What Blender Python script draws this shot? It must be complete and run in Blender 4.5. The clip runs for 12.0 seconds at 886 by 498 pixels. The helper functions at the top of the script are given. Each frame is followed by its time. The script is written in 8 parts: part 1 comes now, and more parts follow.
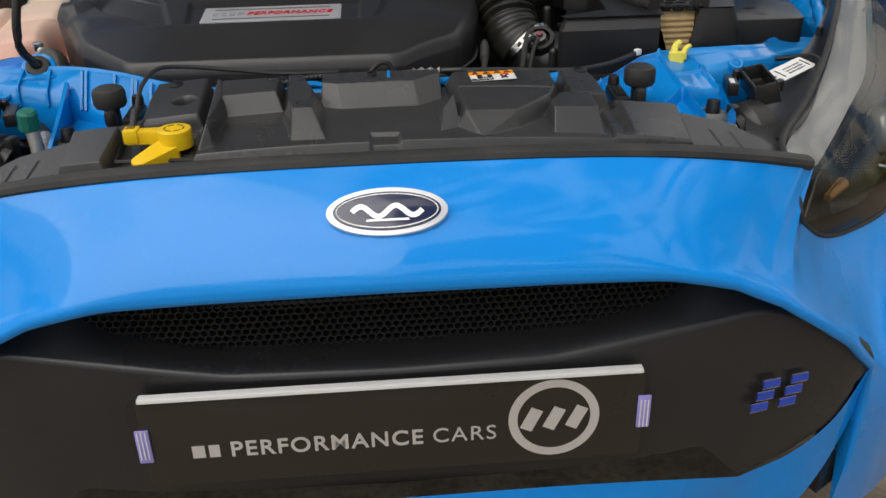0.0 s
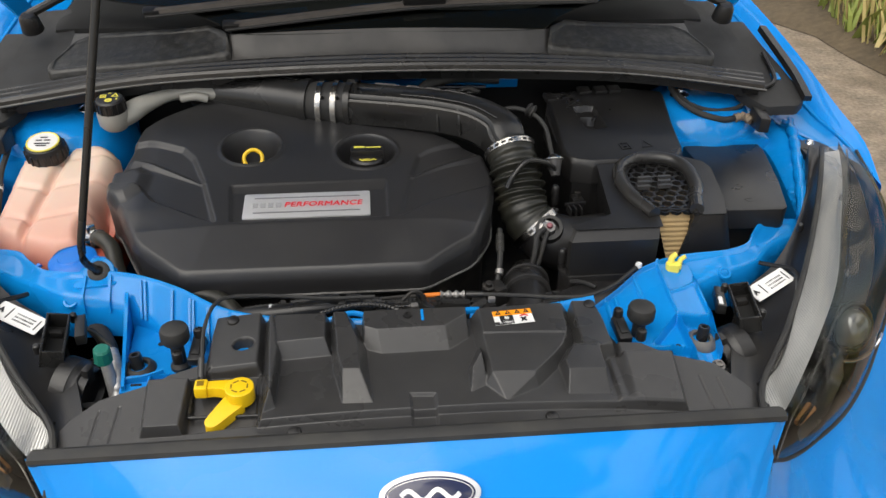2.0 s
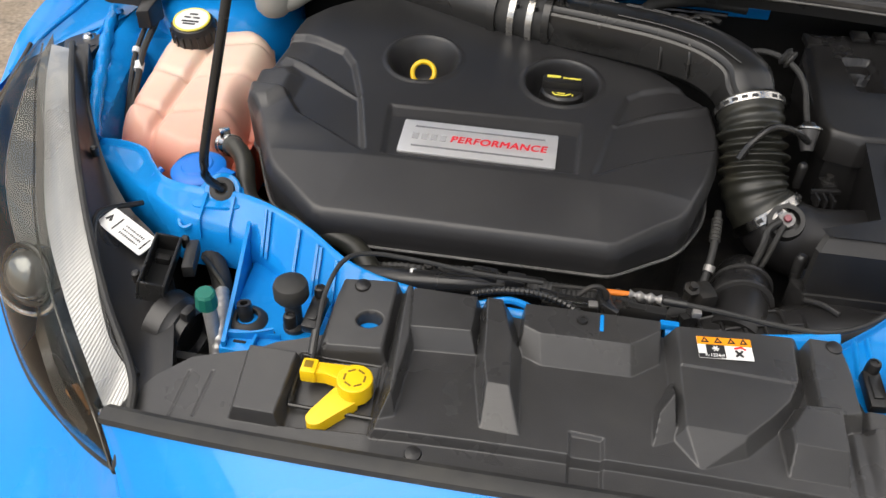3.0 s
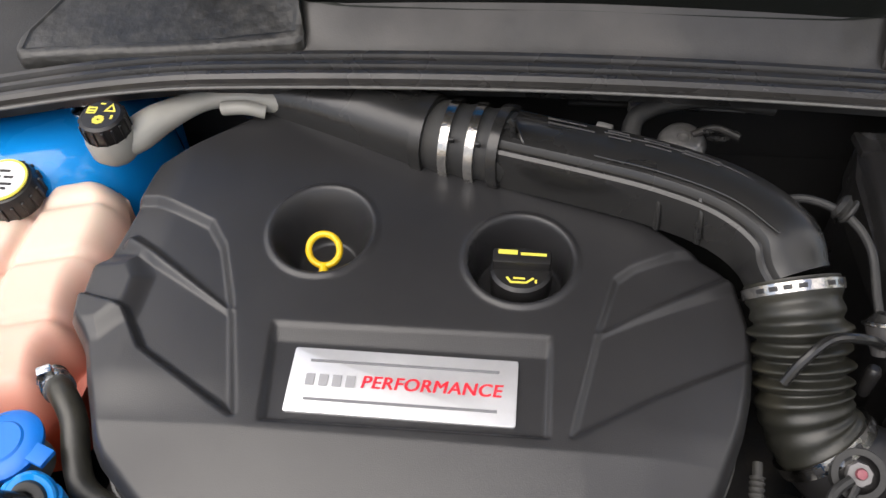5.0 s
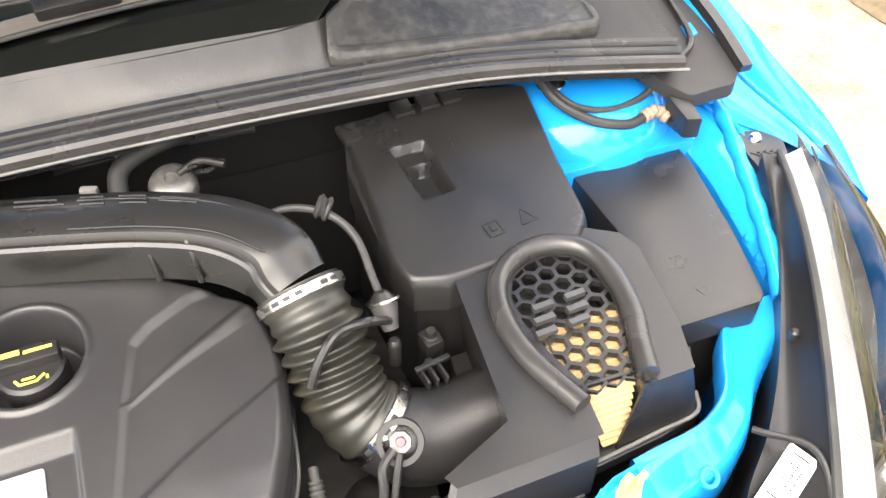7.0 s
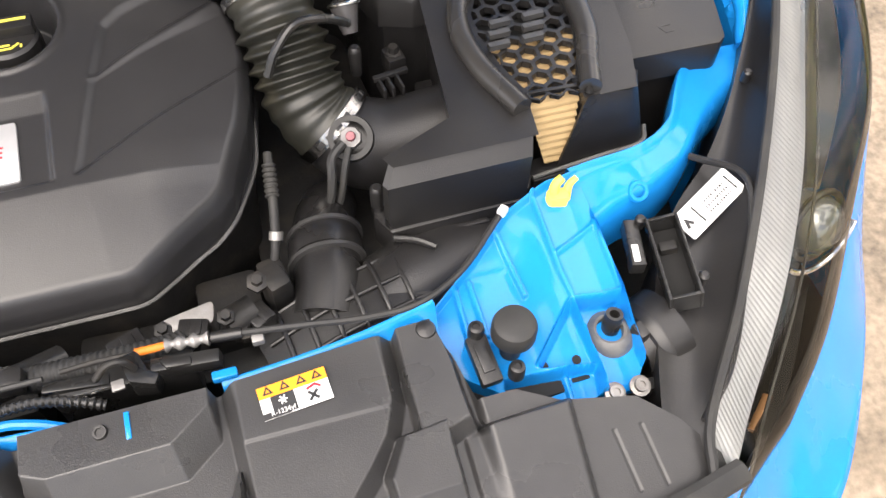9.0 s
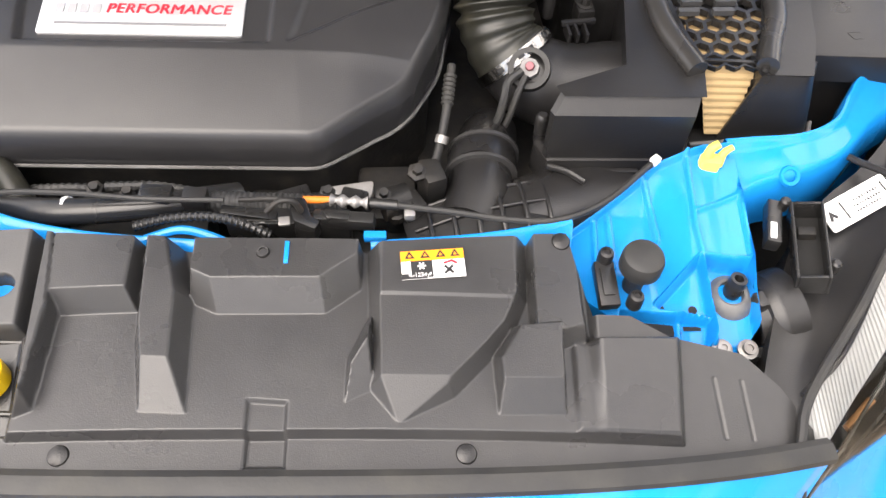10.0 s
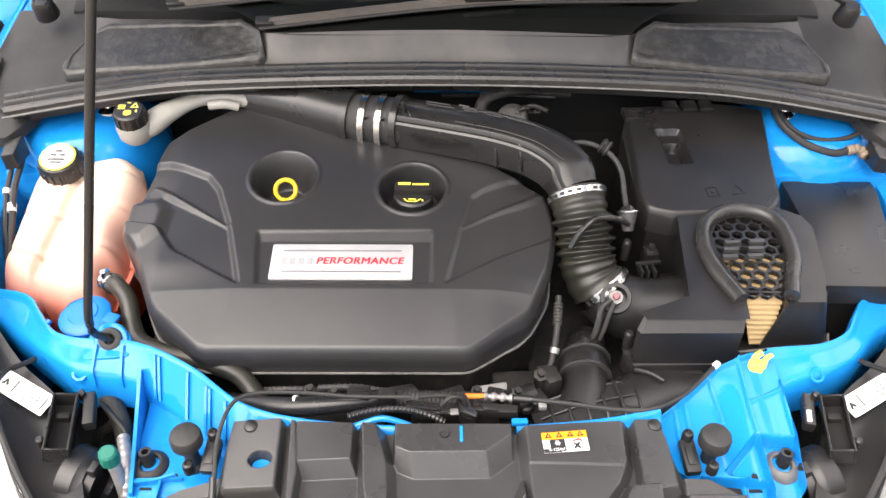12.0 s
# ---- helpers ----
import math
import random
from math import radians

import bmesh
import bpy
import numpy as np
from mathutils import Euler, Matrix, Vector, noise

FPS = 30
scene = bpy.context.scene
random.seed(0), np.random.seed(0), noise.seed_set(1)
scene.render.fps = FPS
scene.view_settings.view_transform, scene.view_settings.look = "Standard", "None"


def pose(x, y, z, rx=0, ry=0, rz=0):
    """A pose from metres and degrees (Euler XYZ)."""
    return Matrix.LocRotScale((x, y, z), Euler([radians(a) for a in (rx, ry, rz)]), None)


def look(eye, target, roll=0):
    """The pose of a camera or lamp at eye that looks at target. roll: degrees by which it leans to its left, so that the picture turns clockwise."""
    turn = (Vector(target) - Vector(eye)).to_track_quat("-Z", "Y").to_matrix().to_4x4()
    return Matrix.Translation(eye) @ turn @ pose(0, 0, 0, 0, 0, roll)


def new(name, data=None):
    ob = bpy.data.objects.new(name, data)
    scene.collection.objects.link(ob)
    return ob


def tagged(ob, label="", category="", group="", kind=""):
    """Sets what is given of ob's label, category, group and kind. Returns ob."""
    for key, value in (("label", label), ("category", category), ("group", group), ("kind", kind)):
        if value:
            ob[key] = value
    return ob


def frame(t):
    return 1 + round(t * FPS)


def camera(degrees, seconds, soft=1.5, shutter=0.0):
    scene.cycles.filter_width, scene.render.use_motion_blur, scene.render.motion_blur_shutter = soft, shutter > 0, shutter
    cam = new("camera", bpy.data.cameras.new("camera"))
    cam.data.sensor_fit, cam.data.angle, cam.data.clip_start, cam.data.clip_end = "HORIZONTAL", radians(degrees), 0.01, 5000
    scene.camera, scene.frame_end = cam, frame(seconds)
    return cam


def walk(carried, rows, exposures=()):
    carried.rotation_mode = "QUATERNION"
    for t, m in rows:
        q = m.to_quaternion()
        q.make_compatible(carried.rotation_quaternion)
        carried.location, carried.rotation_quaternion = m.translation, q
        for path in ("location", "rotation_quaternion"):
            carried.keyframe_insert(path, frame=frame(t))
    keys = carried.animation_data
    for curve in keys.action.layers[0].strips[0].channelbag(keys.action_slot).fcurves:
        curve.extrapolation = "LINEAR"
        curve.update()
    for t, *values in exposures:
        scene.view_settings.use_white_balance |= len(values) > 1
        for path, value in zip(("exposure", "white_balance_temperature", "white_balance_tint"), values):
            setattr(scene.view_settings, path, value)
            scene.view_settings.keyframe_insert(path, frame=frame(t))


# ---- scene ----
cam = camera(56.0, 12.0)
EXPOSURES = [(0.0, -0.02, 6450, 9), (1.5, 0.2, 6450, 9), (2.7, 0.62, 6600, 10), (4.3, 0.82, 6450, 13), (4.5, 0.88, 6450, 13), (5.0, 0.95, 6450, 13), (5.5, 2.51, 6850, 12), (6.0, 2.8, 6850, 12), (6.5, 2.85, 6850, 12), (7.2, 2.55, 6850, 12), (8.8, 1.65, 6700, 14), (9.5, 1.7, 6700, 14), (10.0, 1.75, 6700, 14), (11.0, 1.75, 6700, 14), (12.0, 1.75, 6700, 14)]
PATH = [
    (0, (0.007, -0.712, 1.034), (0.124, 1.056, 0.105), -1.3),
    (0.5, (-0.002, -0.688, 1.15), (0.12, 1.047, 0.161), -0.1),
    (1, (-0.009, -0.668, 1.281), (0.131, 1.051, 0.268), 1.2),
    (1.5, (-0.028, -0.664, 1.378), (0.151, 1.044, 0.353), 1.4),
    (2, (-0.052, -0.629, 1.438), (0.119, 1.041, 0.35), 0.9),
    (2.5, (-0.074, -0.544, 1.412), (-0.042, 1.062, 0.22), 1.5),
    (2.7, (-0.069, -0.472, 1.372), (-0.142, 1.1, 0.138), 2.1),
    (4.3, (-0.09, 0.005, 1.333), (-0.486, 1.369, -0.076), -0.3),
    (4.5, (-0.093, 0.043, 1.342), (-0.435, 1.419, -0.069), -0.8),
    (5, (-0.057, 0.11, 1.372), (-0.236, 1.503, -0.053), -2.1),
    (5.5, (-0.014, 0.136, 1.383), (0.054, 1.554, -0.026), -1.7),
    (6, (0.048, 0.149, 1.395), (0.329, 1.516, -0.037), -1.0),
    (6.5, (0.09, 0.133, 1.399), (0.504, 1.475, -0.025), -1.0),
    (7, (0.123, 0.111, 1.398), (0.639, 1.404, -0.038), 0.1),
    (7.2, (0.139, 0.092, 1.393), (0.672, 1.366, -0.054), 0.2),
    (8.8, (0.155, -0.024, 1.346), (0.557, 1.039, -0.3), 1.8),
    (9, (0.153, -0.035, 1.343), (0.508, 1.017, -0.32), 2.0),
    (9.5, (0.143, -0.078, 1.336), (0.388, 0.988, -0.338), 4.5),
    (10, (0.112, -0.136, 1.341), (0.195, 0.98, -0.317), 4.0),
    (10.5, (0.01, -0.168, 1.385), (0.018, 1.046, -0.204), 1.1),
    (11, (-0.029, -0.226, 1.445), (-0.021, 1.118, -0.036), -0.1),
    (11.5, (-0.02, -0.284, 1.514), (0.012, 1.143, 0.113), 0.9),
    (12, (-0.02, -0.323, 1.579), (-0.001, 1.152, 0.228), 0.7),
]
walk(cam, [(t, look(eye, target, roll)) for t, eye, target, roll in PATH], EXPOSURES)

# ---- light ----
world = bpy.data.worlds.new("world")
scene.world = world
world.use_nodes = True
wn, wl = world.node_tree.nodes, world.node_tree.links
SUN_EL, SUN_AZ = 56.0, 228.0
sky = wn.new("ShaderNodeTexSky")
sky.sky_type, sky.sun_disc = "NISHITA", False
sky.sun_elevation, sky.sun_rotation = radians(SUN_EL), radians(SUN_AZ)
sky.air_density, sky.dust_density = 1.0, 2.0
# broken cloud: bright patches over the blue
wco = wn.new("ShaderNodeTexCoord")
wno = wn.new("ShaderNodeTexNoise")
wno.inputs["Scale"].default_value, wno.inputs["Detail"].default_value = 4.2, 10.0
wno.inputs["Roughness"].default_value, wno.inputs["Distortion"].default_value = 0.6, 0.5
wra = wn.new("ShaderNodeMapRange")
wra.inputs["From Min"].default_value, wra.inputs["From Max"].default_value = 0.45, 0.52
wmx = wn.new("ShaderNodeMix")
wmx.data_type = "RGBA"
wl.new(wco.outputs["Generated"], wno.inputs["Vector"])
wl.new(wno.outputs["Fac"], wra.inputs["Value"])
# cloud is brighter overhead than low down
wse = wn.new("ShaderNodeSeparateXYZ")
wgr = wn.new("ShaderNodeMapRange")
wgr.inputs["From Min"].default_value, wgr.inputs["From Max"].default_value = 0.0, 1.0
wgr.inputs["To Min"].default_value, wgr.inputs["To Max"].default_value = 0.55, 1.55
wsc = wn.new("ShaderNodeVectorMath")
wsc.operation = "SCALE"
wsc.inputs[0].default_value = (10.6, 10.0, 9.2)
wl.new(wco.outputs["Generated"], wse.inputs[0])
wl.new(wse.outputs["Z"], wgr.inputs["Value"])
wl.new(wgr.outputs["Result"], wsc.inputs["Scale"])
wl.new(wsc.outputs["Vector"], wmx.inputs["B"])
wl.new(wra.outputs["Result"], wmx.inputs["Factor"])
wl.new(sky.outputs["Color"], wmx.inputs["A"])
wl.new(wmx.outputs["Result"], wn["Background"].inputs["Color"])
wn["Background"].inputs["Strength"].default_value = 0.115
sun = new("sun", bpy.data.lights.new("sun", "SUN"))
sun.data.energy, sun.data.angle, sun.data.color = 1.6, radians(60), (1.0, 0.95, 0.86)
sun.matrix_world = look((0, 0, 0), (-math.sin(radians(SUN_AZ)) * math.cos(radians(SUN_EL)), -math.cos(radians(SUN_AZ)) * math.cos(radians(SUN_EL)), -math.sin(radians(SUN_EL))))


# ---- materials ----
def mat(name, base, rough=0.5, metal=0.0, vary=0.15, scale=30.0, bump=0.0, bump_scale=400.0, coat=0.0, spec=0.5, rough_vary=0.1, dirt=None, dirt_amount=0.0, dirt_scale=6.0, spread=0.0):
    """A surface with variation at two scales, fine relief and, if wanted, dirt in patches."""
    m = bpy.data.materials.new(name)
    m.use_nodes = True
    n, l = m.node_tree.nodes, m.node_tree.links
    b = n["Principled BSDF"]
    b.inputs["Metallic"].default_value = metal
    b.inputs["Coat Weight"].default_value = coat
    b.inputs["Coat Roughness"].default_value = 0.07
    b.inputs["Specular IOR Level"].default_value = spec
    co = n.new("ShaderNodeTexCoord")
    big, fine = n.new("ShaderNodeTexNoise"), n.new("ShaderNodeTexNoise")
    big.inputs["Scale"].default_value, big.inputs["Detail"].default_value = scale / 6, 5
    fine.inputs["Scale"].default_value, fine.inputs["Detail"].default_value = scale, 6
    add = n.new("ShaderNodeMath")
    add.operation = "ADD"
    ra = n.new("ShaderNodeMapRange")
    ra.inputs["From Min"].default_value, ra.inputs["From Max"].default_value = 0.6, 1.4
    ra.inputs["To Min"].default_value, ra.inputs["To Max"].default_value = 1 - vary, 1 + vary
    mul = n.new("ShaderNodeVectorMath")
    mul.operation = "SCALE"
    mul.inputs[0].default_value = base[:3]
    for node in (big, fine):
        l.new(co.outputs["Object"], node.inputs["Vector"])
    l.new(big.outputs["Fac"], add.inputs[0])
    l.new(fine.outputs["Fac"], add.inputs[1])
    l.new(add.outputs[0], ra.inputs["Value"])
    out = ra.outputs["Result"]
    if spread:
        info = n.new("ShaderNodeObjectInfo")
        each = n.new("ShaderNodeMapRange")
        each.inputs["To Min"].default_value, each.inputs["To Max"].default_value = 1 - spread, 1 + spread
        both = n.new("ShaderNodeMath")
        both.operation = "MULTIPLY"
        l.new(info.outputs["Random"], each.inputs["Value"])
        l.new(each.outputs["Result"], both.inputs[0])
        l.new(out, both.inputs[1])
        out = both.outputs[0]
    l.new(out, mul.inputs["Scale"])
    colour = mul.outputs["Vector"]
    if dirt:
        dn = n.new("ShaderNodeTexNoise")
        dn.inputs["Scale"].default_value, dn.inputs["Detail"].default_value = dirt_scale, 8
        dr = n.new("ShaderNodeMapRange")
        dr.inputs["From Min"].default_value, dr.inputs["From Max"].default_value = 0.48, 0.68
        dr.inputs["To Max"].default_value = dirt_amount
        mx = n.new("ShaderNodeMix")
        mx.data_type = "RGBA"
        mx.inputs["B"].default_value = (*dirt, 1)
        l.new(co.outputs["Object"], dn.inputs["Vector"])
        l.new(dn.outputs["Fac"], dr.inputs["Value"])
        l.new(dr.outputs["Result"], mx.inputs["Factor"])
        l.new(colour, mx.inputs["A"])
        colour = mx.outputs["Result"]
    l.new(colour, b.inputs["Base Color"])
    rr = n.new("ShaderNodeMapRange")
    rr.inputs["From Min"].default_value, rr.inputs["From Max"].default_value = 0.3, 0.7
    rr.inputs["To Min"].default_value, rr.inputs["To Max"].default_value = max(0.02, rough - rough_vary), min(1, rough + rough_vary)
    l.new(big.outputs["Fac"], rr.inputs["Value"])
    l.new(rr.outputs["Result"], b.inputs["Roughness"])
    if bump:
        bn, bp = n.new("ShaderNodeTexNoise"), n.new("ShaderNodeBump")
        bn.inputs["Scale"].default_value, bn.inputs["Detail"].default_value = bump_scale, 3
        bp.inputs["Strength"].default_value, bp.inputs["Distance"].default_value = bump, 0.002
        l.new(co.outputs["Object"], bn.inputs["Vector"])
        l.new(bn.outputs["Fac"], bp.inputs["Height"])
        l.new(bp.outputs["Normal"], b.inputs["Normal"])
    return m


def glass(name, tint, rough=0.02, ior=1.55):
    """Thin clear plastic or glass: mirror-like by Fresnel, else clear."""
    m = bpy.data.materials.new(name)
    m.use_nodes = True
    n, l = m.node_tree.nodes, m.node_tree.links
    n.remove(n["Principled BSDF"])
    tr, gl = n.new("ShaderNodeBsdfTransparent"), n.new("ShaderNodeBsdfGlossy")
    mx, fr = n.new("ShaderNodeMixShader"), n.new("ShaderNodeFresnel")
    tr.inputs["Color"].default_value = (*tint, 1)
    gl.inputs["Roughness"].default_value = rough
    fr.inputs["IOR"].default_value = ior
    l.new(fr.outputs[0], mx.inputs[0])
    l.new(tr.outputs[0], mx.inputs[1])
    l.new(gl.outputs[0], mx.inputs[2])
    l.new(mx.outputs[0], n["Material Output"].inputs["Surface"])
    return m


BLUE = mat("blue_paint", (0.003, 0.232, 0.71), 0.28, 0.0, vary=0.03, scale=20, coat=0.65, spec=0.08, rough_vary=0.04)
BLUE_IN = mat("blue_inner_paint", (0.003, 0.215, 0.61), 0.24, 0.0, vary=0.05, scale=40, bump=0.03, bump_scale=60, coat=0.6, spec=0.08, dirt=(0.04, 0.10, 0.22), dirt_amount=0.12)
BLUE_CAP = mat("blue_cap_plastic", (0.002, 0.15, 0.58), 0.42, vary=0.06, scale=50)
COVER = mat("cover_plastic", (0.023, 0.0227, 0.0238), 0.34, vary=0.10, scale=40, bump=0.10, bump_scale=900, rough_vary=0.05, dirt=(0.05, 0.048, 0.045), dirt_amount=0.10, dirt_scale=9)
PLASTIC = mat("black_plastic", (0.0135, 0.013, 0.0132), 0.34, vary=0.12, scale=50, bump=0.16, bump_scale=700, dirt=(0.045, 0.043, 0.038), dirt_amount=0.16, dirt_scale=11)
SLAM = mat("panel_plastic", (0.034, 0.0336, 0.034), 0.34, vary=0.12, scale=60, bump=0.12, bump_scale=800, dirt=(0.07, 0.067, 0.06), dirt_amount=0.14, dirt_scale=12)
COWL = mat("cowl_plastic", (0.029, 0.028, 0.027), 0.38, vary=0.15, scale=50, bump=0.12, bump_scale=500, dirt=(0.12, 0.11, 0.10), dirt_amount=0.25, dirt_scale=8)
ROUGHBOX = mat("stained_cowl_plastic", (0.020, 0.0195, 0.018), 0.45, vary=0.35, scale=120, bump=1.0, bump_scale=60, dirt=(0.085, 0.08, 0.072), dirt_amount=0.3, dirt_scale=60)
GLOSSBLACK = mat("gloss_black_plastic", (0.016, 0.0158, 0.0155), 0.29, vary=0.1, scale=60, bump=0.06, bump_scale=300)
SEALRUBBER = mat("seal_rubber", (0.026, 0.025, 0.024), 0.28, vary=0.15, scale=60, bump=0.05, bump_scale=300, dirt=(0.10, 0.09, 0.08), dirt_amount=0.12, dirt_scale=25)
RUBBER = mat("black_rubber", (0.018, 0.018, 0.018), 0.62, vary=0.15, scale=60, bump=0.1, bump_scale=300, dirt=(0.08, 0.075, 0.06), dirt_amount=0.2, dirt_scale=20)
HOSE = mat("dusty_hose_rubber", (0.016, 0.016, 0.0125), 0.40, vary=0.2, scale=60, bump=0.12, bump_scale=250, dirt=(0.085, 0.078, 0.056), dirt_amount=0.35, dirt_scale=14)
DARK = mat("grimy_metal", (0.020, 0.0195, 0.019), 0.55, 0.4, vary=0.4, scale=70, bump=0.2, bump_scale=200, dirt=(0.09, 0.075, 0.06), dirt_amount=0.3, dirt_scale=30)
ALU = mat("cast_aluminium", (0.30, 0.29, 0.28), 0.5, 0.7, vary=0.3, scale=80, bump=0.2, bump_scale=250, dirt=(0.1, 0.08, 0.06), dirt_amount=0.5, dirt_scale=22)
DULLALU = mat("dull_aluminium", (0.36, 0.355, 0.35), 0.45, 0.6, vary=0.25, scale=90, bump=0.15, bump_scale=250)
STEEL = mat("bright_steel", (0.62, 0.62, 0.61), 0.24, 1.0, vary=0.1, scale=60, bump=0.05, bump_scale=200)
CLAMP = mat("clamp_band", (0.50, 0.49, 0.47), 0.24, 1.0, vary=0.3, scale=90, bump=0.15, bump_scale=250, dirt=(0.08, 0.07, 0.06), dirt_amount=0.6, dirt_scale=60)
CHROME = mat("chrome", (0.75, 0.75, 0.76), 0.08, 1.0, vary=0.03, scale=30)
WHITE = mat("white_label", (0.72, 0.72, 0.71), 0.45, vary=0.04, scale=40)
SILVER = mat("brushed_silver", (0.70, 0.70, 0.71), 0.36, 0.6, vary=0.05, scale=90, bump=0.05, bump_scale=500)
RED = mat("red_print", (0.62, 0.015, 0.03), 0.4, vary=0.05, scale=60)
INK = mat("black_print", (0.015, 0.015, 0.016), 0.5, vary=0.1, scale=60)
GREYINK = mat("grey_print", (0.16, 0.16, 0.17), 0.4, vary=0.1, scale=60)
YELLOW = mat("yellow_plastic", (0.80, 0.52, 0.008), 0.38, vary=0.06, scale=60, bump=0.05, bump_scale=300)
PALEYELLOW = mat("pale_yellow_plastic", (0.80, 0.70, 0.10), 0.42, vary=0.06, scale=60)
ORANGE = mat("orange_print", (0.85, 0.30, 0.01), 0.4, vary=0.04, scale=60)
FILTER = mat("tan_filter_paper", (0.40, 0.285, 0.14), 0.8, vary=0.12, scale=60, bump=0.1, bump_scale=300)
NAVY = mat("navy_enamel", (0.012, 0.016, 0.055), 0.18, vary=0.1, scale=60, coat=0.6)
RSBLUE = mat("badge_blue", (0.01, 0.05, 0.42), 0.2, vary=0.05, scale=60, coat=0.6)
GREEN = mat("green_cap", (0.006, 0.13, 0.095), 0.45, vary=0.1, scale=60)
PLATE = mat("plate_black", (0.020, 0.017, 0.014), 0.30, vary=0.06, scale=40)
BLACKPANEL = mat("satin_black_bumper", (0.016, 0.016, 0.017), 0.32, vary=0.08, scale=30, bump=0.05, bump_scale=600)
# near-black for mesh and trim; elsewhere it puts deep shade into the colour
NEARBLACK = mat("black_and_shade", (0.006, 0.006, 0.006), 0.8, vary=0.2, scale=30)
LAMPGREY = mat("lamp_bezel", (0.055, 0.055, 0.056), 0.35, 0.2, vary=0.15, scale=40, bump=0.1, bump_scale=500)
STRIP = mat("frosted_strip", (0.41, 0.405, 0.40), 0.32, 0.45, vary=0.12, scale=30)
BEZEL = mat("lamp_bezel_gloss", (0.014, 0.014, 0.013), 0.24, 0.0, spec=0.35, vary=0.1, scale=40)
BEZELGREY = mat("lamp_reflector", (0.11, 0.105, 0.095), 0.22, 0.7, vary=0.15, scale=60)
PROJECTOR = mat("projector_glass", (0.16, 0.165, 0.16), 0.05, 0.5, vary=0.1, coat=1.0)
AMBER = mat("amber_lamp", (0.34, 0.17, 0.07), 0.2, 0.2, vary=0.2, scale=120, bump=0.4, bump_scale=250)
LENS = glass("lamp_lens", (0.90, 0.91, 0.90), 0.03, 1.32)
SCREEN = glass("windscreen_glass", (0.50, 0.55, 0.53), 0.02)
ASPHALT = mat("asphalt", (0.235, 0.188, 0.137), 0.85, vary=0.6, scale=60, bump=0.7, bump_scale=90, dirt=(0.10, 0.072, 0.045), dirt_amount=0.5, dirt_scale=4)
SOIL = mat("verge_soil", (0.10, 0.075, 0.045), 0.95, vary=0.4, scale=30, bump=0.6, bump_scale=60)
GRASS = mat("grass_blades", (0.30, 0.36, 0.09), 0.55, vary=0.4, scale=4)
# dusty rubber; the same grey paints the highlight on the scuttle seal
GREYRUBBER = mat("dust_and_highlight_grey", (0.13, 0.128, 0.122), 0.6, vary=0.25, scale=80, bump=0.15, bump_scale=250)
GLASSDARK = mat("dark_side_glass", (0.012, 0.013, 0.014), 0.06, vary=0.05)
TRIM = mat("matt_trim", (0.016, 0.016, 0.016), 0.68, vary=0.15, scale=60, bump=0.2, bump_scale=400)
BARK = mat("bark", (0.10, 0.075, 0.05), 0.9, vary=0.4, scale=12, bump=0.6, bump_scale=30)
LINER = mat("dark_liner", (0.05, 0.049, 0.047), 0.9, vary=0.2, scale=40, bump=0.3, bump_scale=120)
LEAF = mat("tree_leaves", (0.06, 0.10, 0.025), 0.5, vary=0.4, scale=3)
DRYGRASS = mat("dry_grass_blades", (0.55, 0.45, 0.20), 0.6, vary=0.35, scale=4)

TANK = bpy.data.materials.new("translucent_tank")
TANK.use_nodes = True
tb = TANK.node_tree.nodes["Principled BSDF"]
tn, tl_ = TANK.node_tree.nodes, TANK.node_tree.links
tco, tsep, tra, tmx, tno = (tn.new("ShaderNode" + k) for k in ("NewGeometry", "SeparateXYZ", "MapRange", "Mix", "TexNoise"))
tmx.data_type = "RGBA"
tmx.inputs["A"].default_value, tmx.inputs["B"].default_value = (0.60, 0.085, 0.035, 1), (0.68, 0.53, 0.43, 1)
tra.inputs["From Min"].default_value, tra.inputs["From Max"].default_value = 0.655, 0.768
tl_.new(tco.outputs["Position"], tsep.inputs[0])
tl_.new(tsep.outputs["Z"], tra.inputs["Value"])
tl_.new(tra.outputs["Result"], tmx.inputs["Factor"])
tl_.new(tmx.outputs["Result"], tb.inputs["Base Color"])
tb.inputs["Roughness"].default_value = 0.42
tb.inputs["Subsurface Weight"].default_value = 0.35
tb.inputs["Subsurface Radius"].default_value = (0.03, 0.015, 0.01)
TANKWHITE = mat("milky_plastic", (0.29, 0.285, 0.26), 0.45, vary=0.08, scale=40)


# ---- helpers for meshes ----
def thing(name, label, category, group="", kind="", at=(0, 0, 0)):
    ob = new(name)
    ob.empty_display_size = 0.02
    ob.location = at
    return tagged(ob, label, category, group, kind)


def finish(bm, smooth=35):
    bmesh.ops.recalc_face_normals(bm, faces=bm.faces)
    for f in bm.faces:
        f.smooth = True
    for e in bm.edges:
        if len(e.link_faces) == 2 and e.calc_face_angle(0) > radians(smooth):
            e.smooth = False


def part(name, bm, material, parent=None, label="", smooth=35, calc=True):
    """One mesh object under a thing or a part; the bmesh is given in world places."""
    if calc:
        finish(bm, smooth)
    me = bpy.data.meshes.new(name)
    bm.to_mesh(me)
    bm.free()
    me.materials.append(material)
    ob = new(name, me)
    if parent is not None:
        ob.parent = parent
        up = parent
        off = Vector((0, 0, 0))
        while up is not None:
            off += up.location
            up = up.parent
        ob.location = -off
    if label:
        ob["label"] = label
    return ob


def solid(name, bm, material, label, category, group="", kind="", smooth=35):
    return tagged(part(name, bm, material, None, "", smooth), label, category, group, kind)


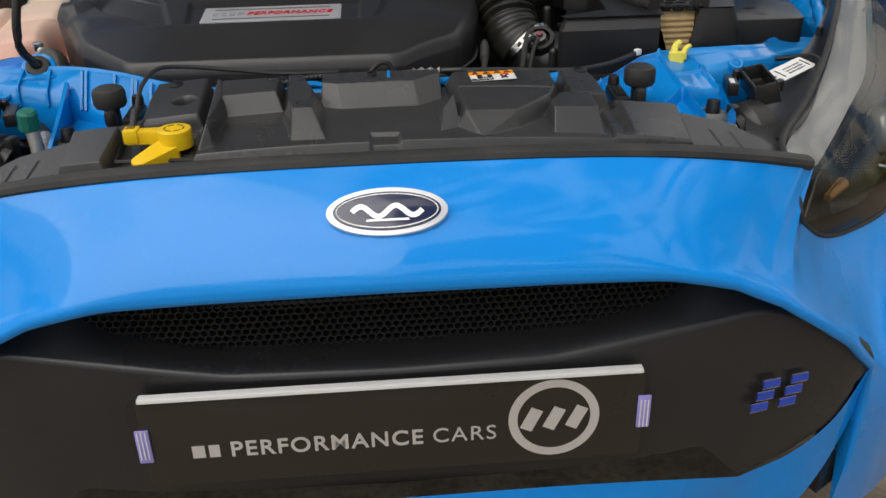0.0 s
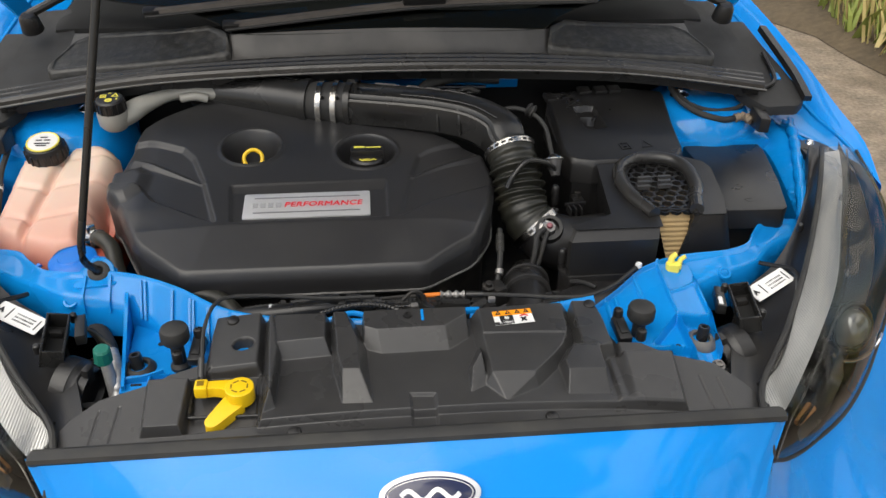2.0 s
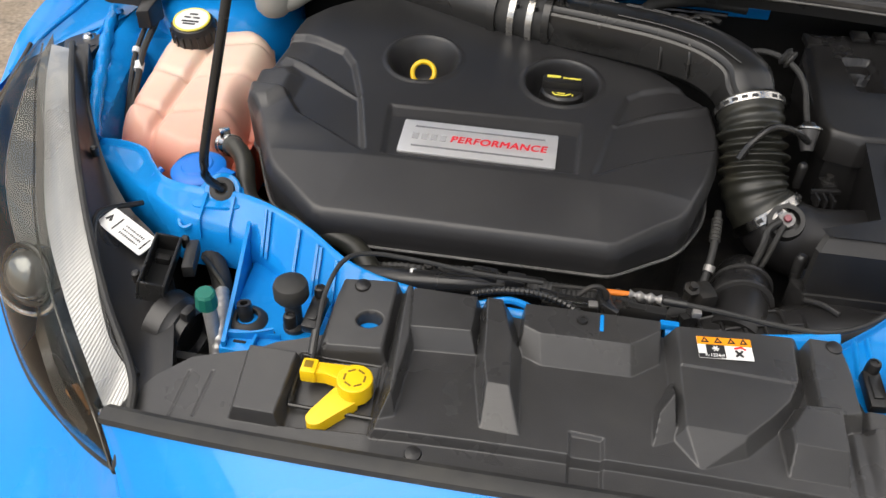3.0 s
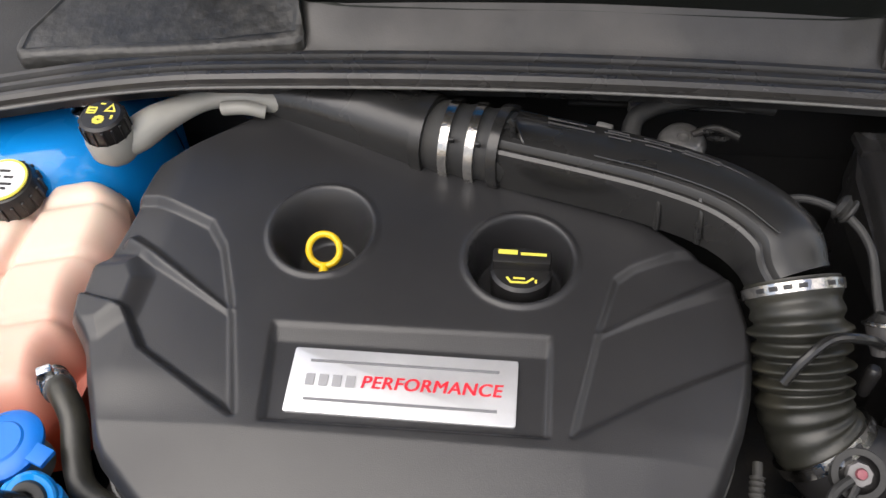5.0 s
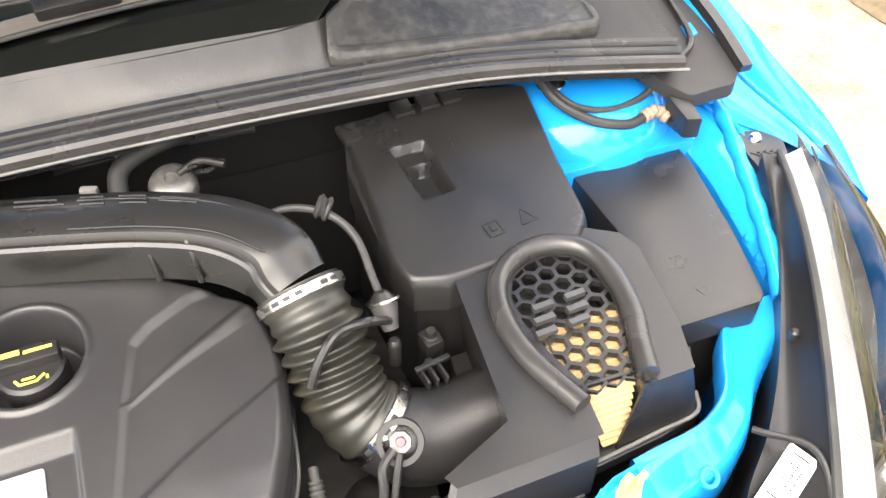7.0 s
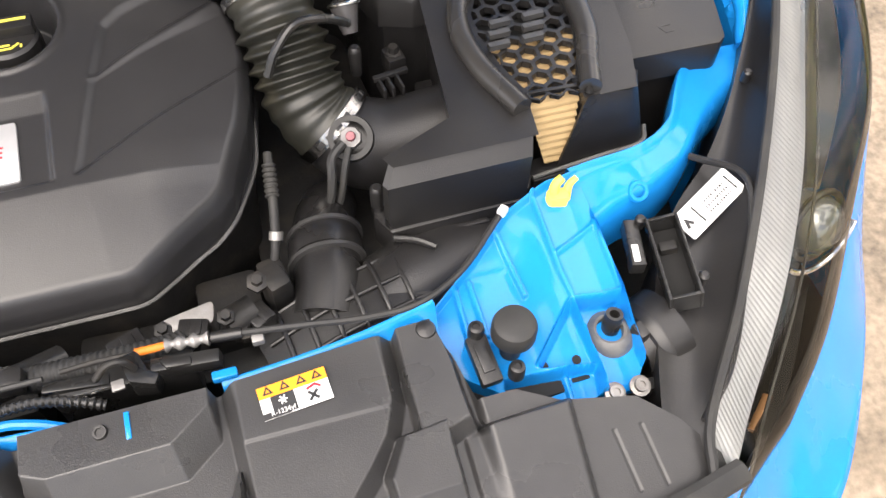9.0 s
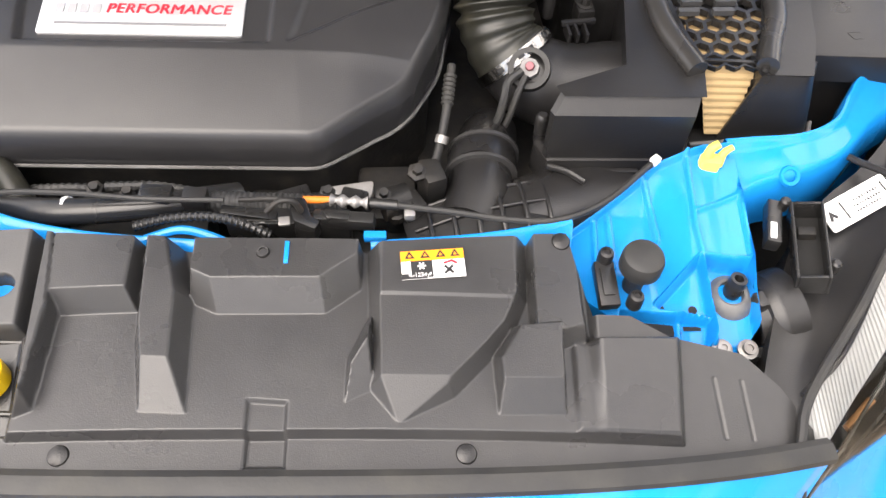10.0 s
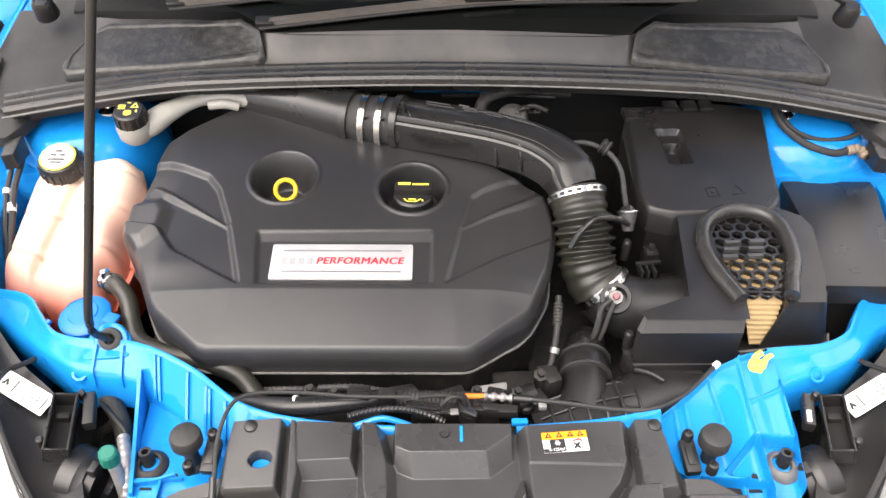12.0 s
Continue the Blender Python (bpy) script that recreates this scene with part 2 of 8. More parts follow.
def join(*bms):
    out = bms[0]
    for b in bms[1:]:
        me = bpy.data.meshes.new("tmp")
        b.to_mesh(me)
        b.free()
        out.from_mesh(me)
        bpy.data.meshes.remove(me)
    return out


def place(bm, m):
    bmesh.ops.transform(bm, matrix=m, verts=bm.verts)
    return bm


def curve_of(pts, n):
    """Points evenly along a Catmull-Rom curve through pts."""
    p = [Vector(q) for q in pts]
    if len(p) == 2:
        return [p[0].lerp(p[1], i / (n - 1)) for i in range(n)]
    q = [2 * p[0] - p[1], *p, 2 * p[-1] - p[-2]]
    fine = []
    for i in range(1, len(q) - 2):
        for k in range(24):
            t = k / 24
            a, b, c, d = q[i - 1 : i + 3]
            fine.append(0.5 * ((2 * b) + (c - a) * t + (2 * a - 5 * b + 4 * c - d) * t * t + (3 * b - a - 3 * c + d) * t**3))
    fine.append(p[-1])
    s = [0.0]
    for a, b in zip(fine, fine[1:]):
        s.append(s[-1] + (b - a).length)
    out, j = [], 0
    for i in range(n):
        want = s[-1] * i / (n - 1)
        while j < len(s) - 2 and s[j + 1] < want:
            j += 1
        f = 0 if s[j + 1] == s[j] else (want - s[j]) / (s[j + 1] - s[j])
        out.append(fine[j].lerp(fine[j + 1], min(1, max(0, f))))
    return out


def sweep(pts, radius, n=40, seg=14, flat=1.0, caps=True, up=(0, 0, 1), section=None):
    """A tube along a curve; radius a number or a function of 0..1; section: offsets (across, up) in place of a round one."""
    c = curve_of(pts, n)
    bm = bmesh.new()
    rings = []
    for i, p in enumerate(c):
        d = (c[min(i + 1, n - 1)] - c[max(i - 1, 0)]).normalized()
        side = d.cross(Vector(up))
        side = side.normalized() if side.length > 1e-4 else Vector((1, 0, 0))
        top = side.cross(d).normalized()
        r = radius(i / (n - 1)) if callable(radius) else radius
        if section:
            ring = [bm.verts.new(p + side * a * r + top * b * r) for a, b in section]
        else:
            ring = [bm.verts.new(p + side * math.cos(2 * math.pi * k / seg) * r + top * math.sin(2 * math.pi * k / seg) * r * flat) for k in range(seg)]
        rings.append(ring)
    m = len(rings[0])
    for a, b in zip(rings, rings[1:]):
        for k in range(m):
            bm.faces.new((a[k], a[(k + 1) % m], b[(k + 1) % m], b[k]))
    if caps:
        bm.faces.new(rings[0][::-1])
        bm.faces.new(rings[-1])
    return bm


def lathe(profile, seg=32, m=None):
    """A turned shape about z from (radius, height) pairs."""
    bm = bmesh.new()
    rings = []
    for r, h in profile:
        if r < 1e-6:
            rings.append([bm.verts.new((0, 0, h))])
        else:
            rings.append([bm.verts.new((r * math.cos(2 * math.pi * k / seg), r * math.sin(2 * math.pi * k / seg), h)) for k in range(seg)])
    for a, b in zip(rings, rings[1:]):
        for k in range(seg):
            q = [a[k % len(a)], a[(k + 1) % len(a)], b[(k + 1) % len(b)], b[k % len(b)]]
            q = list(dict.fromkeys(q))
            if len(q) > 2:
                bm.faces.new(q)
    return place(bm, m) if m else bm


def slab(poly, z0, z1, bevel=0.003, taper=0.0, seg=2):
    """A block on a plan polygon, its top edge rounded; z1 a number or a function (x, y); taper draws the top in."""
    bm = bmesh.new()
    top = (lambda x, y: z1) if not callable(z1) else z1
    low = (lambda x, y: z0) if not callable(z0) else z0
    cx, cy = sum(p[0] for p in poly) / len(poly), sum(p[1] for p in poly) / len(poly)
    a = [bm.verts.new((x, y, low(x, y))) for x, y in poly]
    up = []
    for x, y in poly:
        d = math.hypot(x - cx, y - cy)
        k = 1 - taper / d if d else 1
        up.append(bm.verts.new((cx + (x - cx) * k, cy + (y - cy) * k, top(x, y))))
    n = len(poly)
    sides = [bm.faces.new((a[i], a[(i + 1) % n], up[(i + 1) % n], up[i])) for i in range(n)]
    f = bm.faces.new(up)
    bm.faces.new(a[::-1])
    bmesh.ops.recalc_face_normals(bm, faces=bm.faces)
    if bevel:
        edges = list({e for e in f.edges} | {e for e in bm.edges if (e.verts[0] in a) != (e.verts[1] in a)})
        bmesh.ops.bevel(bm, geom=edges, offset=bevel, segments=seg, profile=0.6, affect="EDGES", clamp_overlap=True)
    return bm


def box(cx, cy, cz, sx, sy, sz, bevel=0.002, rz=0.0, rx=0.0, ry=0.0, seg=2):
    bm = bmesh.new()
    bmesh.ops.create_cube(bm, size=1, matrix=Matrix.Diagonal((sx, sy, sz, 1)))
    if bevel:
        bmesh.ops.bevel(bm, geom=bm.edges, offset=bevel, segments=seg, profile=0.6, affect="EDGES", clamp_overlap=True)
    return place(bm, pose(cx, cy, cz, rx, ry, rz))


def rounded(poly, r, n=4):
    """A plan polygon with its corners rounded."""
    out = []
    k = len(poly)
    for i in range(k):
        p, a, b = Vector(poly[i]), Vector(poly[i - 1]), Vector(poly[(i + 1) % k])
        u, v = (a - p), (b - p)
        d = min(r, u.length * 0.45, v.length * 0.45)
        s, e = p + u.normalized() * d, p + v.normalized() * d
        for j in range(n + 1):
            t = j / n
            q = s.lerp(p, t).lerp(p.lerp(e, t), t)
            out.append((q.x, q.y))
    return out


def inside(px, py, poly):
    """Signed distance of points to a polygon, positive within."""
    px, py = np.asarray(px, float), np.asarray(py, float)
    best, within = np.full(px.shape, 1e9), np.zeros(px.shape, bool)
    n = len(poly)
    for i in range(n):
        (x0, y0), (x1, y1) = poly[i], poly[(i + 1) % n]
        dx, dy = x1 - x0, y1 - y0
        t = np.clip(((px - x0) * dx + (py - y0) * dy) / (dx * dx + dy * dy + 1e-12), 0, 1)
        best = np.minimum(best, np.hypot(px - x0 - t * dx, py - y0 - t * dy))
        if y0 != y1:
            within ^= ((y0 > py) != (y1 > py)) & (px < (x1 - x0) * (py - y0) / (y1 - y0) + x0)
    return np.where(within, best, -best)


def ease(v):
    v = np.clip(v, 0, 1)
    return v * v * (3 - 2 * v)


def raised(px, py, poly, high, edge):
    """A pad of that height with sloping edges of that width."""
    return high * ease(inside(px, py, poly) / edge + 0.5)


def rib(px, py, a, b, high, width):
    """A rounded rib along a line."""
    dx, dy = b[0] - a[0], b[1] - a[1]
    t = np.clip(((px - a[0]) * dx + (py - a[1]) * dy) / (dx * dx + dy * dy), 0, 1)
    d = np.hypot(px - a[0] - t * dx, py - a[1] - t * dy)
    return high * ease(1 - d / width)


def spur(px, py, a, b, high, width):
    """A rib that starts as a point and grows along its length."""
    dx, dy = b[0] - a[0], b[1] - a[1]
    t = np.clip(((px - a[0]) * dx + (py - a[1]) * dy) / (dx * dx + dy * dy), 0, 1)
    d = np.hypot(px - a[0] - t * dx, py - a[1] - t * dy)
    return high * (0.25 + 0.75 * t) * ease(1 - d / (width * (0.3 + 0.7 * t)))


def sheet(xs, front, back, rows, height, skirt=0.02, wall=None, draw=0.0):
    """A moulded sheet: columns at xs from front(x) to back(x), height(x, y), with a turned-down edge."""
    xs = np.asarray(xs, float)
    f, b = front(xs), back(xs)
    v = np.linspace(0, 1, rows)
    X = np.repeat(xs[:, None], rows, 1)
    Y = f[:, None] + (b - f)[:, None] * v[None]
    Z = height(X, Y)
    n, m = X.shape
    verts = np.stack([X, Y, Z], -1).reshape(-1, 3)
    idx = np.arange(n * m).reshape(n, m)
    faces = np.stack([idx[:-1, :-1], idx[1:, :-1], idx[1:, 1:], idx[:-1, 1:]], -1).reshape(-1, 4).tolist()
    verts = verts.tolist()
    ring = [*idx[:, 0], *idx[-1, 1:], *idx[-2::-1, -1], *idx[0, -2:0:-1]]
    base = len(verts)
    mx, my = float(X.mean()), float(Y.mean())
    for i in ring:
        x, y, z = verts[i]
        verts.append((x + (mx - x) * draw, y + (my - y) * draw, z - skirt if wall is None else min(wall, z - 0.002)))
    k = len(ring)
    faces += [(ring[i], base + i, base + (i + 1) % k, ring[(i + 1) % k]) for i in range(k)]
    me = bpy.data.meshes.new("tmp")
    me.from_pydata(verts, [], faces)
    bm = bmesh.new()
    bm.from_mesh(me)
    bpy.data.meshes.remove(me)
    return bm


def line(*pts):
    """A broken line as a function."""
    xs, ys = zip(*pts)
    return lambda x: np.interp(x, xs, ys)


def patch(a, b, n, m, bulge=0.0, out=(0, 0, 1)):
    """A skin between two curves, bulged outwards."""
    ca, cb = curve_of(a, n), curve_of(b, n)
    bm = bmesh.new()
    o = Vector(out)
    g = [[bm.verts.new(p.lerp(q, j / (m - 1)) + o * bulge * math.sin(math.pi * j / (m - 1)) * min(1, 6 * i / (n - 1), 6 * (1 - i / (n - 1)))) for j in range(m)] for i, (p, q) in enumerate(zip(ca, cb))]
    for i in range(n - 1):
        for j in range(m - 1):
            bm.faces.new((g[i][j], g[i + 1][j], g[i + 1][j + 1], g[i][j + 1]))
    return bm


def thick(bm, d):
    bmesh.ops.recalc_face_normals(bm, faces=bm.faces)
    bmesh.ops.solidify(bm, geom=bm.faces[:], thickness=d)
    return bm


def letters(text, size, m, depth=0.0006, slant=0.0, spacing=1.0, bold=0.0):
    """Lettering in the built-in font as a mesh, centred at the pose m, whose x is along the line."""
    cu = bpy.data.curves.new("tmp", "FONT")
    cu.body, cu.size, cu.extrude, cu.shear, cu.offset = text, size, depth / 2, slant, bold
    cu.align_x, cu.align_y, cu.space_character = "CENTER", "CENTER", spacing
    ob = bpy.data.objects.new("tmp", cu)
    me = bpy.data.meshes.new_from_object(ob)
    bm = bmesh.new()
    bm.from_mesh(me)
    bpy.data.objects.remove(ob)
    bpy.data.curves.remove(cu)
    bpy.data.meshes.remove(me)
    return place(bm, m)


def bar(cx, cy, w, h, m, depth=0.0006):
    """A flat printed bar in the plane of the pose m."""
    bm = bmesh.new()
    bmesh.ops.create_cube(bm, size=1, matrix=Matrix.Translation((cx, cy, 0)) @ Matrix.Diagonal((w, h, depth, 1)))
    return place(bm, m)


def stroke(pts, w, m, depth=0.0006):
    """A flat mitred band of that width along a broken line in the plane of the pose m."""
    p = [Vector(q) for q in pts]
    shut = (p[0] - p[-1]).length < 1e-6
    if shut:
        p = p[:-1]
    n = len(p)
    bm = bmesh.new()
    rows = []
    for i in range(n):
        a = p[i - 1] if (i > 0 or shut) else None
        b = p[(i + 1) % n] if (i < n - 1 or shut) else None
        u = (p[i] - a).normalized() if a is not None else (b - p[i]).normalized()
        v = (b - p[i]).normalized() if b is not None else u
        side = Vector((-u.y - v.y, u.x + v.x))
        side = side.normalized() if side.length > 1e-4 else Vector((-u.y, u.x))
        k = w / 2 / max(0.45, side.dot(Vector((-u.y, u.x))))
        rows.append([bm.verts.new((*(p[i] + side * k * f), z)) for f, z in ((-1, -depth / 2), (1, -depth / 2), (1, depth / 2), (-1, depth / 2))])
    for i in range(n if shut else n - 1):
        a, b = rows[i], rows[(i + 1) % n]
        for k in range(4):
            bm.faces.new((a[k], a[(k + 1) % 4], b[(k + 1) % 4], b[k]))
    if not shut:
        bm.faces.new(rows[0][::-1])
        bm.faces.new(rows[-1])
    return place(bm, m)


# ---- ground ----
def build_ground():
    bm = bmesh.new()
    bmesh.ops.create_grid(bm, x_segments=2, y_segments=2, size=400)
    solid("ground", bm, ASPHALT, "pale worn asphalt with darker brown patches", "ground", kind="structure")
    # verge of soil beside the road, its edge uneven
    bm = bmesh.new()
    g = []
    for i in range(60):
        y = -4 + i * 0.3
        edge = 2.35 + 0.10 * math.sin(i * 0.9) + 0.06 * math.sin(i * 2.3 + 1) + (0.0 if y < 3 else -0.12 * (y - 3) * 0.3)
        g.append([bm.verts.new((edge + d, y, h)) for d, h in ((0, 0.004), (0.12, 0.05), (0.5, 0.12), (2.0, 0.25), (8.0, 0.4))])
    for a, b in zip(g, g[1:]):
        for k in range(4):
            bm.faces.new((a[k], a[k + 1], b[k + 1], b[k]))
    solid("verge", bm, SOIL, "earth verge along the edge of the road", "verge", kind="structure")
    rnd = random.Random(4)
    for name, material, count, tall, label in (("grass", GRASS, 5200, 0.34, "green weeds and grass on the verge"), ("dry_grass", DRYGRASS, 5200, 0.46, "dry straw-coloured grass on the verge")):
        verts, faces = [], []
        for _ in range(count):
            y = rnd.uniform(0.2, 9.0)
            d = abs(rnd.gauss(0.0, 0.9)) + 0.05
            x, z = 2.42 + d, 0.02 + min(0.12, d * 0.25)
            a, h, w = rnd.uniform(0, 6.28), tall * rnd.uniform(0.4, 1.3), rnd.uniform(0.004, 0.012)
            if name == "grass" and rnd.random() < 0.25:
                w, h = w * 3, h * 0.5
            lx, ly = math.cos(a) * h * rnd.uniform(0.2, 0.8), math.sin(a) * h * rnd.uniform(0.2, 0.8)
            wx, wy = -math.sin(a) * w, math.cos(a) * w
            k = len(verts)
            verts += [(x - wx, y - wy, z), (x + wx, y + wy, z), (x + lx * 0.4 + wx * 0.8, y + ly * 0.4 + wy * 0.8, z + h * 0.6), (x + lx * 0.4 - wx * 0.8, y + ly * 0.4 - wy * 0.8, z + h * 0.6), (x + lx, y + ly, z + h)]
            faces += [(k, k + 1, k + 2, k + 3), (k + 3, k + 2, k + 4)]
        me = bpy.data.meshes.new(name)
        me.from_pydata(verts, [], faces)
        me.materials.append(material)
        tagged(new(name, me), label, "grass", kind="stuff")


build_ground()


def build_tree(x, y, high, wide, seed):
    rnd = random.Random(seed)
    t = thing("tree", "tall leafy tree across the road", "tree", "trees", at=(x, y, 0))
    part("trunk", sweep([(x, y, -0.1), (x + 0.1, y + 0.05, high * 0.3), (x - 0.05, y, high * 0.75)], lambda q: 0.20 - 0.14 * q, 16, 10), BARK, t)
    tips = []
    for i in range(9):
        a, h = i * 2.4 + rnd.uniform(0, 0.6), high * rnd.uniform(0.28, 0.60)
        tip = Vector((x + math.cos(a) * wide * rnd.uniform(0.5, 0.8), y + math.sin(a) * wide * rnd.uniform(0.5, 0.8), h + high * rnd.uniform(0.12, 0.3)))
        tips.append(tip)
        part("limb", sweep([(x, y, h), tip.lerp(Vector((x, y, h)), 0.5) + Vector((0, 0, 0.1 * wide)), tip], lambda q: 0.07 - 0.055 * q, 10, 6), BARK, t)
    tips += [Vector((x + rnd.gauss(0, wide * 0.3), y + rnd.gauss(0, wide * 0.3), high * rnd.uniform(0.75, 0.95))) for _ in range(8)]
    verts, faces = [], []
    for tip in tips:
        for _ in range(260):
            c = tip + Vector((rnd.gauss(0, wide * 0.22), rnd.gauss(0, wide * 0.22), rnd.gauss(0, high * 0.075)))
            u = Vector((rnd.uniform(-1, 1), rnd.uniform(-1, 1), rnd.uniform(-1, 1))).normalized() * rnd.uniform(0.07, 0.16)
            w = u.cross(Vector((rnd.uniform(-1, 1), rnd.uniform(-1, 1), rnd.uniform(-1, 1)))).normalized() * u.length * 0.6
            k = len(verts)
            verts += [tuple(c - u), tuple(c + w), tuple(c + u), tuple(c - w)]
            faces.append((k, k + 1, k + 2, k + 3))
    me = bpy.data.meshes.new("crown")
    me.from_pydata(verts, [], faces)
    bm = bmesh.new()
    bm.from_mesh(me)
    bpy.data.meshes.remove(me)
    part("crown", bm, LEAF, t, "green leafy crown", calc=False)


for spot in ((9.6, -8.4, 10.5, 2.6, 1), (12.5, -5.2, 9.0, 2.8, 2), (14.0, -0.5, 10.0, 3.0, 3), (12.6, -13.0, 11.0, 3.2, 4)):
    build_tree(*spot)


# ---- car body ----
car = thing("car", "bright blue hatchback standing with its engine bay open", "car")


def edge_y(x):
    """Front edge of the panel under the bonnet."""
    return 0.058 + 0.042 * np.clip(np.abs(x) / 0.465, 0, 1) ** 3


def edge_z(x):
    return 0.731 - 0.044 * np.clip(np.abs(x) / 0.465, 0, 1) ** 3


def mouth_top(x):
    """Height of the grille opening's upper edge."""
    return np.interp(np.abs(x), (0, 0.2, 0.28, 0.34, 0.40, 0.45, 0.50, 0.53, 0.545), (0.652, 0.645, 0.639, 0.622, 0.591, 0.556, 0.517, 0.485, 0.462))


def mouth_y(x):
    return np.interp(np.abs(x), (0, 0.2, 0.30, 0.36, 0.42, 0.46, 0.50, 0.545), (-0.046, -0.036, -0.031, -0.023, -0.014, -0.005, 0.010, 0.028))


def nose_y(x, z):
    """Front skin of the bumper."""
    a = np.abs(x)
    bow = 0.14 * np.clip((a - 0.10) / 0.75, 0, 1) ** 2.2
    return -0.006 + bow + 0.32 * np.clip((z - 0.66) / 0.10, 0, 1) ** 2 * 0.22 - 0.01 * np.clip((0.66 - z) / 0.1, 0, 1)


def build_nose():
    # one skin from the bonnet line and the lamps down to the grille and round the corners
    pairs = []
    for x, low in ((0.0, 0.0), (0.06, 0.058), (0.12, 0.115), (0.18, 0.172), (0.24, 0.226), (0.29, 0.268), (0.33, 0.298), (0.365, 0.323), (0.395, 0.343), (0.42, 0.360), (0.44, 0.374), (0.455, 0.386)):
        pairs.append(((x, float(edge_y(x)), float(edge_z(x))), (low, float(mouth_y(low)), float(mouth_top(low)))))
    for top, x in (((0.4720, 0.1075, 0.6850), 0.398), ((0.4660, 0.0990, 0.6740), 0.404), ((0.4560, 0.0860, 0.6590), 0.411), ((0.4460, 0.0740, 0.6440), 0.418), ((0.4550, 0.0830, 0.6270), 0.432), ((0.4770, 0.0990, 0.6080), 0.452), ((0.5000, 0.1170, 0.5900), 0.474), ((0.5280, 0.1380, 0.5780), 0.502), ((0.5550, 0.1550, 0.5710), 0.530)):
        pairs.append((top, (x, float(mouth_y(x)), float(mouth_top(x)))))
    pairs += [((0.600, 0.187, 0.567), (0.575, 0.042, 0.444)), ((0.648, 0.225, 0.565), (0.625, 0.068, 0.440)), ((0.700, 0.278, 0.564), (0.690, 0.118, 0.438)), ((0.750, 0.335, 0.572), (0.755, 0.195, 0.440)), ((0.798, 0.400, 0.605), (0.820, 0.292, 0.448)), ((0.834, 0.462, 0.650), (0.868, 0.395, 0.465)), ((0.850, 0.576, 0.719), (0.902, 0.53, 0.495)), ((0.850, 0.69, 0.772), (0.910, 0.70, 0.500))]
    for s in (1, -1):
        bm = bmesh.new()
        g = []
        for i in range(len(pairs) - 1):
            near = [pairs[max(0, min(len(pairs) - 1, i + k))] for k in (-1, 0, 1, 2)]
            for q in range(6 if i < len(pairs) - 2 else 7):
                t = q / 6
                ends = []
                for e in (0, 1):
                    a, b, c, d = [Vector(p[e]) for p in near]
                    if i == 0:
                        a = Vector((-c.x, c.y, c.z))
                    if i in (11, 12, 15, 16):
                        ends.append(b.lerp(c, t))
                    else:
                        ends.append(0.5 * ((2 * b) + (c - a) * t + (2 * a - 5 * b + 4 * c - d) * t * t + (3 * b - a - 3 * c + d) * t**3))
                top, low = ends
                power = 1.43 - 0.78 * float(ease((top.x - 0.20) / 0.25)) + 0.20 * float(ease((top.x - 0.5) / 0.15))
                col = []
                for j in range(27):
                    v = j / 26
                    p = top.lerp(low, v)
                    p.y = low.y + (top.y - low.y) * (1 - v) ** power
                    col.append(p)
                x0, y0, z0 = col[-1]
                if top.x < 0.57:
                    col += [Vector((x0, y0 - 0.0015, z0 - 0.006)), Vector((x0, y0 + 0.001, z0 - 0.012)), Vector((x0, y0 + 0.012, z0 - 0.016)), Vector((x0, y0 + 0.045, z0 - 0.014))]
                else:
                    col += [Vector((x0, y0 + 0.002, z0 - 0.06)), Vector((x0, y0 + 0.006, z0 - 0.12)), Vector((x0, y0 + 0.012, z0 - 0.18)), Vector((x0, y0 + 0.020, z0 - 0.24))]
                g.append([bm.verts.new((p.x * s, p.y, p.z)) for p in col])
        for p, q in zip(g, g[1:]):
            for k in range(len(p) - 1):
                bm.faces.new((p[k], q[k], q[k + 1], p[k + 1]))
        bmesh.ops.remove_doubles(bm, verts=bm.verts, dist=0.00005)
        part("bumper_skin", bm, BLUE, car, "glossy blue painted bumper", 70)
    # lower blue lip under the black panel
    top = [(-0.40, 0.012, 0.327), (-0.2, -0.012, 0.355), (0, -0.02, 0.362), (0.2, -0.012, 0.355), (0.40, 0.012, 0.327)]
    low = [(-0.40, 0.03, 0.24), (-0.2, 0.0, 0.25), (0, -0.005, 0.25), (0.2, 0.0, 0.25), (0.40, 0.03, 0.24)]
    part("bumper_lower", patch(top, low, 50, 6, 0.01, (0, -1, 0)), BLUE, car, "glossy blue lower bumper lip", 60)
    for s in (1, -1):
        side = [(0.40 * s, 0.012, 0.327), (0.465 * s, 0.02, 0.352), (0.515 * s, 0.03, 0.392), (0.542 * s, 0.03, 0.462)]
        low = [(0.40 * s, 0.03, 0.24), (0.47 * s, 0.03, 0.24), (0.52 * s, 0.04, 0.30), (0.56 * s, 0.045, 0.44)]
        part("bumper_lower", patch(side, low, 24, 5), BLUE, car, "glossy blue lower bumper lip", 60)
    # black vents beyond the blue lip
    for s in (1, -1):
        p = [(0.53 * s, 0.052, 0.40), (0.58 * s, 0.075, 0.42), (0.63 * s, 0.11, 0.44)]
        q = [(0.53 * s, 0.052, 0.25), (0.58 * s, 0.075, 0.27), (0.63 * s, 0.11, 0.30)]
        part("bumper_vent", thick(patch(p, q, 10, 4), 0.02), BLACKPANEL, car, "black vent insert")


build_nose()


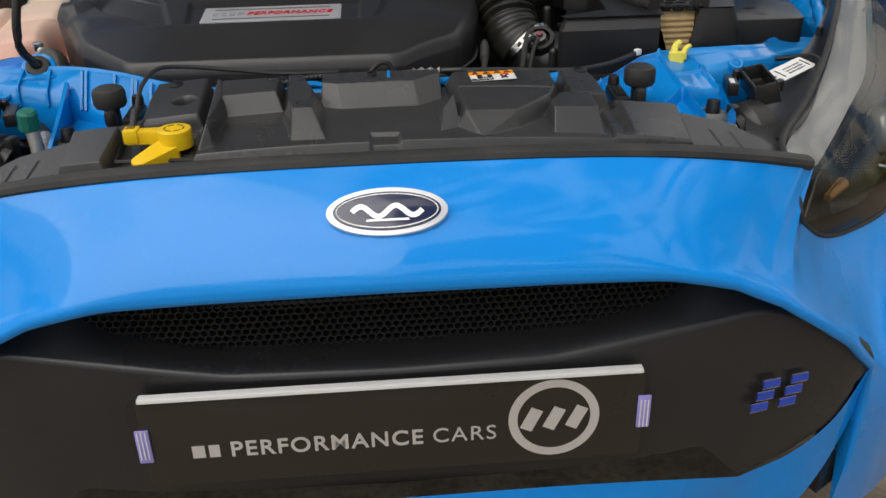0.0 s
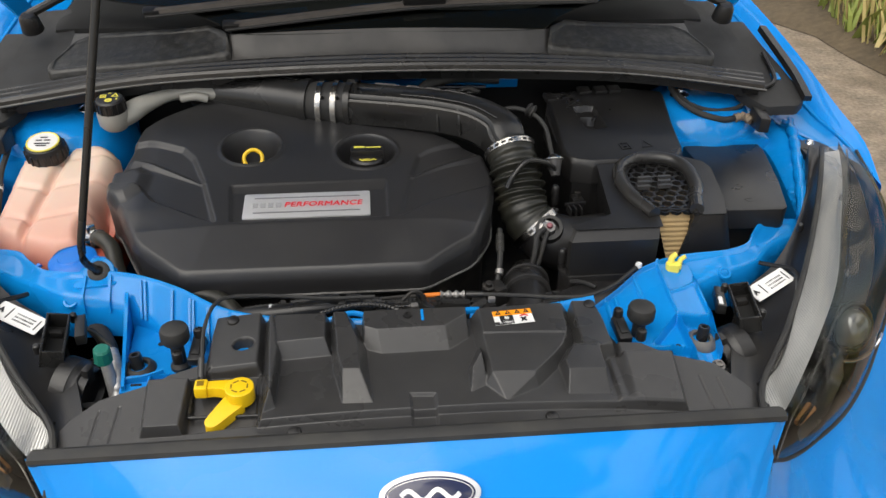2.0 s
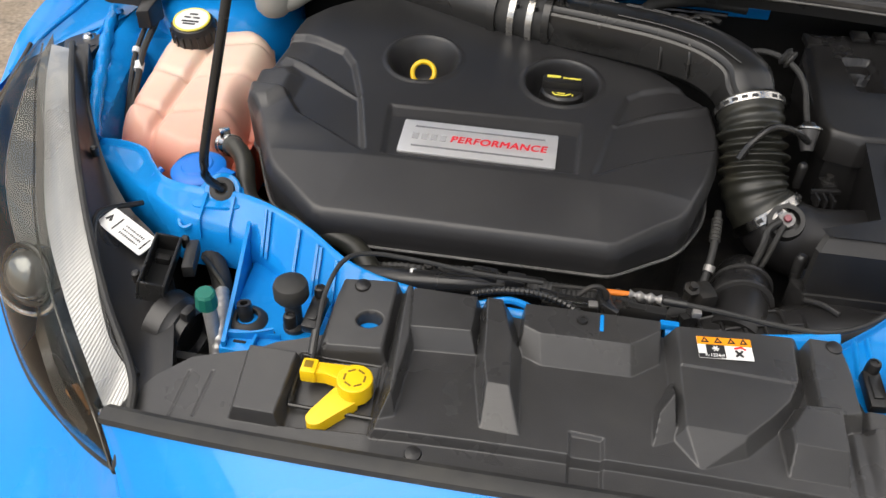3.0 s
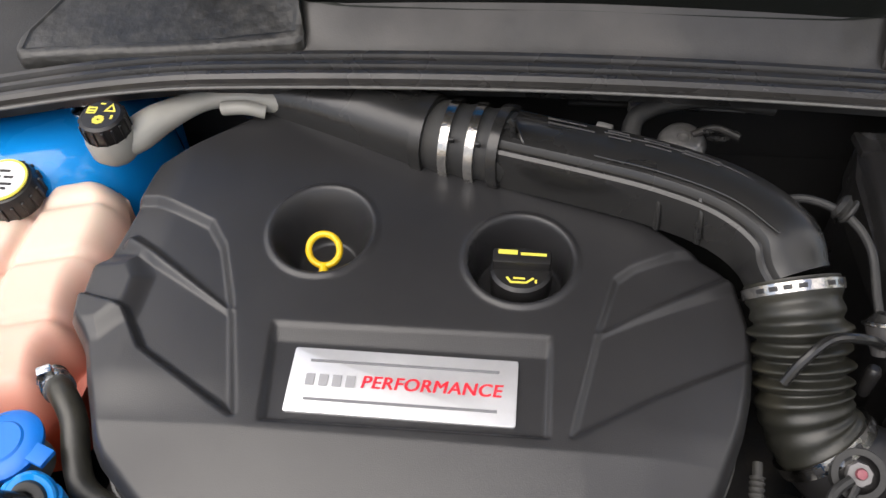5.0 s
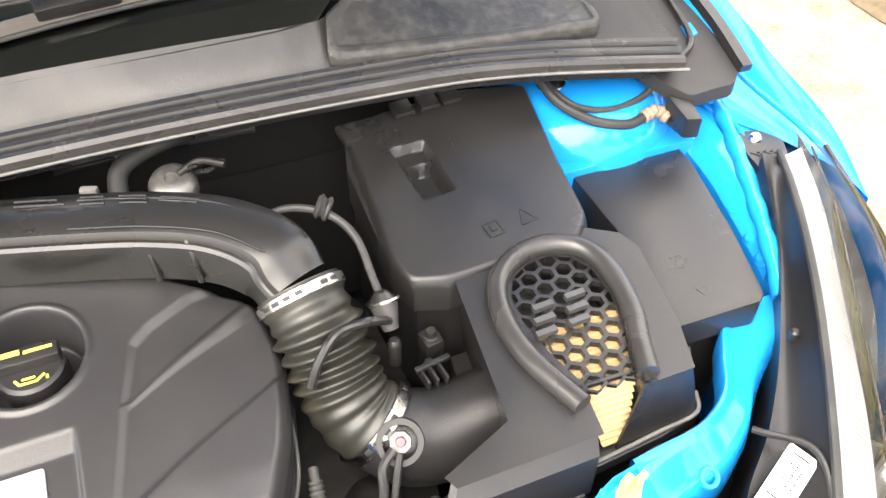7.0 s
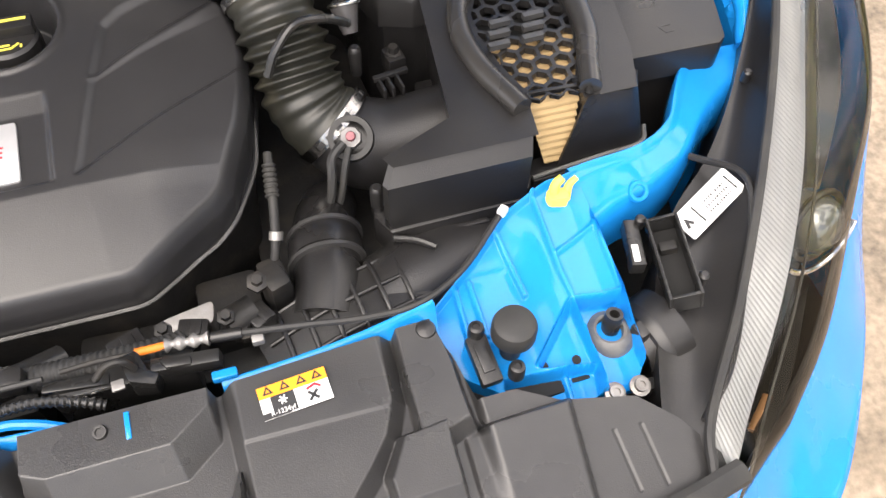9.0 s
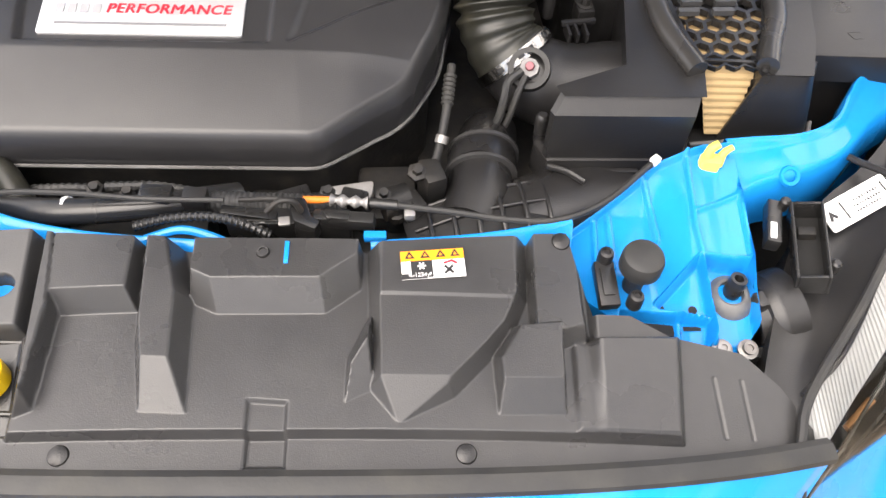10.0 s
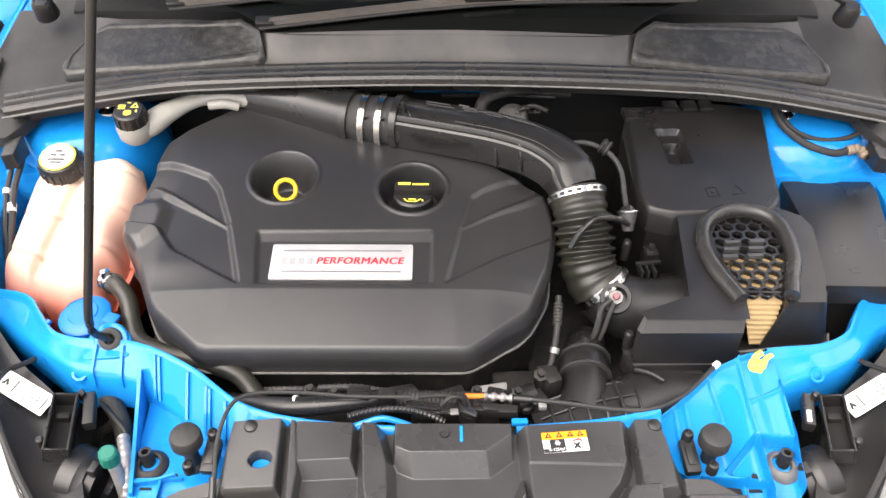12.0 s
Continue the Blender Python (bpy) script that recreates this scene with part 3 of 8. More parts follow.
def build_grille():
    # satin black panel that carries the plate: ledge and face
    n = 100
    bm = bmesh.new()
    g = []
    for i in range(n):
        x = -0.548 + 1.096 * i / (n - 1)
        a = abs(x)
        zt = float(np.interp(a, (0, 0.17, 0.29, 0.39, 0.47, 0.548), (0.523, 0.527, 0.546, 0.560, 0.538, 0.47)))
        zb = float(np.interp(a, (0, 0.27, 0.345, 0.36, 0.40, 0.465, 0.52, 0.548), (0.372, 0.378, 0.385, 0.372, 0.330, 0.355, 0.392, 0.46)))
        zm = min(float(mouth_top(x)) - 0.016, float(np.interp(a, (0, 0.2, 0.29, 0.34), (0.54, 0.545, 0.566, 0.60))))
        y = float(nose_y(x, 0.66)) - 0.004
        back = np.interp(a, (0, 0.30, 0.42, 0.548), (0.055, 0.045, 0.02, 0.01))
        col = [(x, y + float(back), zm), (x, y + 0.016, zt + 0.010), (x, y + 0.0045, zt + 0.0045), (x, y + 0.0015, zt + 0.002), (x, y, zt - 0.003), (x, y - 0.004, (zt + zb) / 2), (x, y + 0.004, zb), (x, y + 0.03, zb)]
        g.append([bm.verts.new(p) for p in col])
    for p, q in zip(g, g[1:]):
        for k in range(len(p) - 1):
            bm.faces.new((p[k], q[k], q[k + 1], p[k + 1]))
    part("grille_panel", bm, BLACKPANEL, car, "satin black grille surround", 50)
    # black sheet as the shade behind the mesh, and a duct showing blue through it
    part("grille_back", box(0, 0.20, 0.53, 0.9, 0.01, 0.30, 0), NEARBLACK, car, "black sheet for the shade behind the grille")
    # honeycomb mesh
    verts, faces = [], []
    r, w = 0.0050, 0.0009
    for row in range(17):
        for col in range(84):
            x = -0.35 + col * r * 1.732 + (r * 0.866 if row % 2 else 0)
            z = 0.53 + row * r * 1.5
            if abs(x) > 0.345 or z > mouth_top(x) - 0.001 or z < np.interp(abs(x), (0, 0.2, 0.29, 0.34), (0.536, 0.541, 0.562, 0.598)):
                continue
            y = float(nose_y(x, 0.6)) + 0.040
            k = len(verts)
            for rad in (r, r - w):
                for j in range(6):
                    t = math.pi / 3 * j + math.pi / 6
                    verts.append((x + rad * math.cos(t), y, z + rad * math.sin(t)))
            for j in range(6):
                t = math.pi / 3 * j + math.pi / 6
                verts.append((x + (r - w) * math.cos(t), y + 0.006, z + (r - w) * math.sin(t)))
            for j in range(6):
                q = (j + 1) % 6
                faces += [(k + j, k + q, k + 6 + q, k + 6 + j), (k + 6 + j, k + 6 + q, k + 12 + q, k + 12 + j)]
    me = bpy.data.meshes.new("tmp")
    me.from_pydata(verts, [], faces)
    bm = bmesh.new()
    bm.from_mesh(me)
    bmesh.ops.remove_doubles(bm, verts=bm.verts, dist=0.0003)
    ob = part("grille_mesh", bm, NEARBLACK, car, "black honeycomb grille mesh", 20)
    ob["kind"] = "stuff"
    for s in (1, -1):
        part("cooler_duct", box(0.29 * s, 0.085, 0.585, 0.07, 0.02, 0.022, 0.004, rz=-8 * s, ry=-14 * s), BLUE_IN, car, "blue bodywork seen through the mesh")
    part("grille_bar", sweep([(-0.27, 0.075, 0.562), (0, 0.066, 0.572), (0.25, 0.075, 0.575)], 0.004, 20, 8), GLOSSBLACK, car)


build_grille()


def build_plate():
    p = thing("number_plate", "black dealer show plate with silver lettering and a white top edge", "number plate", at=(0, -0.027, 0.412))
    m = pose(0, -0.0285, 0.4675, 88, 0, 0)
    out = rounded([(-0.26, -0.0555), (0.26, -0.0555), (0.26, 0.0555), (-0.26, 0.0555)], 0.010)
    part("plate_board", place(slab(out, -0.006, 0.0, 0.001), m), PLATE, p)
    part("plate_edge", place(box(0, 0.0545, -0.001, 0.512, 0.005, 0.010, 0.001), m), WHITE, p, "white edge of the plate")
    k = m @ pose(0, 0, 0.0006)
    part("lettering", letters("PERFORMANCE", 0.0262, k @ pose(-0.073, -0.0135, 0), spacing=1.14, bold=0.0004), SILVER, p, "silver capitals")
    part("lettering", letters("CARS", 0.0258, k @ pose(0.0705, -0.0135, 0), spacing=1.14), SILVER, p, "thin silver capitals")
    part("brand_mark", join(bar(-0.205, -0.0135, 0.013, 0.015, k), bar(-0.189, -0.0135, 0.011, 0.015, k)), SILVER, p, "silver bars of the dealer's name")
    ring = stroke([(0.0435 * math.cos(t), 0.0435 * math.sin(t)) for t in [i * math.pi / 30 for i in range(60)]] + [(0.0435, 0)], 0.0095, k @ pose(0.165, 0.0005, 0))
    part("emblem_ring", ring, SILVER, p, "silver ring of the dealer's emblem")
    e = k @ pose(0.165, 0.0005, 0.0006)
    part("emblem", join(*[stroke([(x - 0.006, -0.0125), (x + 0.006, 0.0125)], 0.0135, e) for x in (-0.024, 0.0, 0.024)]), SILVER, p, "three slanted silver bars in the emblem")
    for x in (-0.2585, 0.2605):
        c = part("plate_clip", place(box(x, 0.002 if x > 0 else -0.002, 0.001, 0.014, 0.040, 0.003, 0.001), m), mat("violet_tape", (0.30, 0.27, 0.62), 0.35, vary=0.1, scale=60), p, "violet plastic strip")
        part("plate_clip_line", join(*[place(box(x + d, 0, 0.003, 0.001, 0.034, 0.001, 0), m) for d in (-0.004, 0, 0.004)]), WHITE, c, "pale line on the strip")


build_plate()


def build_badges():
    b = thing("oval_badge", "oval navy and chrome maker's badge on the blue bumper", "badge", at=(0.002, 0.0, 0.70))
    m = pose(0.0025, 0.0015, 0.7010, 43, 0, 0)
    oval = lambda rx, ry, n=48: [(rx * math.cos(2 * math.pi * i / n), ry * math.sin(2 * math.pi * i / n)) for i in range(n)]
    part("badge_rim", place(slab(oval(0.0575, 0.0246), -0.010, 0.004, 0.002), m), SILVER, b, "silver rim")
    part("badge_field", place(slab(oval(0.0510, 0.0196), 0.002, 0.0052, 0.001), m), NAVY, b, "navy enamel field")
    k = m @ pose(0, 0, 0.0056)
    part("badge_line", join(*[bar(0, 0, 0.0046, 0.0009, k @ pose(0.0475 * math.cos(t), 0.0170 * math.sin(t), 0, 0, 0, math.degrees(math.atan2(0.0160 * math.cos(t), -0.0475 * math.sin(t))))) for t in [2 * math.pi * i / 60 for i in range(60)]]), SILVER, b, "thin silver line")
    wave = [(-0.033 + 0.0011 * i, 0.0052 * math.sin(i * 0.21) - 0.0005) for i in range(61)]
    part("badge_mark", join(stroke(wave, 0.0052, k), stroke([(-0.020, -0.0095), (0.020, -0.0095)], 0.0022, k)), SILVER, b, "plain silver wave and bar")
    r = thing("side_badge", "small blue and chrome model badge on the black grille surround", "badge", at=(0.42, 0.01, 0.455))
    m = pose(0.421, 0.004, 0.4585, 86, 0, 12) @ pose(0, 0, 0.003)
    bars = [[(x + 0.45 * y - 0.0105, y), (x + 0.45 * y + 0.0105, y)] for x in (-0.017, 0.019) for y in (0.014, 0.0, -0.014)]
    for q in bars:
        part("badge_rim", stroke(q, 0.0118, m, 0.003), CHROME, r, "chrome outline")
    m = m @ pose(0, 0, 0.0016)
    for q in bars:
        part("badge_field", stroke(q, 0.0088, m, 0.002), RSBLUE, r, "blue enamel bar")


build_badges()


# ---- panel behind the bumper ----
def slam_front(x):
    return edge_y(x) + 0.016


def slam_back(x):
    return np.interp(x, (-0.455, -0.43, -0.398, -0.334, -0.312, -0.292, -0.266, -0.258, -0.2, -0.11, -0.068, 0.068, 0.11, 0.2, 0.25, 0.261, 0.268, 0.30, 0.334, 0.398, 0.43, 0.455), (0.125, 0.155, 0.176, 0.186, 0.196, 0.200, 0.207, 0.270, 0.271, 0.265, 0.262, 0.262, 0.265, 0.273, 0.277, 0.25, 0.207, 0.208, 0.192, 0.183, 0.158, 0.125))


def facet(px, py, poly, widths, high):
    """A raised block on a convex plan polygon (anticlockwise), each side with a slope of its own width."""
    low = np.ones(np.shape(px))
    for i, w in enumerate(widths):
        (x0, y0), (x1, y1) = poly[i], poly[(i + 1) % len(poly)]
        d = ((x1 - x0) * (py - y0) - (y1 - y0) * (px - x0)) / math.hypot(x1 - x0, y1 - y0)
        low = np.minimum(low, np.clip(d / w + 0.0, 0, 1))
    return high * low


def slam_z(x, y):
    a = np.abs(x)
    z = 0.724 + (0.21 - 0.16 * ease((x + 0.203) / 0.012) * ease((0.272 - x) / 0.014)) * (y - 0.10) - 0.020 * (a / 0.33) ** 2.5
    z = np.minimum(z, edge_z(x) + 0.004 + 0.30 * (y - edge_y(x)))
    P = lambda poly, high, edge: high * np.clip(inside(x, y, poly) / edge + 0.5, 0, 1)
    Q = lambda poly, widths, high: facet(x, y, poly, widths, high)
    # low platform with its sharp front edge and the tab in it
    up = P([(-0.193, 0.1035), (0.334, 0.105), (0.340, 0.190), (0.262, 0.184), (0.262, 0.32), (-0.193, 0.32)], 0.0095, 0.005)
    up = up - P([(-0.0105, 0.08), (0.0195, 0.08), (0.0185, 0.128), (-0.0115, 0.130)], 0.0042, 0.003)
    up = up + P([(0.247, 0.108), (0.331, 0.108), (0.337, 0.187), (0.249, 0.182)], 0.0035, 0.004)
    spine = Q([(-0.190, 0.116), (-0.175, 0.122), (-0.1715, 0.211), (-0.186, 0.32), (-0.203, 0.32)], (0.010, 0.005, 0.006, 0.001, 0.010), 0.0225)
    shelf = Q([(-0.178, 0.203), (-0.109, 0.205), (-0.109, 0.32), (-0.19, 0.32)], (0.014, 0.008, 0.001, 0.001), 0.0205)
    wedge = Q([(-0.094, 0.120), (-0.036, 0.117), (-0.064, 0.215), (-0.071, 0.32), (-0.116, 0.32), (-0.106, 0.177)], (0.036, 0.012, 0.012, 0.001, 0.007, 0.008), 0.0225)
    tongue = Q([(-0.044, 0.203), (0.044, 0.204), (0.0725, 0.226), (0.074, 0.32), (-0.070, 0.32), (-0.068, 0.214)], (0.022, 0.020, 0.003, 0.001, 0.003, 0.018), 0.0225)
    keel = Q([(0.043, 0.117), (0.089, 0.140), (0.083, 0.218), (0.079, 0.32), (0.066, 0.32), (0.064, 0.165)], (0.032, 0.004, 0.004, 0.001, 0.006, 0.012), 0.0235)
    field = P([(0.080, 0.32), (0.2135, 0.32), (0.207, 0.219), (0.195, 0.191), (0.178, 0.170), (0.146, 0.136), (0.107, 0.117), (0.087, 0.141)], 0.0165, 0.010)
    field = np.minimum(field, 0.0165 * np.clip((y - 0.112) / 0.032, 0, 1)) + 0.0016 * np.clip((y - 0.2135) / 0.002, 0, 1) * np.clip(inside(x, y, [(0.088, 0.30), (0.205, 0.30), (0.203, 0.2), (0.088, 0.2)]) / 0.002, 0, 1)
    pin = Q([(0.2125, 0.170), (0.262, 0.184), (0.268, 0.200), (0.2595, 0.246), (0.2575, 0.32), (0.2155, 0.32)], (0.008, 0.004, 0.005, 0.005, 0.001, 0.005), 0.0205)
    hump = Q([(0.184, 0.119), (0.2385, 0.121), (0.2415, 0.200), (0.196, 0.194), (0.181, 0.168)], (0.022, 0.004, 0.008, 0.010, 0.005), 0.0215)
    up = up + np.maximum.reduce([spine, shelf, wedge, tongue, keel, field, pin, hump])
    # pad, lever recess and the strip with the slot
    up = up + P([(-0.337, 0.184), (-0.282, 0.177), (-0.286, 0.106), (-0.333, 0.111)], 0.0135, 0.005)
    up = up - P([(-0.282, 0.184), (-0.199, 0.186), (-0.197, 0.107), (-0.282, 0.107)], 0.010, 0.004)
    up = up + P([(-0.264, 0.32), (-0.199, 0.32), (-0.198, 0.188), (-0.264, 0.188)], 0.008, 0.005)
    for sx in (0.373, 0.398, -0.373, -0.398):
        up = up - rib(x, y, (sx, 0.112), (sx - 0.004 * np.sign(sx), 0.160), 0.0016, 0.0026)
    hole = np.hypot((x + 0.221) / 0.0125, (y - 0.223) / 0.0095)
    return z + up - 0.02 * ease((1.12 - hole) / 0.2)


def build_slam():
    p = thing("slam_panel_cover", "moulded black plastic cover over the radiator panel", "engine bay trim", at=(0, 0.17, 0.70))
    xs = np.linspace(-0.455, 0.455, 760)
    part("moulding", sheet(xs, slam_front, slam_back, 260, slam_z, 0.014), SLAM, p, "", 80)
    seal = [(x, float(edge_y(x)) + 0.006, float(edge_z(x)) + 0.001) for x in np.linspace(-0.463, 0.463, 15)]
    part("front_seal", sweep(seal, 1.0, 90, section=[(-0.010, -0.006), (0.008, -0.008), (0.011, -0.002), (0.009, 0.003), (0.003, 0.0055), (-0.004, 0.006), (-0.010, 0.003)]), RUBBER, p, "black rubber lip along the front", 30)
    for x, y in ((-0.151, 0.090), (0.158, 0.091), (-0.237, 0.263), (0.243, 0.268)):
        z = float(slam_z(np.array(x), np.array(y)))
        part("push_pin", lathe([(0.0, 0.0035), (0.004, 0.0035), (0.0075, 0.0022), (0.0085, 0.0), (0.0085, -0.003)], 20, pose(x, y, z, 8, 0, 0)), PLASTIC, p, "round black push pin")
    z = float(slam_z(np.array(-0.008), np.array(0.248)))
    part("screw", lathe([(0, 0.002), (0.003, 0.002), (0.003, 0.0035), (0.005, 0.0035), (0.006, 0.0), (0.006, -0.003)], 16, pose(-0.008, 0.248, z, 10, 0, 0)), PLASTIC, p, "small dark screw")
    part("blue_slot", box(0.0115, 0.248, float(slam_z(np.array(0.0115), np.array(0.248))) + 0.0002, 0.004, 0.021, 0.003, 0.001, rx=5), BLUE_IN, p, "narrow slot showing blue paint")
    part("blue_hole", slab([(-0.221 + 0.0110 * math.cos(t), 0.223 + 0.0080 * math.sin(t)) for t in [i * math.pi / 12 for i in range(24)]], 0.728, 0.7365, 0.0), BLUE_IN, p, "slot showing blue paint beneath")
    # warning sticker
    w = thing("warning_sticker", "orange and white refrigerant warning sticker on the panel cover", "sticker", at=(0.134, 0.25, 0.76))
    a = float(slam_z(np.array(0.134), np.array(0.235)))
    m = pose(0.1325, 0.2405, a + 0.0028, 5.2, 0, 5)
    part("sticker_sheet", bar(0, 0, 0.053, 0.026, m), WHITE, w)
    m = m @ pose(0, 0, 0.0006)
    part("sticker_band", bar(0, 0.0083, 0.053, 0.0094, m), ORANGE, w, "orange band")
    part("sticker_field", join(bar(-0.0095, -0.0043, 0.018, 0.0156, m), bar(-0.0160, -0.0105, 0.0210, 0.0048, m @ pose(0, 0, 0.0001))), INK, w, "black field with a snowflake")
    part("sticker_print", join(*[stroke([(x - 0.003, 0.0065), (x, 0.0115), (x + 0.003, 0.0065), (x - 0.003, 0.0065)], 0.0012, m @ pose(0, 0, 0.0006)) for x in (-0.019, -0.006, 0.007, 0.019)]), INK, w, "small black warning signs")
    part("sticker_flake", join(*[bar(0, 0, 0.007, 0.0011, m @ pose(-0.0095, -0.0015, 0.0006, 0, 0, d)) for d in (0, 60, 120)]), WHITE, w, "white snowflake")
    part("sticker_text", letters("R-1234yf", 0.0052, m @ pose(-0.0115, -0.0098, 0.0006)), WHITE, w, "refrigerant type in white print")
    part("sticker_fan", join(*[bar(0.0025, 0, 0.005, 0.0022, m @ pose(0.013, -0.006, 0.0004, 0, 0, d)) for d in (45, 135, 225, 315)]), INK, w, "black fan sign")
    part("sticker_hand", stroke([(0.009, 0.0), (0.016, 0.002), (0.020, -0.001)], 0.0018, m @ pose(0, 0, 0.0004)), RED, w, "red warning strokes")


build_slam()


def build_key():
    z = 0.737
    k = thing("bonnet_release_lever", "bright yellow plastic bonnet release lever on a black plate", "lever", at=(-0.235, 0.15, 0.72))
    fr = [(-0.282, 0.186), (-0.200, 0.184), (-0.197, 0.126), (-0.280, 0.128)]
    part("lever_plate", join(*[sweep([(*fr[i], 0.719 + 0.15 * (fr[i][1] - 0.15)), (*fr[(i + 1) % 4], 0.719 + 0.15 * (fr[(i + 1) % 4][1] - 0.15))], 0.0024, 6, 8) for i in range(4)]), GLOSSBLACK, k, "black frame under the lever")
    hub = [(-0.219 + 0.0178 * math.cos(t), 0.150 + 0.0178 * math.sin(t)) for t in [i * math.pi / 14 for i in range(28)]]
    part("lever_hub", slab(hub, z - 0.014, z + 0.006, 0.004, 0, 3), YELLOW, k)
    part("lever_arm", slab(rounded([(-0.272, 0.165), (-0.258, 0.167), (-0.226, 0.168), (-0.222, 0.146), (-0.250, 0.153), (-0.272, 0.152)], 0.003), z - 0.012, z + 0.002, 0.003), YELLOW, k)
    part("lever_tail", slab(rounded([(-0.233, 0.152), (-0.211, 0.136), (-0.245, 0.106), (-0.254, 0.105), (-0.259, 0.112), (-0.256, 0.119)], 0.006), lambda x, y: 0.708 + 0.3 * (y - 0.11), lambda x, y: 0.722 + 0.26 * (y - 0.11), 0.004, 0, 3), YELLOW, k)
    part("lever_end", box(-0.2665, 0.1590, z - 0.003, 0.016, 0.019, 0.016, 0.003), YELLOW, k)
    # raised tile in darker yellow paints the shade inside the socket
    part("lever_socket", box(-0.267, 0.160, z + 0.0050, 0.0085, 0.0085, 0.0014, 0.0003), mat("yellow_shade", (0.22, 0.13, 0.004), 0.5), k, "square socket in the lever, its shade a dark yellow tile")
    for a in range(0, 360, 60):
        # darker yellow bars paint the shade in the hub's slots
        part("hub_slot", box(-0.219 + 0.0098 * math.cos(radians(a)), 0.150 + 0.0098 * math.sin(radians(a)), z + 0.0061, 0.0019, 0.0078, 0.0008, 0.0002, rz=a), mat("slot_shade", (0.17, 0.10, 0.003), 0.6), k, "slot in the hub, its shade a dark yellow bar")
    c = thing("release_cable", "black bonnet release cable running from the lever", "cable", at=(-0.28, 0.18, 0.73))
    part("cable", sweep([(-0.268, 0.170, 0.733), (-0.270, 0.20, 0.745), (-0.271, 0.24, 0.763), (-0.262, 0.283, 0.771), (-0.237, 0.303, 0.768), (-0.18, 0.310, 0.760), (-0.12, 0.310, 0.753), (-0.05, 0.31, 0.752)], 0.0026, 70, 8), RUBBER, c)
    part("ferrule", sweep([(-0.270, 0.178, 0.735), (-0.271, 0.20, 0.748)], 0.0042, 8, 10), GLOSSBLACK, c, "black plastic ferrule")


build_key()

# ---- blue cross panel with the arms to the wings ----
RIM = [(0, 0.271, 0.735), (0.07, 0.272, 0.736), (0.18, 0.280, 0.739), (0.255, 0.297, 0.742), (0.305, 0.334, 0.741), (0.35, 0.371, 0.738), (0.395, 0.392, 0.735), (0.44, 0.40, 0.734), (0.50, 0.408, 0.733), (0.545, 0.435, 0.727), (0.573, 0.475, 0.722), (0.600, 0.508, 0.717), (0.645, 0.526, 0.711), (0.70, 0.53, 0.706)]
LOW = [(0, 0.258, 0.722), (0.07, 0.258, 0.722), (0.18, 0.264, 0.724), (0.252, 0.266, 0.724), (0.300, 0.268, 0.712), (0.352, 0.284, 0.700), (0.40, 0.318, 0.698), (0.452, 0.352, 0.697), (0.50, 0.366, 0.697), (0.548, 0.395, 0.697), (0.592, 0.438, 0.697), (0.635, 0.470, 0.695), (0.675, 0.488, 0.693), (0.705, 0.495, 0.692)]

RIM_L = RIM[:3] + [(0.257, 0.300, 0.744), (0.324, 0.352, 0.744), (0.378, 0.384, 0.744), (0.426, 0.402, 0.743), (0.47, 0.405, 0.742), (0.50, 0.409, 0.741), (0.535, 0.428, 0.735)] + RIM[10:]
LOW_L = LOW[:3] + [(0.255, 0.262, 0.722), (0.283, 0.272, 0.706), (0.305, 0.286, 0.704), (0.352, 0.323, 0.704), (0.39, 0.346, 0.703), (0.43, 0.357, 0.703), (0.463, 0.357, 0.702), (0.491, 0.363, 0.701), (0.538, 0.396, 0.699)] + LOW[10:]
ARM_BACK = line(*[(p[0], p[1]) for p in RIM[3:9]])
ARM_FRONT = line((0.25, 0.262), (0.27, 0.235), (0.30, 0.212), (0.335, 0.200), (0.410, 0.196), (0.424, 0.215), (0.4275, 0.335))


def wall_rib(px, py, a, b, high, width):
    """A thin upright rib along a line, with a flat top."""
    dx, dy = b[0] - a[0], b[1] - a[1]
    t = np.clip(((px - a[0]) * dx + (py - a[1]) * dy) / (dx * dx + dy * dy), 0, 1)
    d = np.hypot(px - a[0] - t * dx, py - a[1] - t * dy)
    return high * np.clip((width - d) / (0.45 * width), 0, 1)


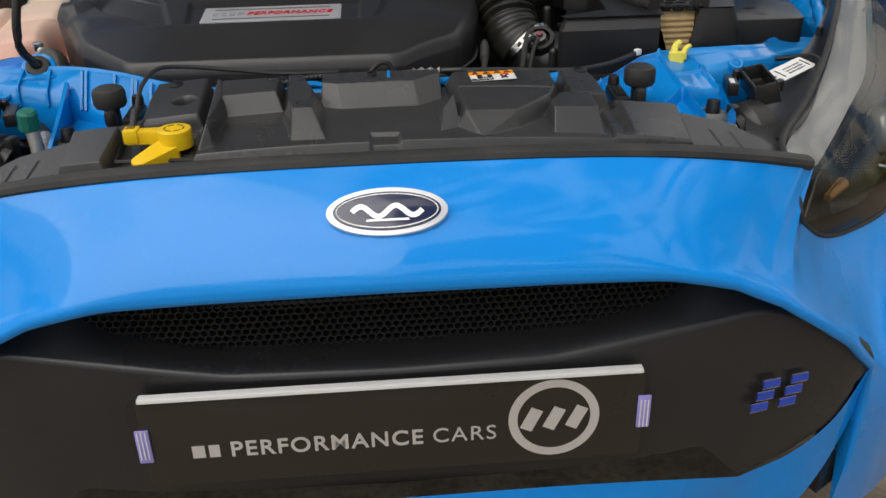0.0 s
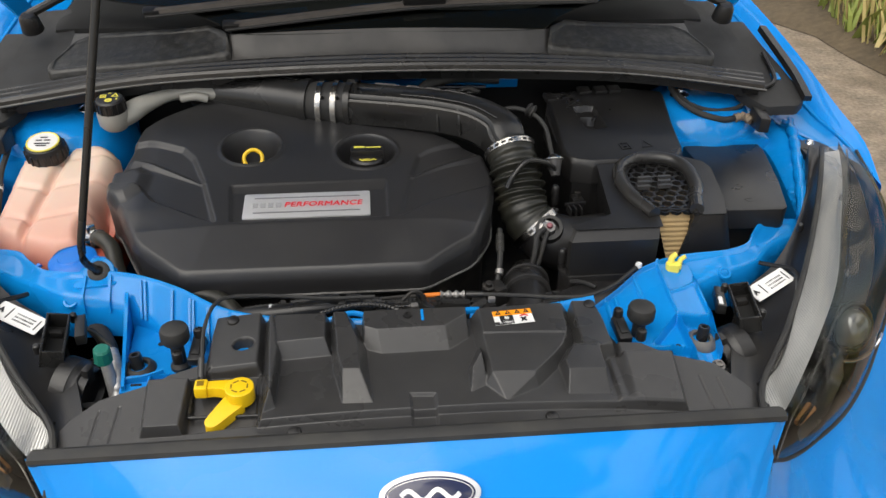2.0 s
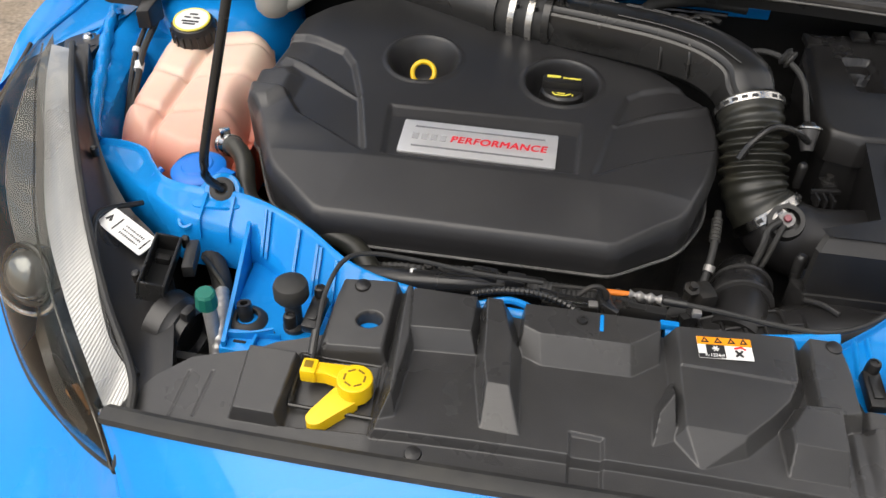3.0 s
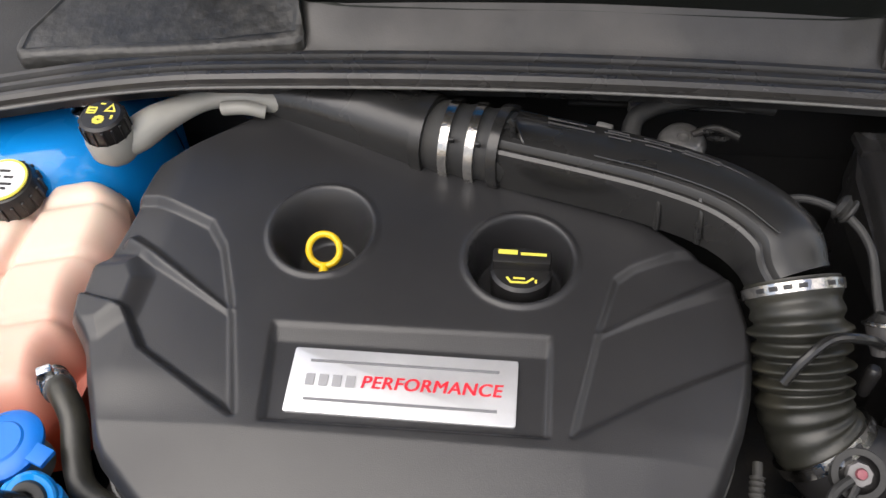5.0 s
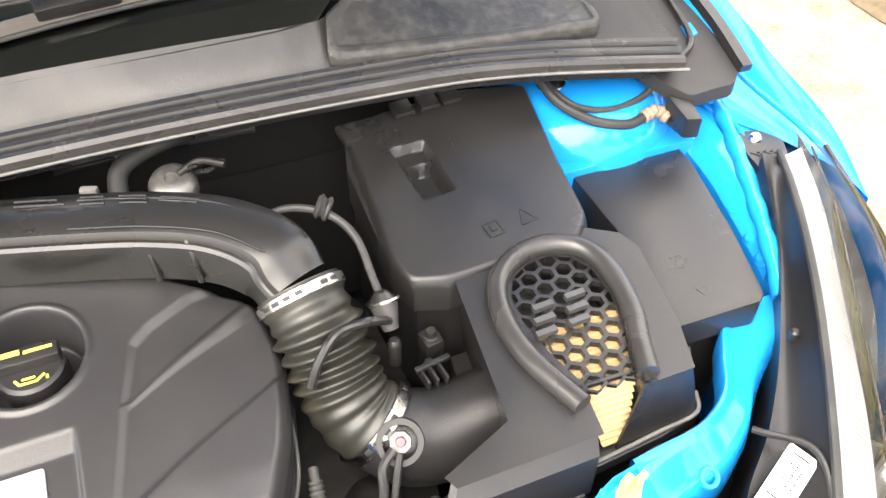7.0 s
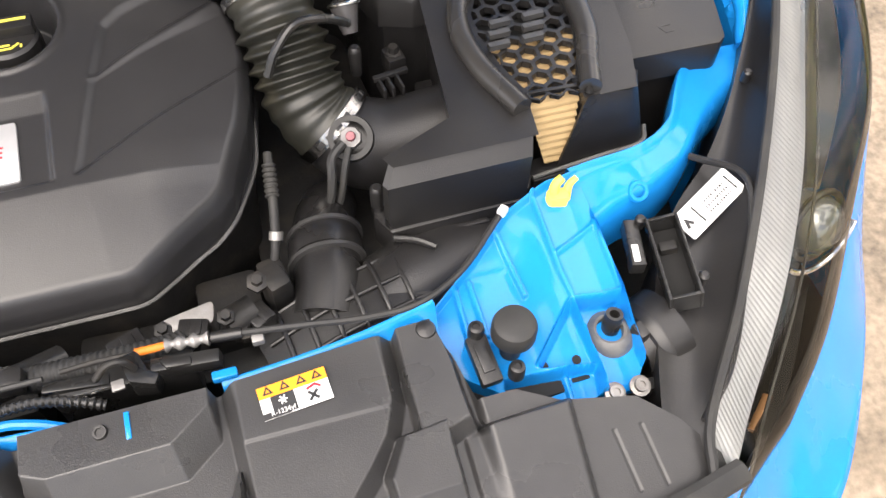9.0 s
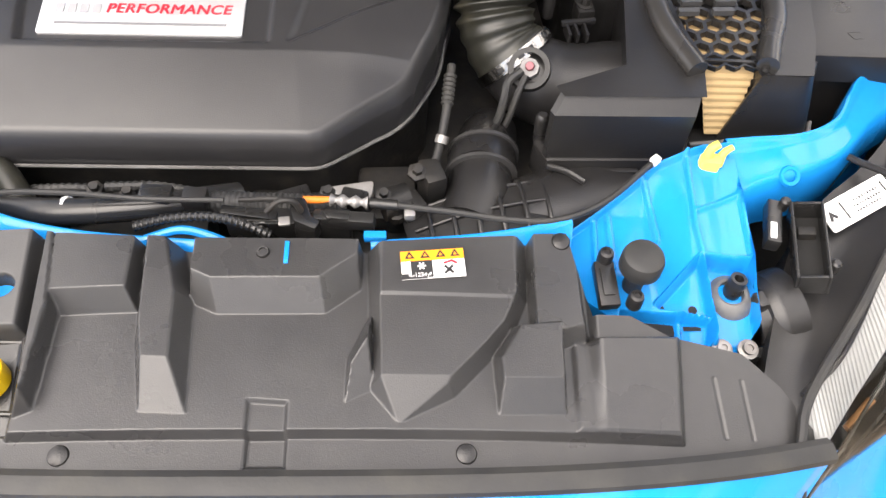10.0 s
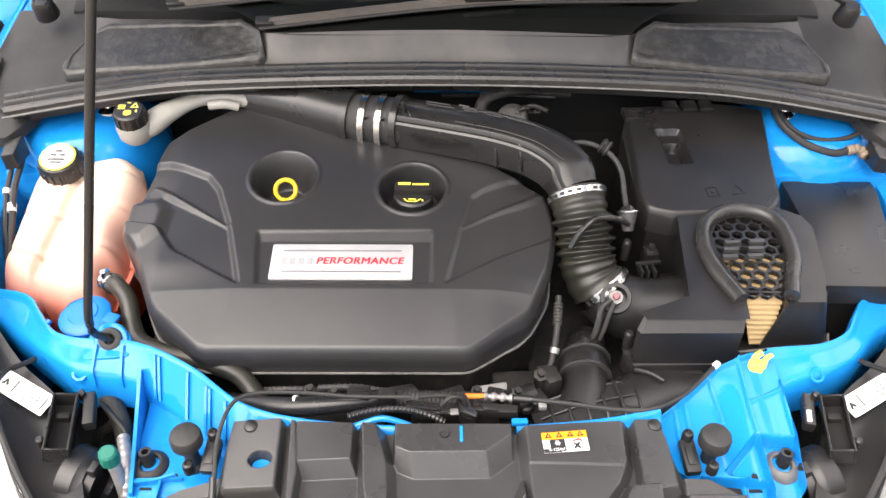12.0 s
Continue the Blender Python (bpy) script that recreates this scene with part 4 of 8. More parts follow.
def arm_z(x, y):
    """Upper face of the blue arm beside the buffer, with its pockets."""
    z = 0.738 - 0.14 * (0.40 - y)
    deep = lambda poly, down, edge: down * np.clip(inside(x, y, poly) / edge + 0.5, 0, 1)
    # the field falls away from the main rib on both sides
    z = z - 0.006 * ease((0.377 - x) / 0.05) * ease((0.375 - y) / 0.06) - 0.004 * ease((x - 0.380) / 0.03)
    z = z - np.maximum.reduce([deep([(0.3805, 0.2755), (0.4245, 0.2735), (0.4225, 0.180), (0.3835, 0.180)], 0.020, 0.003), deep([(0.3765, 0.2765), (0.3795, 0.220), (0.332, 0.231)], 0.012, 0.004), deep([(0.30, 0.2265), (0.352, 0.2225), (0.3795, 0.2185), (0.378, 0.18), (0.29, 0.18)], 0.020, 0.003)])
    ribs = [((0.3775, 0.383), (0.3765, 0.305)), ((0.3765, 0.305), (0.379, 0.277)), ((0.379, 0.277), (0.382, 0.218)), ((0.382, 0.218), (0.376, 0.190)), ((0.334, 0.353), (0.340, 0.293)), ((0.2965, 0.318), (0.297, 0.267)), ((0.283, 0.314), (0.281, 0.268)), ((0.379, 0.277), (0.426, 0.275)), ((0.377, 0.277), (0.332, 0.232)), ((0.353, 0.222), (0.352, 0.196))]
    lift = np.maximum.reduce([wall_rib(x, y, a, b, 0.0045, 0.0030) for a, b in ribs])
    z = z + lift + wall_rib(x, y, (0.4255, 0.345), (0.4245, 0.215), 0.004, 0.0030)
    z = z + rib(x, y, (0.380, 0.322), (0.425, 0.343), 0.0025, 0.004)
    return z + 0.006 * ease(1 - (ARM_BACK(x) - y) / 0.006)


def build_cross():
    p = thing("front_cross_panel", "blue painted curved cross panel behind the radiator cover", "body panel", at=(0, 0.28, 0.70))
    for s in (1, -1):
        rim, low = [curve_of([(x * s, y, z) for x, y, z in q], 110) for q in ((RIM, LOW) if s > 0 else (RIM_L, LOW_L))]

        def strip(keep):
            bm = bmesh.new()
            g = []
            for i, (a, b) in enumerate(zip(rim, low)):
                if not keep(abs(a.x)):
                    continue
                d = (rim[min(i + 1, 109)] - rim[max(i - 1, 0)]).normalized()
                n = Vector((-d.y, d.x, 0)) * s
                n.z = 0
                n.normalize()
                col = [a + n * 0.005 - Vector((0, 0, 0.030)), a + n * 0.005 + Vector((0, 0, 0.003)), a + n * 0.003 + Vector((0, 0, 0.006)), a + Vector((0, 0, 0.006)), a - n * 0.004 + Vector((0, 0, 0.002))]
                q = col[-1]
                far = min(1, max(0, (abs(a.x) - 0.36) * 8))
                for t in (0.15, 0.3, 0.45, 0.6, 0.72, 0.84, 0.93, 1.0):
                    col.append(q.lerp(b, t) + Vector((0, 0, far * (q.z - b.z) * t * 0.8 * (1 - float(ease((t - 0.80) / 0.2))))))
                col.append(b - Vector((0, 0, 0.035)))
                g.append([bm.verts.new(v) for v in col])
            for u, v in zip(g, g[1:]):
                for k in range(len(u) - 1):
                    bm.faces.new((u[k], u[k + 1], v[k + 1], v[k]))
            return bm

        if s > 0:
            part("panel_bar", strip(lambda x: 0.074 < x < 0.262), BLUE_IN, p, "", 50)
            part("panel_arm", strip(lambda x: x > 0.418), BLUE_IN, p, "", 50)
            part("panel_shoulder", sheet(np.linspace(0.250, 0.4275, 210), ARM_FRONT, ARM_BACK, 200, arm_z, wall=0.66), BLUE_IN, p, "", 80)
            # holes and slot are black pieces on the paint, coloured as their shade
            for hx_, hy_ in ((0.338, 0.2335), (0.366, 0.230)):
                part("hole", lathe([(0.0, 0.0), (0.0042, 0.0)], 14, pose(hx_, hy_, float(arm_z(np.array(hx_), np.array(hy_))) + 0.0008, 11)), NEARBLACK, p, "small round hole, its shade a black disc")
            part("slot", box(0.366, 0.2165, 0.6925, 0.016, 0.004, 0.0012, 0.0003), NEARBLACK, p, "slot with its shade as a black bar")
            for bx in (0.388, 0.411):
                part("panel_bolt", lathe([(0, 0.004), (0.003, 0.004), (0.0032, 0.006), (0.0058, 0.006), (0.006, 0.002), (0.0092, 0.001), (0.0092, -0.002)], 14, pose(bx, 0.195, 0.695, 12)), ALU, p, "bright bolt head")
        else:
            part("panel_bar", strip(lambda x: x > 0.046), BLUE_IN, p, "", 50)
            square = [(-1, -1), (1, -1), (1, 1), (-1, 1)]
            for x in (-0.466, -0.424, -0.381, -0.374, -0.330, -0.301, -0.294, -0.272):
                i = min(range(1, 109), key=lambda j: abs(rim[j].x - x))
                d = (rim[i + 1] - rim[i - 1]).normalized()
                n = Vector((d.y, -d.x, 0)).normalized()
                q, far = rim[i] - n * 0.004 + Vector((0, 0, 0.002)), min(1, max(0, (abs(rim[i].x) - 0.36) * 8))
                run = [q.lerp(low[i], t) + Vector((0, 0, far * (q.z - low[i].z) * t * 0.8 * (1 - float(ease((t - 0.80) / 0.2))))) - n * 0.0016 + Vector((0, 0, 0.0022)) for t in (0.0, 0.15, 0.3, 0.45, 0.6, 0.72, 0.84, 0.95)]
                part("panel_rib", sweep(run, 0.0017, 24, section=square), BLUE_IN, p)
            part("shelf_rib", box(-0.347, 0.2135, 0.697, 0.003, 0.024, 0.010, 0.0006), BLUE_IN, p)
            part("shelf_rib", box(-0.352, 0.2275, 0.6975, 0.060, 0.003, 0.008, 0.0006, rz=3), BLUE_IN, p)
            # slot and holes here are black pieces too, shade given by colour
            part("slot", box(-0.364, 0.2175, 0.6945, 0.014, 0.0035, 0.0012, 0.0003), NEARBLACK, p, "slot with its shade as a black bar")
            part("panel_shelf", slab([(-0.392, 0.352), (-0.384, 0.205), (-0.30, 0.200), (-0.262, 0.225), (-0.262, 0.265), (-0.305, 0.288), (-0.352, 0.325)], 0.655, 0.694, 0.003), BLUE_IN, p)
            part("shelf_wall", thick(patch([(-0.402, 0.366, 0.738), (-0.393, 0.296, 0.718), (-0.380, 0.207, 0.702)], [(-0.402, 0.366, 0.655), (-0.393, 0.296, 0.655), (-0.380, 0.207, 0.655)], 10, 4), 0.0045), BLUE_IN, p)
            part("shelf_wall", thick(patch([(-0.330, 0.232, 0.708), (-0.355, 0.226, 0.704), (-0.383, 0.224, 0.702)], [(-0.330, 0.232, 0.69), (-0.355, 0.226, 0.69), (-0.383, 0.224, 0.69)], 8, 3), 0.003), BLUE_IN, p)
            for hx_, hy_ in ((-0.334, 0.2345), (-0.347, 0.300)):
                part("hole", lathe([(0.0, 0.0), (0.0045, 0.0)], 14, pose(hx_, hy_, 0.6948)), NEARBLACK, p, "small round hole, its shade a black disc")
        part("embossed_ring", lathe([(0.0055, 0.0), (0.0065, 0.002), (0.0095, 0.002), (0.0110, -0.001)], 20, pose(0.480 * s, 0.3665, 0.7255, 30, 0, 0)), BLUE_IN, p)
    part("latch_tab", box(0.083, 0.278, 0.7445, 0.020, 0.008, 0.008, 0.002), BLUE_IN, p)
    part("wavy_edge", sweep([(-0.115, 0.276, 0.740), (-0.085, 0.282, 0.746), (-0.06, 0.279, 0.742), (-0.04, 0.273, 0.736)], 0.004, 20, 8), BLUE_IN, p)


build_cross()


def build_buffers():
    for s in (1, -1):
        b = thing("bonnet_buffer", "round black rubber bonnet buffer on a screw stem", "rubber buffer", "bonnet buffers", at=(0.312 * s, 0.25, 0.71))
        part("buffer_head", lathe([(0, 0.776), (0.013, 0.776), (0.0172, 0.7735), (0.0188, 0.769), (0.0188, 0.757), (0.0165, 0.753), (0.010, 0.752), (0.0, 0.752)], 28, pose(0.312 * s, 0.25, -0.014)), RUBBER, b)
        part("buffer_stem", lathe([(0.009, 0.755), (0.009, 0.72), (0.013, 0.715), (0.013, 0.70)], 20, pose(0.312 * s, 0.25, -0.016)), RUBBER, b)
        c = thing("panel_clip", "black plastic retaining clip beside the bonnet buffer", "clip", "panel clips", at=(0.285 * s, 0.235, 0.72))
        part("clip_body", box(0.284 * s, 0.240, 0.728, 0.018, 0.042, 0.012, 0.002, rz=4 * s, rx=8), PLASTIC, c)
        part("clip_slot", box(0.284 * s, 0.240, 0.7345, 0.010, 0.026, 0.004, 0.001, rz=4 * s, rx=8), GLOSSBLACK, c)
        for y, z in ((0.262, 0.744), (0.222, 0.738)):
            x = (0.284 if y > 0.24 else 0.306) * s
            part("clip_screw", lathe([(0, 0.006), (0.003, 0.006), (0.0035, 0.008), (0.006, 0.007), (0.007, 0.003), (0.007, -0.008)], 16, pose(x, y, z - 0.004)), PLASTIC, c, "black screw head")
        mx_ = 0.406 if s > 0 else 0.366
        d = thing("mount_stud", "black rubber mount bush with a stud in the blue pocket", "rubber mount", "mount studs", at=(mx_ * s, 0.25, 0.69))
        part("bush", lathe([(0.0, 0.692), (0.0115, 0.693), (0.0122, 0.7045), (0.0145, 0.7055), (0.0195, 0.7025), (0.0235, 0.696), (0.0240, 0.685)], 28, pose(mx_ * s, 0.250, -0.004)), GREYRUBBER if s > 0 else RUBBER, d, "hollow dusty rubber bush")
        part("stud", lathe([(0, 0.004), (0.0042, 0.004), (0.0046, 0.0215), (0.0078, 0.0215), (0.0084, 0.017), (0.0084, 0.0)], 20, pose((mx_ + 0.003) * s, 0.254, 0.692, -8, 5 * s, 0)), GLOSSBLACK, d, "hollow black stud")


build_buffers()


# ---- engine cover ----
COVER_FRONT = line((-0.472, 0.590), (-0.468, 0.568), (-0.455, 0.552), (-0.447, 0.540), (-0.409, 0.455), (-0.398, 0.440), (-0.334, 0.3865), (-0.320, 0.3815), (0.020, 0.3815), (0.033, 0.3855), (0.104, 0.437), (0.116, 0.451), (0.140, 0.510), (0.150, 0.545), (0.158, 0.590))
COVER_BACK = line((-0.472, 0.632), (-0.464, 0.65), (-0.449, 0.745), (-0.446, 0.763), (-0.390, 0.807), (-0.350, 0.838), (-0.335, 0.843), (-0.240, 0.845), (-0.230, 0.838), (-0.214, 0.808), (-0.137, 0.786), (-0.047, 0.765), (0.032, 0.735), (0.092, 0.697), (0.138, 0.672), (0.152, 0.650), (0.158, 0.612))


def cover_outline():
    a = [(x, float(COVER_FRONT(x))) for x in np.linspace(-0.472, 0.158, 160)]
    b = [(x, float(COVER_BACK(x))) for x in np.linspace(0.158, -0.472, 160)]
    return a + b


def cover_z(x, y):
    top = np.where(y > 0.47, 0.7195 + 0.13 * y, 0.7806 - 0.36 * (0.47 - y))
    top = top - 0.015 * ease((x - 0.05) / 0.12) - 0.012 * ease((-0.40 - x) / 0.07)
    d = inside(x, y, cover_outline())
    back = ease((y - 0.56) / 0.10)
    top = top - (0.016 - 0.006 * back) * (1 - np.clip(d / (0.011 - 0.002 * back), 0, 1)) ** 2.2
    P = lambda poly, high, edge: raised(x, y, poly, high, edge)
    # panels on both flanks, with slanting ribs
    top = top - P([(-0.60, 0.742), (-0.428, 0.712), (-0.390, 0.695), (-0.362, 0.682), (-0.342, 0.655), (-0.318, 0.590), (-0.289, 0.482), (-0.388, 0.540), (-0.415, 0.578), (-0.60, 0.640)], 0.0085, 0.009)
    top = top + spur(x, y, (-0.314, 0.582), (-0.440, 0.662), 0.0080, 0.012)
    top = top + P([(-0.52, 0.638), (-0.428, 0.640), (-0.412, 0.615), (-0.414, 0.575), (-0.435, 0.555), (-0.52, 0.55)], 0.0110, 0.026)
    top = top - P([(0.034, 0.640), (0.050, 0.654), (0.090, 0.676), (0.30, 0.74), (0.30, 0.665), (-0.004, 0.483), (0.018, 0.583)], 0.0055, 0.009)
    top = top + spur(x, y, (0.016, 0.580), (0.150, 0.661), 0.0058, 0.012)
    # flanks of the front slope
    top = top - 0.06 * np.clip(-0.292 - x - 0.25 * (0.47 - y), 0, 1) * ease((0.52 - y) / 0.05) - 0.05 * np.clip(x - 0.002 - 0.10 * (0.47 - y), 0, 1) * ease((0.50 - y) / 0.05)
    # tray for the name plate
    t = inside(x, y, [(-0.276, 0.575), (-0.021, 0.579), (-0.022, 0.478), (-0.266, 0.476)])
    slope = np.clip((0.578 - y) / 0.022, 0, 1)
    top = top - np.where(t > 0, 0.006 * slope * ease(t / 0.006), 0)
    # wells
    r = np.hypot((x + 0.248) / 0.96, (y - 0.680))
    top = top - np.where(r < 0.053, 0.056 * ease((0.053 - r) / 0.024), 0)
    top = top + 0.0025 * ease(1 - np.abs(r - 0.0545) / 0.006)
    r = np.hypot((x + 0.054), (y - 0.657))
    top = top - 0.046 * ease((0.050 - r) / 0.009)
    top = top + 0.0025 * ease(1 - np.abs(r - 0.0525) / 0.006)
    return top


def build_cover():
    c = thing("engine_cover", "matt black moulded plastic engine cover with ribs", "engine cover", at=(-0.15, 0.6, 0.68))
    u = np.linspace(-1, 1, 400)
    xs = -0.157 + 0.315 * np.sin(u * math.pi / 2 * 0.96) / math.sin(math.pi / 2 * 0.96)
    part("moulding", sheet(xs, COVER_FRONT, COVER_BACK, 240, cover_z, wall=0.708, draw=0.012), COVER, c, "", 50)
    low = sheet(np.linspace(-0.471, 0.157, 160), lambda x: COVER_FRONT(x) + 0.001, lambda x: COVER_BACK(x) - 0.001, 8, lambda x, y: 0.7085 + 0 * x, 0.004)
    part("bottom_rim", low, COVER, c, "thin rim along the lower edge", 40)
    # pale bead paints the highlight that runs along the cover's lower rim
    ring = [(x, y, 0.7095) for x, y in cover_outline()[::6]]
    part("rim_glint", sweep(ring + ring[:1], 0.0018, 300, 6, caps=False), mat("rim_highlight", (0.12, 0.118, 0.115), 0.32, vary=0.4, scale=60), c, "thin pale bead painting the highlight on the lower edge")
    tilt = math.degrees(math.atan(0.13))
    m = pose(-0.1495, 0.5195, 0.7195 + 0.13 * 0.5195 - 0.0035, tilt, 0, 0)
    plate = part("name_plate", place(slab(rounded([(-0.0985, -0.031), (0.0985, -0.031), (0.0985, 0.031), (-0.0985, 0.031)], 0.003), -0.004, 0.0, 0.001), m), SILVER, c, "silver name plate with red lettering")
    k = m @ pose(0, 0, 0.0005)
    part("plate_line", bar(0, 0.0185, 0.165, 0.0025, k), GREYINK, plate, "grey line")
    part("plate_line", bar(0, -0.0185, 0.165, 0.0025, k), GREYINK, plate, "grey line")
    part("plate_word", join(*[letters("PERFORMANCE", 0.0166, k @ pose(0.0245 + d, 0, d * 0.3), slant=0.15, spacing=1.07) for d in (0, 0.0004, 0.0008)]), RED, plate, "red slanting capitals")
    part("plate_mark", join(*[bar(-0.0800 + i * 0.0118, 0, 0.0078, 0.011, k) for i in range(4)]), mat("silver_print", (0.30, 0.30, 0.31), 0.5, 0.1, vary=0.05), plate, "grey bars of the maker's name")
    # dipstick
    d = thing("dipstick", "yellow ring handle of the oil dipstick in the cover's well", "dipstick", at=(-0.25, 0.66, 0.76))
    ring = [(-0.246 + 0.0155 * math.cos(t), 0.667 + 0.0105 * math.sin(t), 0.792 + 0.0115 * math.sin(t)) for t in [i * math.pi / 12 for i in range(25)]]
    part("handle_ring", sweep(ring, 0.0034, 60, 10, caps=False), YELLOW, d)
    part("handle_stem", sweep([(-0.2455, 0.657, 0.7805), (-0.245, 0.648, 0.777), (-0.2445, 0.638, 0.770), (-0.2445, 0.634, 0.750)], lambda t: 0.0042 + 0.0045 * t, 16, 14), YELLOW, d)
    part("tube_top", box(-0.212, 0.668, 0.772, 0.016, 0.012, 0.010, 0.002, rz=20), GLOSSBLACK, d, "black clip by the dipstick")
    # filler cap
    o = thing("oil_filler_cap", "black oil filler cap with yellow print in the cover's well", "oil cap", at=(-0.054, 0.648, 0.75))
    part("cap_body", lathe([(0, 0.792), (0.026, 0.792), (0.029, 0.789), (0.030, 0.780), (0.028, 0.756), (0.0, 0.756)], 36, pose(-0.053, 0.650, 0.008)), PLASTIC, o)
    part("cap_grip", box(-0.053, 0.655, 0.805, 0.055, 0.017, 0.014, 0.003, rx=6), PLASTIC, o)
    k = pose(-0.053, 0.655, 0.8126, 6, 0, 0)
    part("cap_mark", join(bar(-0.013, 0.0025, 0.018, 0.005, k), bar(0.011, 0.001, 0.024, 0.003, k)), PALEYELLOW, o, "yellow bars of a brand name")
    k = pose(-0.053, 0.634, 0.8006)
    part("cap_sign", join(stroke([(-0.013, 0.003), (-0.009, -0.003), (0.005, -0.003), (0.012, 0.003)], 0.0022, k), stroke([(-0.007, 0.002), (0.004, 0.002)], 0.0022, k), bar(0.014, -0.001, 0.002, 0.004, k)), PALEYELLOW, o, "yellow oil can sign")


build_cover()


# ---- intake pipe ----
def build_intake():
    p = thing("intake_pipe", "large glossy black plastic intake pipe behind the engine cover", "intake pipe", at=(0, 0.72, 0.84))
    axis = [(-0.36, 0.885, 0.828), (-0.26, 0.848, 0.833), (-0.165, 0.805, 0.834), (-0.06, 0.774, 0.840), (0.015, 0.750, 0.842), (0.08, 0.728, 0.842), (0.135, 0.703, 0.838), (0.172, 0.672, 0.829), (0.186, 0.642, 0.812)]
    run = [(-0.078, 0.7795, 0.8395), *axis[3:]]
    squared = [(0.90, -0.60), (0.97, -0.15), (0.97, 0.30), (0.93, 0.52), (0.86, 0.60), (0.79, 0.62), (0.765, 0.70), (0.70, 0.80), (0.50, 0.90), (0.20, 0.955), (-0.15, 0.955), (-0.50, 0.88), (-0.80, 0.70), (-0.95, 0.40), (-1.0, 0.0), (-0.92, -0.45), (-0.65, -0.82), (-0.25, -0.96), (0.25, -0.96), (0.65, -0.85)]
    part("pipe_body", sweep(run, lambda t: 0.0385 - 0.004 * float(ease((t - 0.90) / 0.1)), 110, section=squared), GLOSSBLACK, p, "", 24)
    part("pipe_socket", sweep([axis[0], axis[1], (-0.148, 0.7995, 0.8345)], 0.0405, 40, 36), GLOSSBLACK, p, "black pipe socket", 60)
    part("pipe_collar", sweep([(-0.160, 0.803, 0.834), (-0.120, 0.7905, 0.8365), (-0.065, 0.776, 0.840)], lambda t: 0.0392 + 0.0012 * math.cos(t * 22), 50, 36), RUBBER, p, "ribbed rubber collar")
    part("pipe_flange", sweep([(-0.160, 0.8035, 0.834), (-0.148, 0.7995, 0.8345)], 0.0435, 6, 36), GLOSSBLACK, p)
    part("pipe_flange", sweep([(-0.080, 0.7802, 0.8394), (-0.070, 0.777, 0.840)], 0.0445, 6, 36), GLOSSBLACK, p)
    for x in (-0.130, -0.100):
        a = curve_of(axis, 90)
        q = min(a, key=lambda v: abs(v.x - x))
        part("hose_clamp", sweep([q - Vector((0.0045, -0.0010, 0)), q + Vector((0.0045, -0.0010, 0))], 0.0432, 4, 36), CLAMP, p, "bright steel hose clamp")
        part("clamp_slot", box(q.x + 0.001, q.y - 0.0345, q.z + 0.0255, 0.0048, 0.016, 0.003, 0.001, rx=-53), INK, p)
    part("pipe_ear", sweep([(-0.072 + 0.004 * math.sin(t), 0.755 + 0.0, 0.880 + 0.012 * math.cos(t)) for t in (0, 0.8, 1.57, 2.4, 3.14)], 0.0035, 16, 8), GLOSSBLACK, p)
    # flat spine with raised lines
    spine = [(x, y - 0.004, z + 0.0395) for x, y, z in axis[4:8]]
    for o in (-0.020, 0.016):
        part("pipe_line", sweep([(x + 0.3 * o, y + o, z - 0.004) for x, y, z in spine], 0.0011, 50, 6), GLOSSBLACK, p, "fine moulded line")
    notch = [(-0.066, 0.772, 0.879), (-0.062, 0.757, 0.876), (-0.055, 0.746, 0.869), (-0.040, 0.741, 0.864)]
    part("pipe_seam", sweep(notch, 0.0022, 20, 8), GLOSSBLACK, p, "moulded edge of the pipe's flat top")
    for i, (x, y) in enumerate(((0.068, 0.692), (0.104, 0.676))):
        part("pipe_web", sweep([(x, y + 0.012, 0.864), (x + 0.002, y + 0.002, 0.850), (x + 0.003, y - 0.002, 0.822)], 0.0035, 10, 8), GLOSSBLACK, p)
    centre = curve_of(run, 90)
    for x0, x1, lean in ((-0.035, 0.005, 8), (-0.035, 0.010, -6), (0.022, 0.045, 12), (0.022, 0.045, 2), (0.022, 0.045, -8), (0.055, 0.080, 12), (0.055, 0.080, 2), (0.055, 0.080, -8), (0.092, 0.125, 10), (0.088, 0.122, -2)):
        pts = [q + Vector((0, math.sin(radians(lean + 12)) * 0.0398, math.cos(radians(lean + 12)) * 0.0398)) for q in centre if x0 <= q.x <= x1]
        if len(pts) > 2:
            part("pipe_line", sweep(pts, 0.0011, 10, 6), PLASTIC, p)
    # corrugated hose down to the air box
    h = thing("corrugated_hose", "dusty corrugated black rubber intake hose", "hose", at=(0.21, 0.58, 0.75))
    ax = [(0.188, 0.641, 0.812), (0.194, 0.613, 0.792), (0.199, 0.588, 0.765), (0.203, 0.566, 0.742), (0.211, 0.549, 0.724), (0.226, 0.536, 0.710)]
    ridge = lambda t: 0.0010 + 0.0034 * float(ease((t - 0.16) / 0.12) * (1 - ease((t - 0.60) / 0.12)))
    part("bellows", sweep(ax, lambda t: 0.0402 + ridge(t) * math.cos(2 * math.pi * (10.5 * t + 0.12 * math.sin(9 * t))) + 0.0009 * math.sin(29 * t) + 0.001 * float(ease((t - 0.7) / 0.25)), 190, 32), HOSE, h, "", 80)
    for p, q, w, r in ((ax[0], ax[1], 0.0046, 0.0440), (ax[-2], ax[-1], 0.0060, 0.0468)):
        d = (Vector(q) - Vector(p)).normalized()
        c = Vector(p) + d * 0.008 if p == ax[0] else Vector(q) - d * 0.004
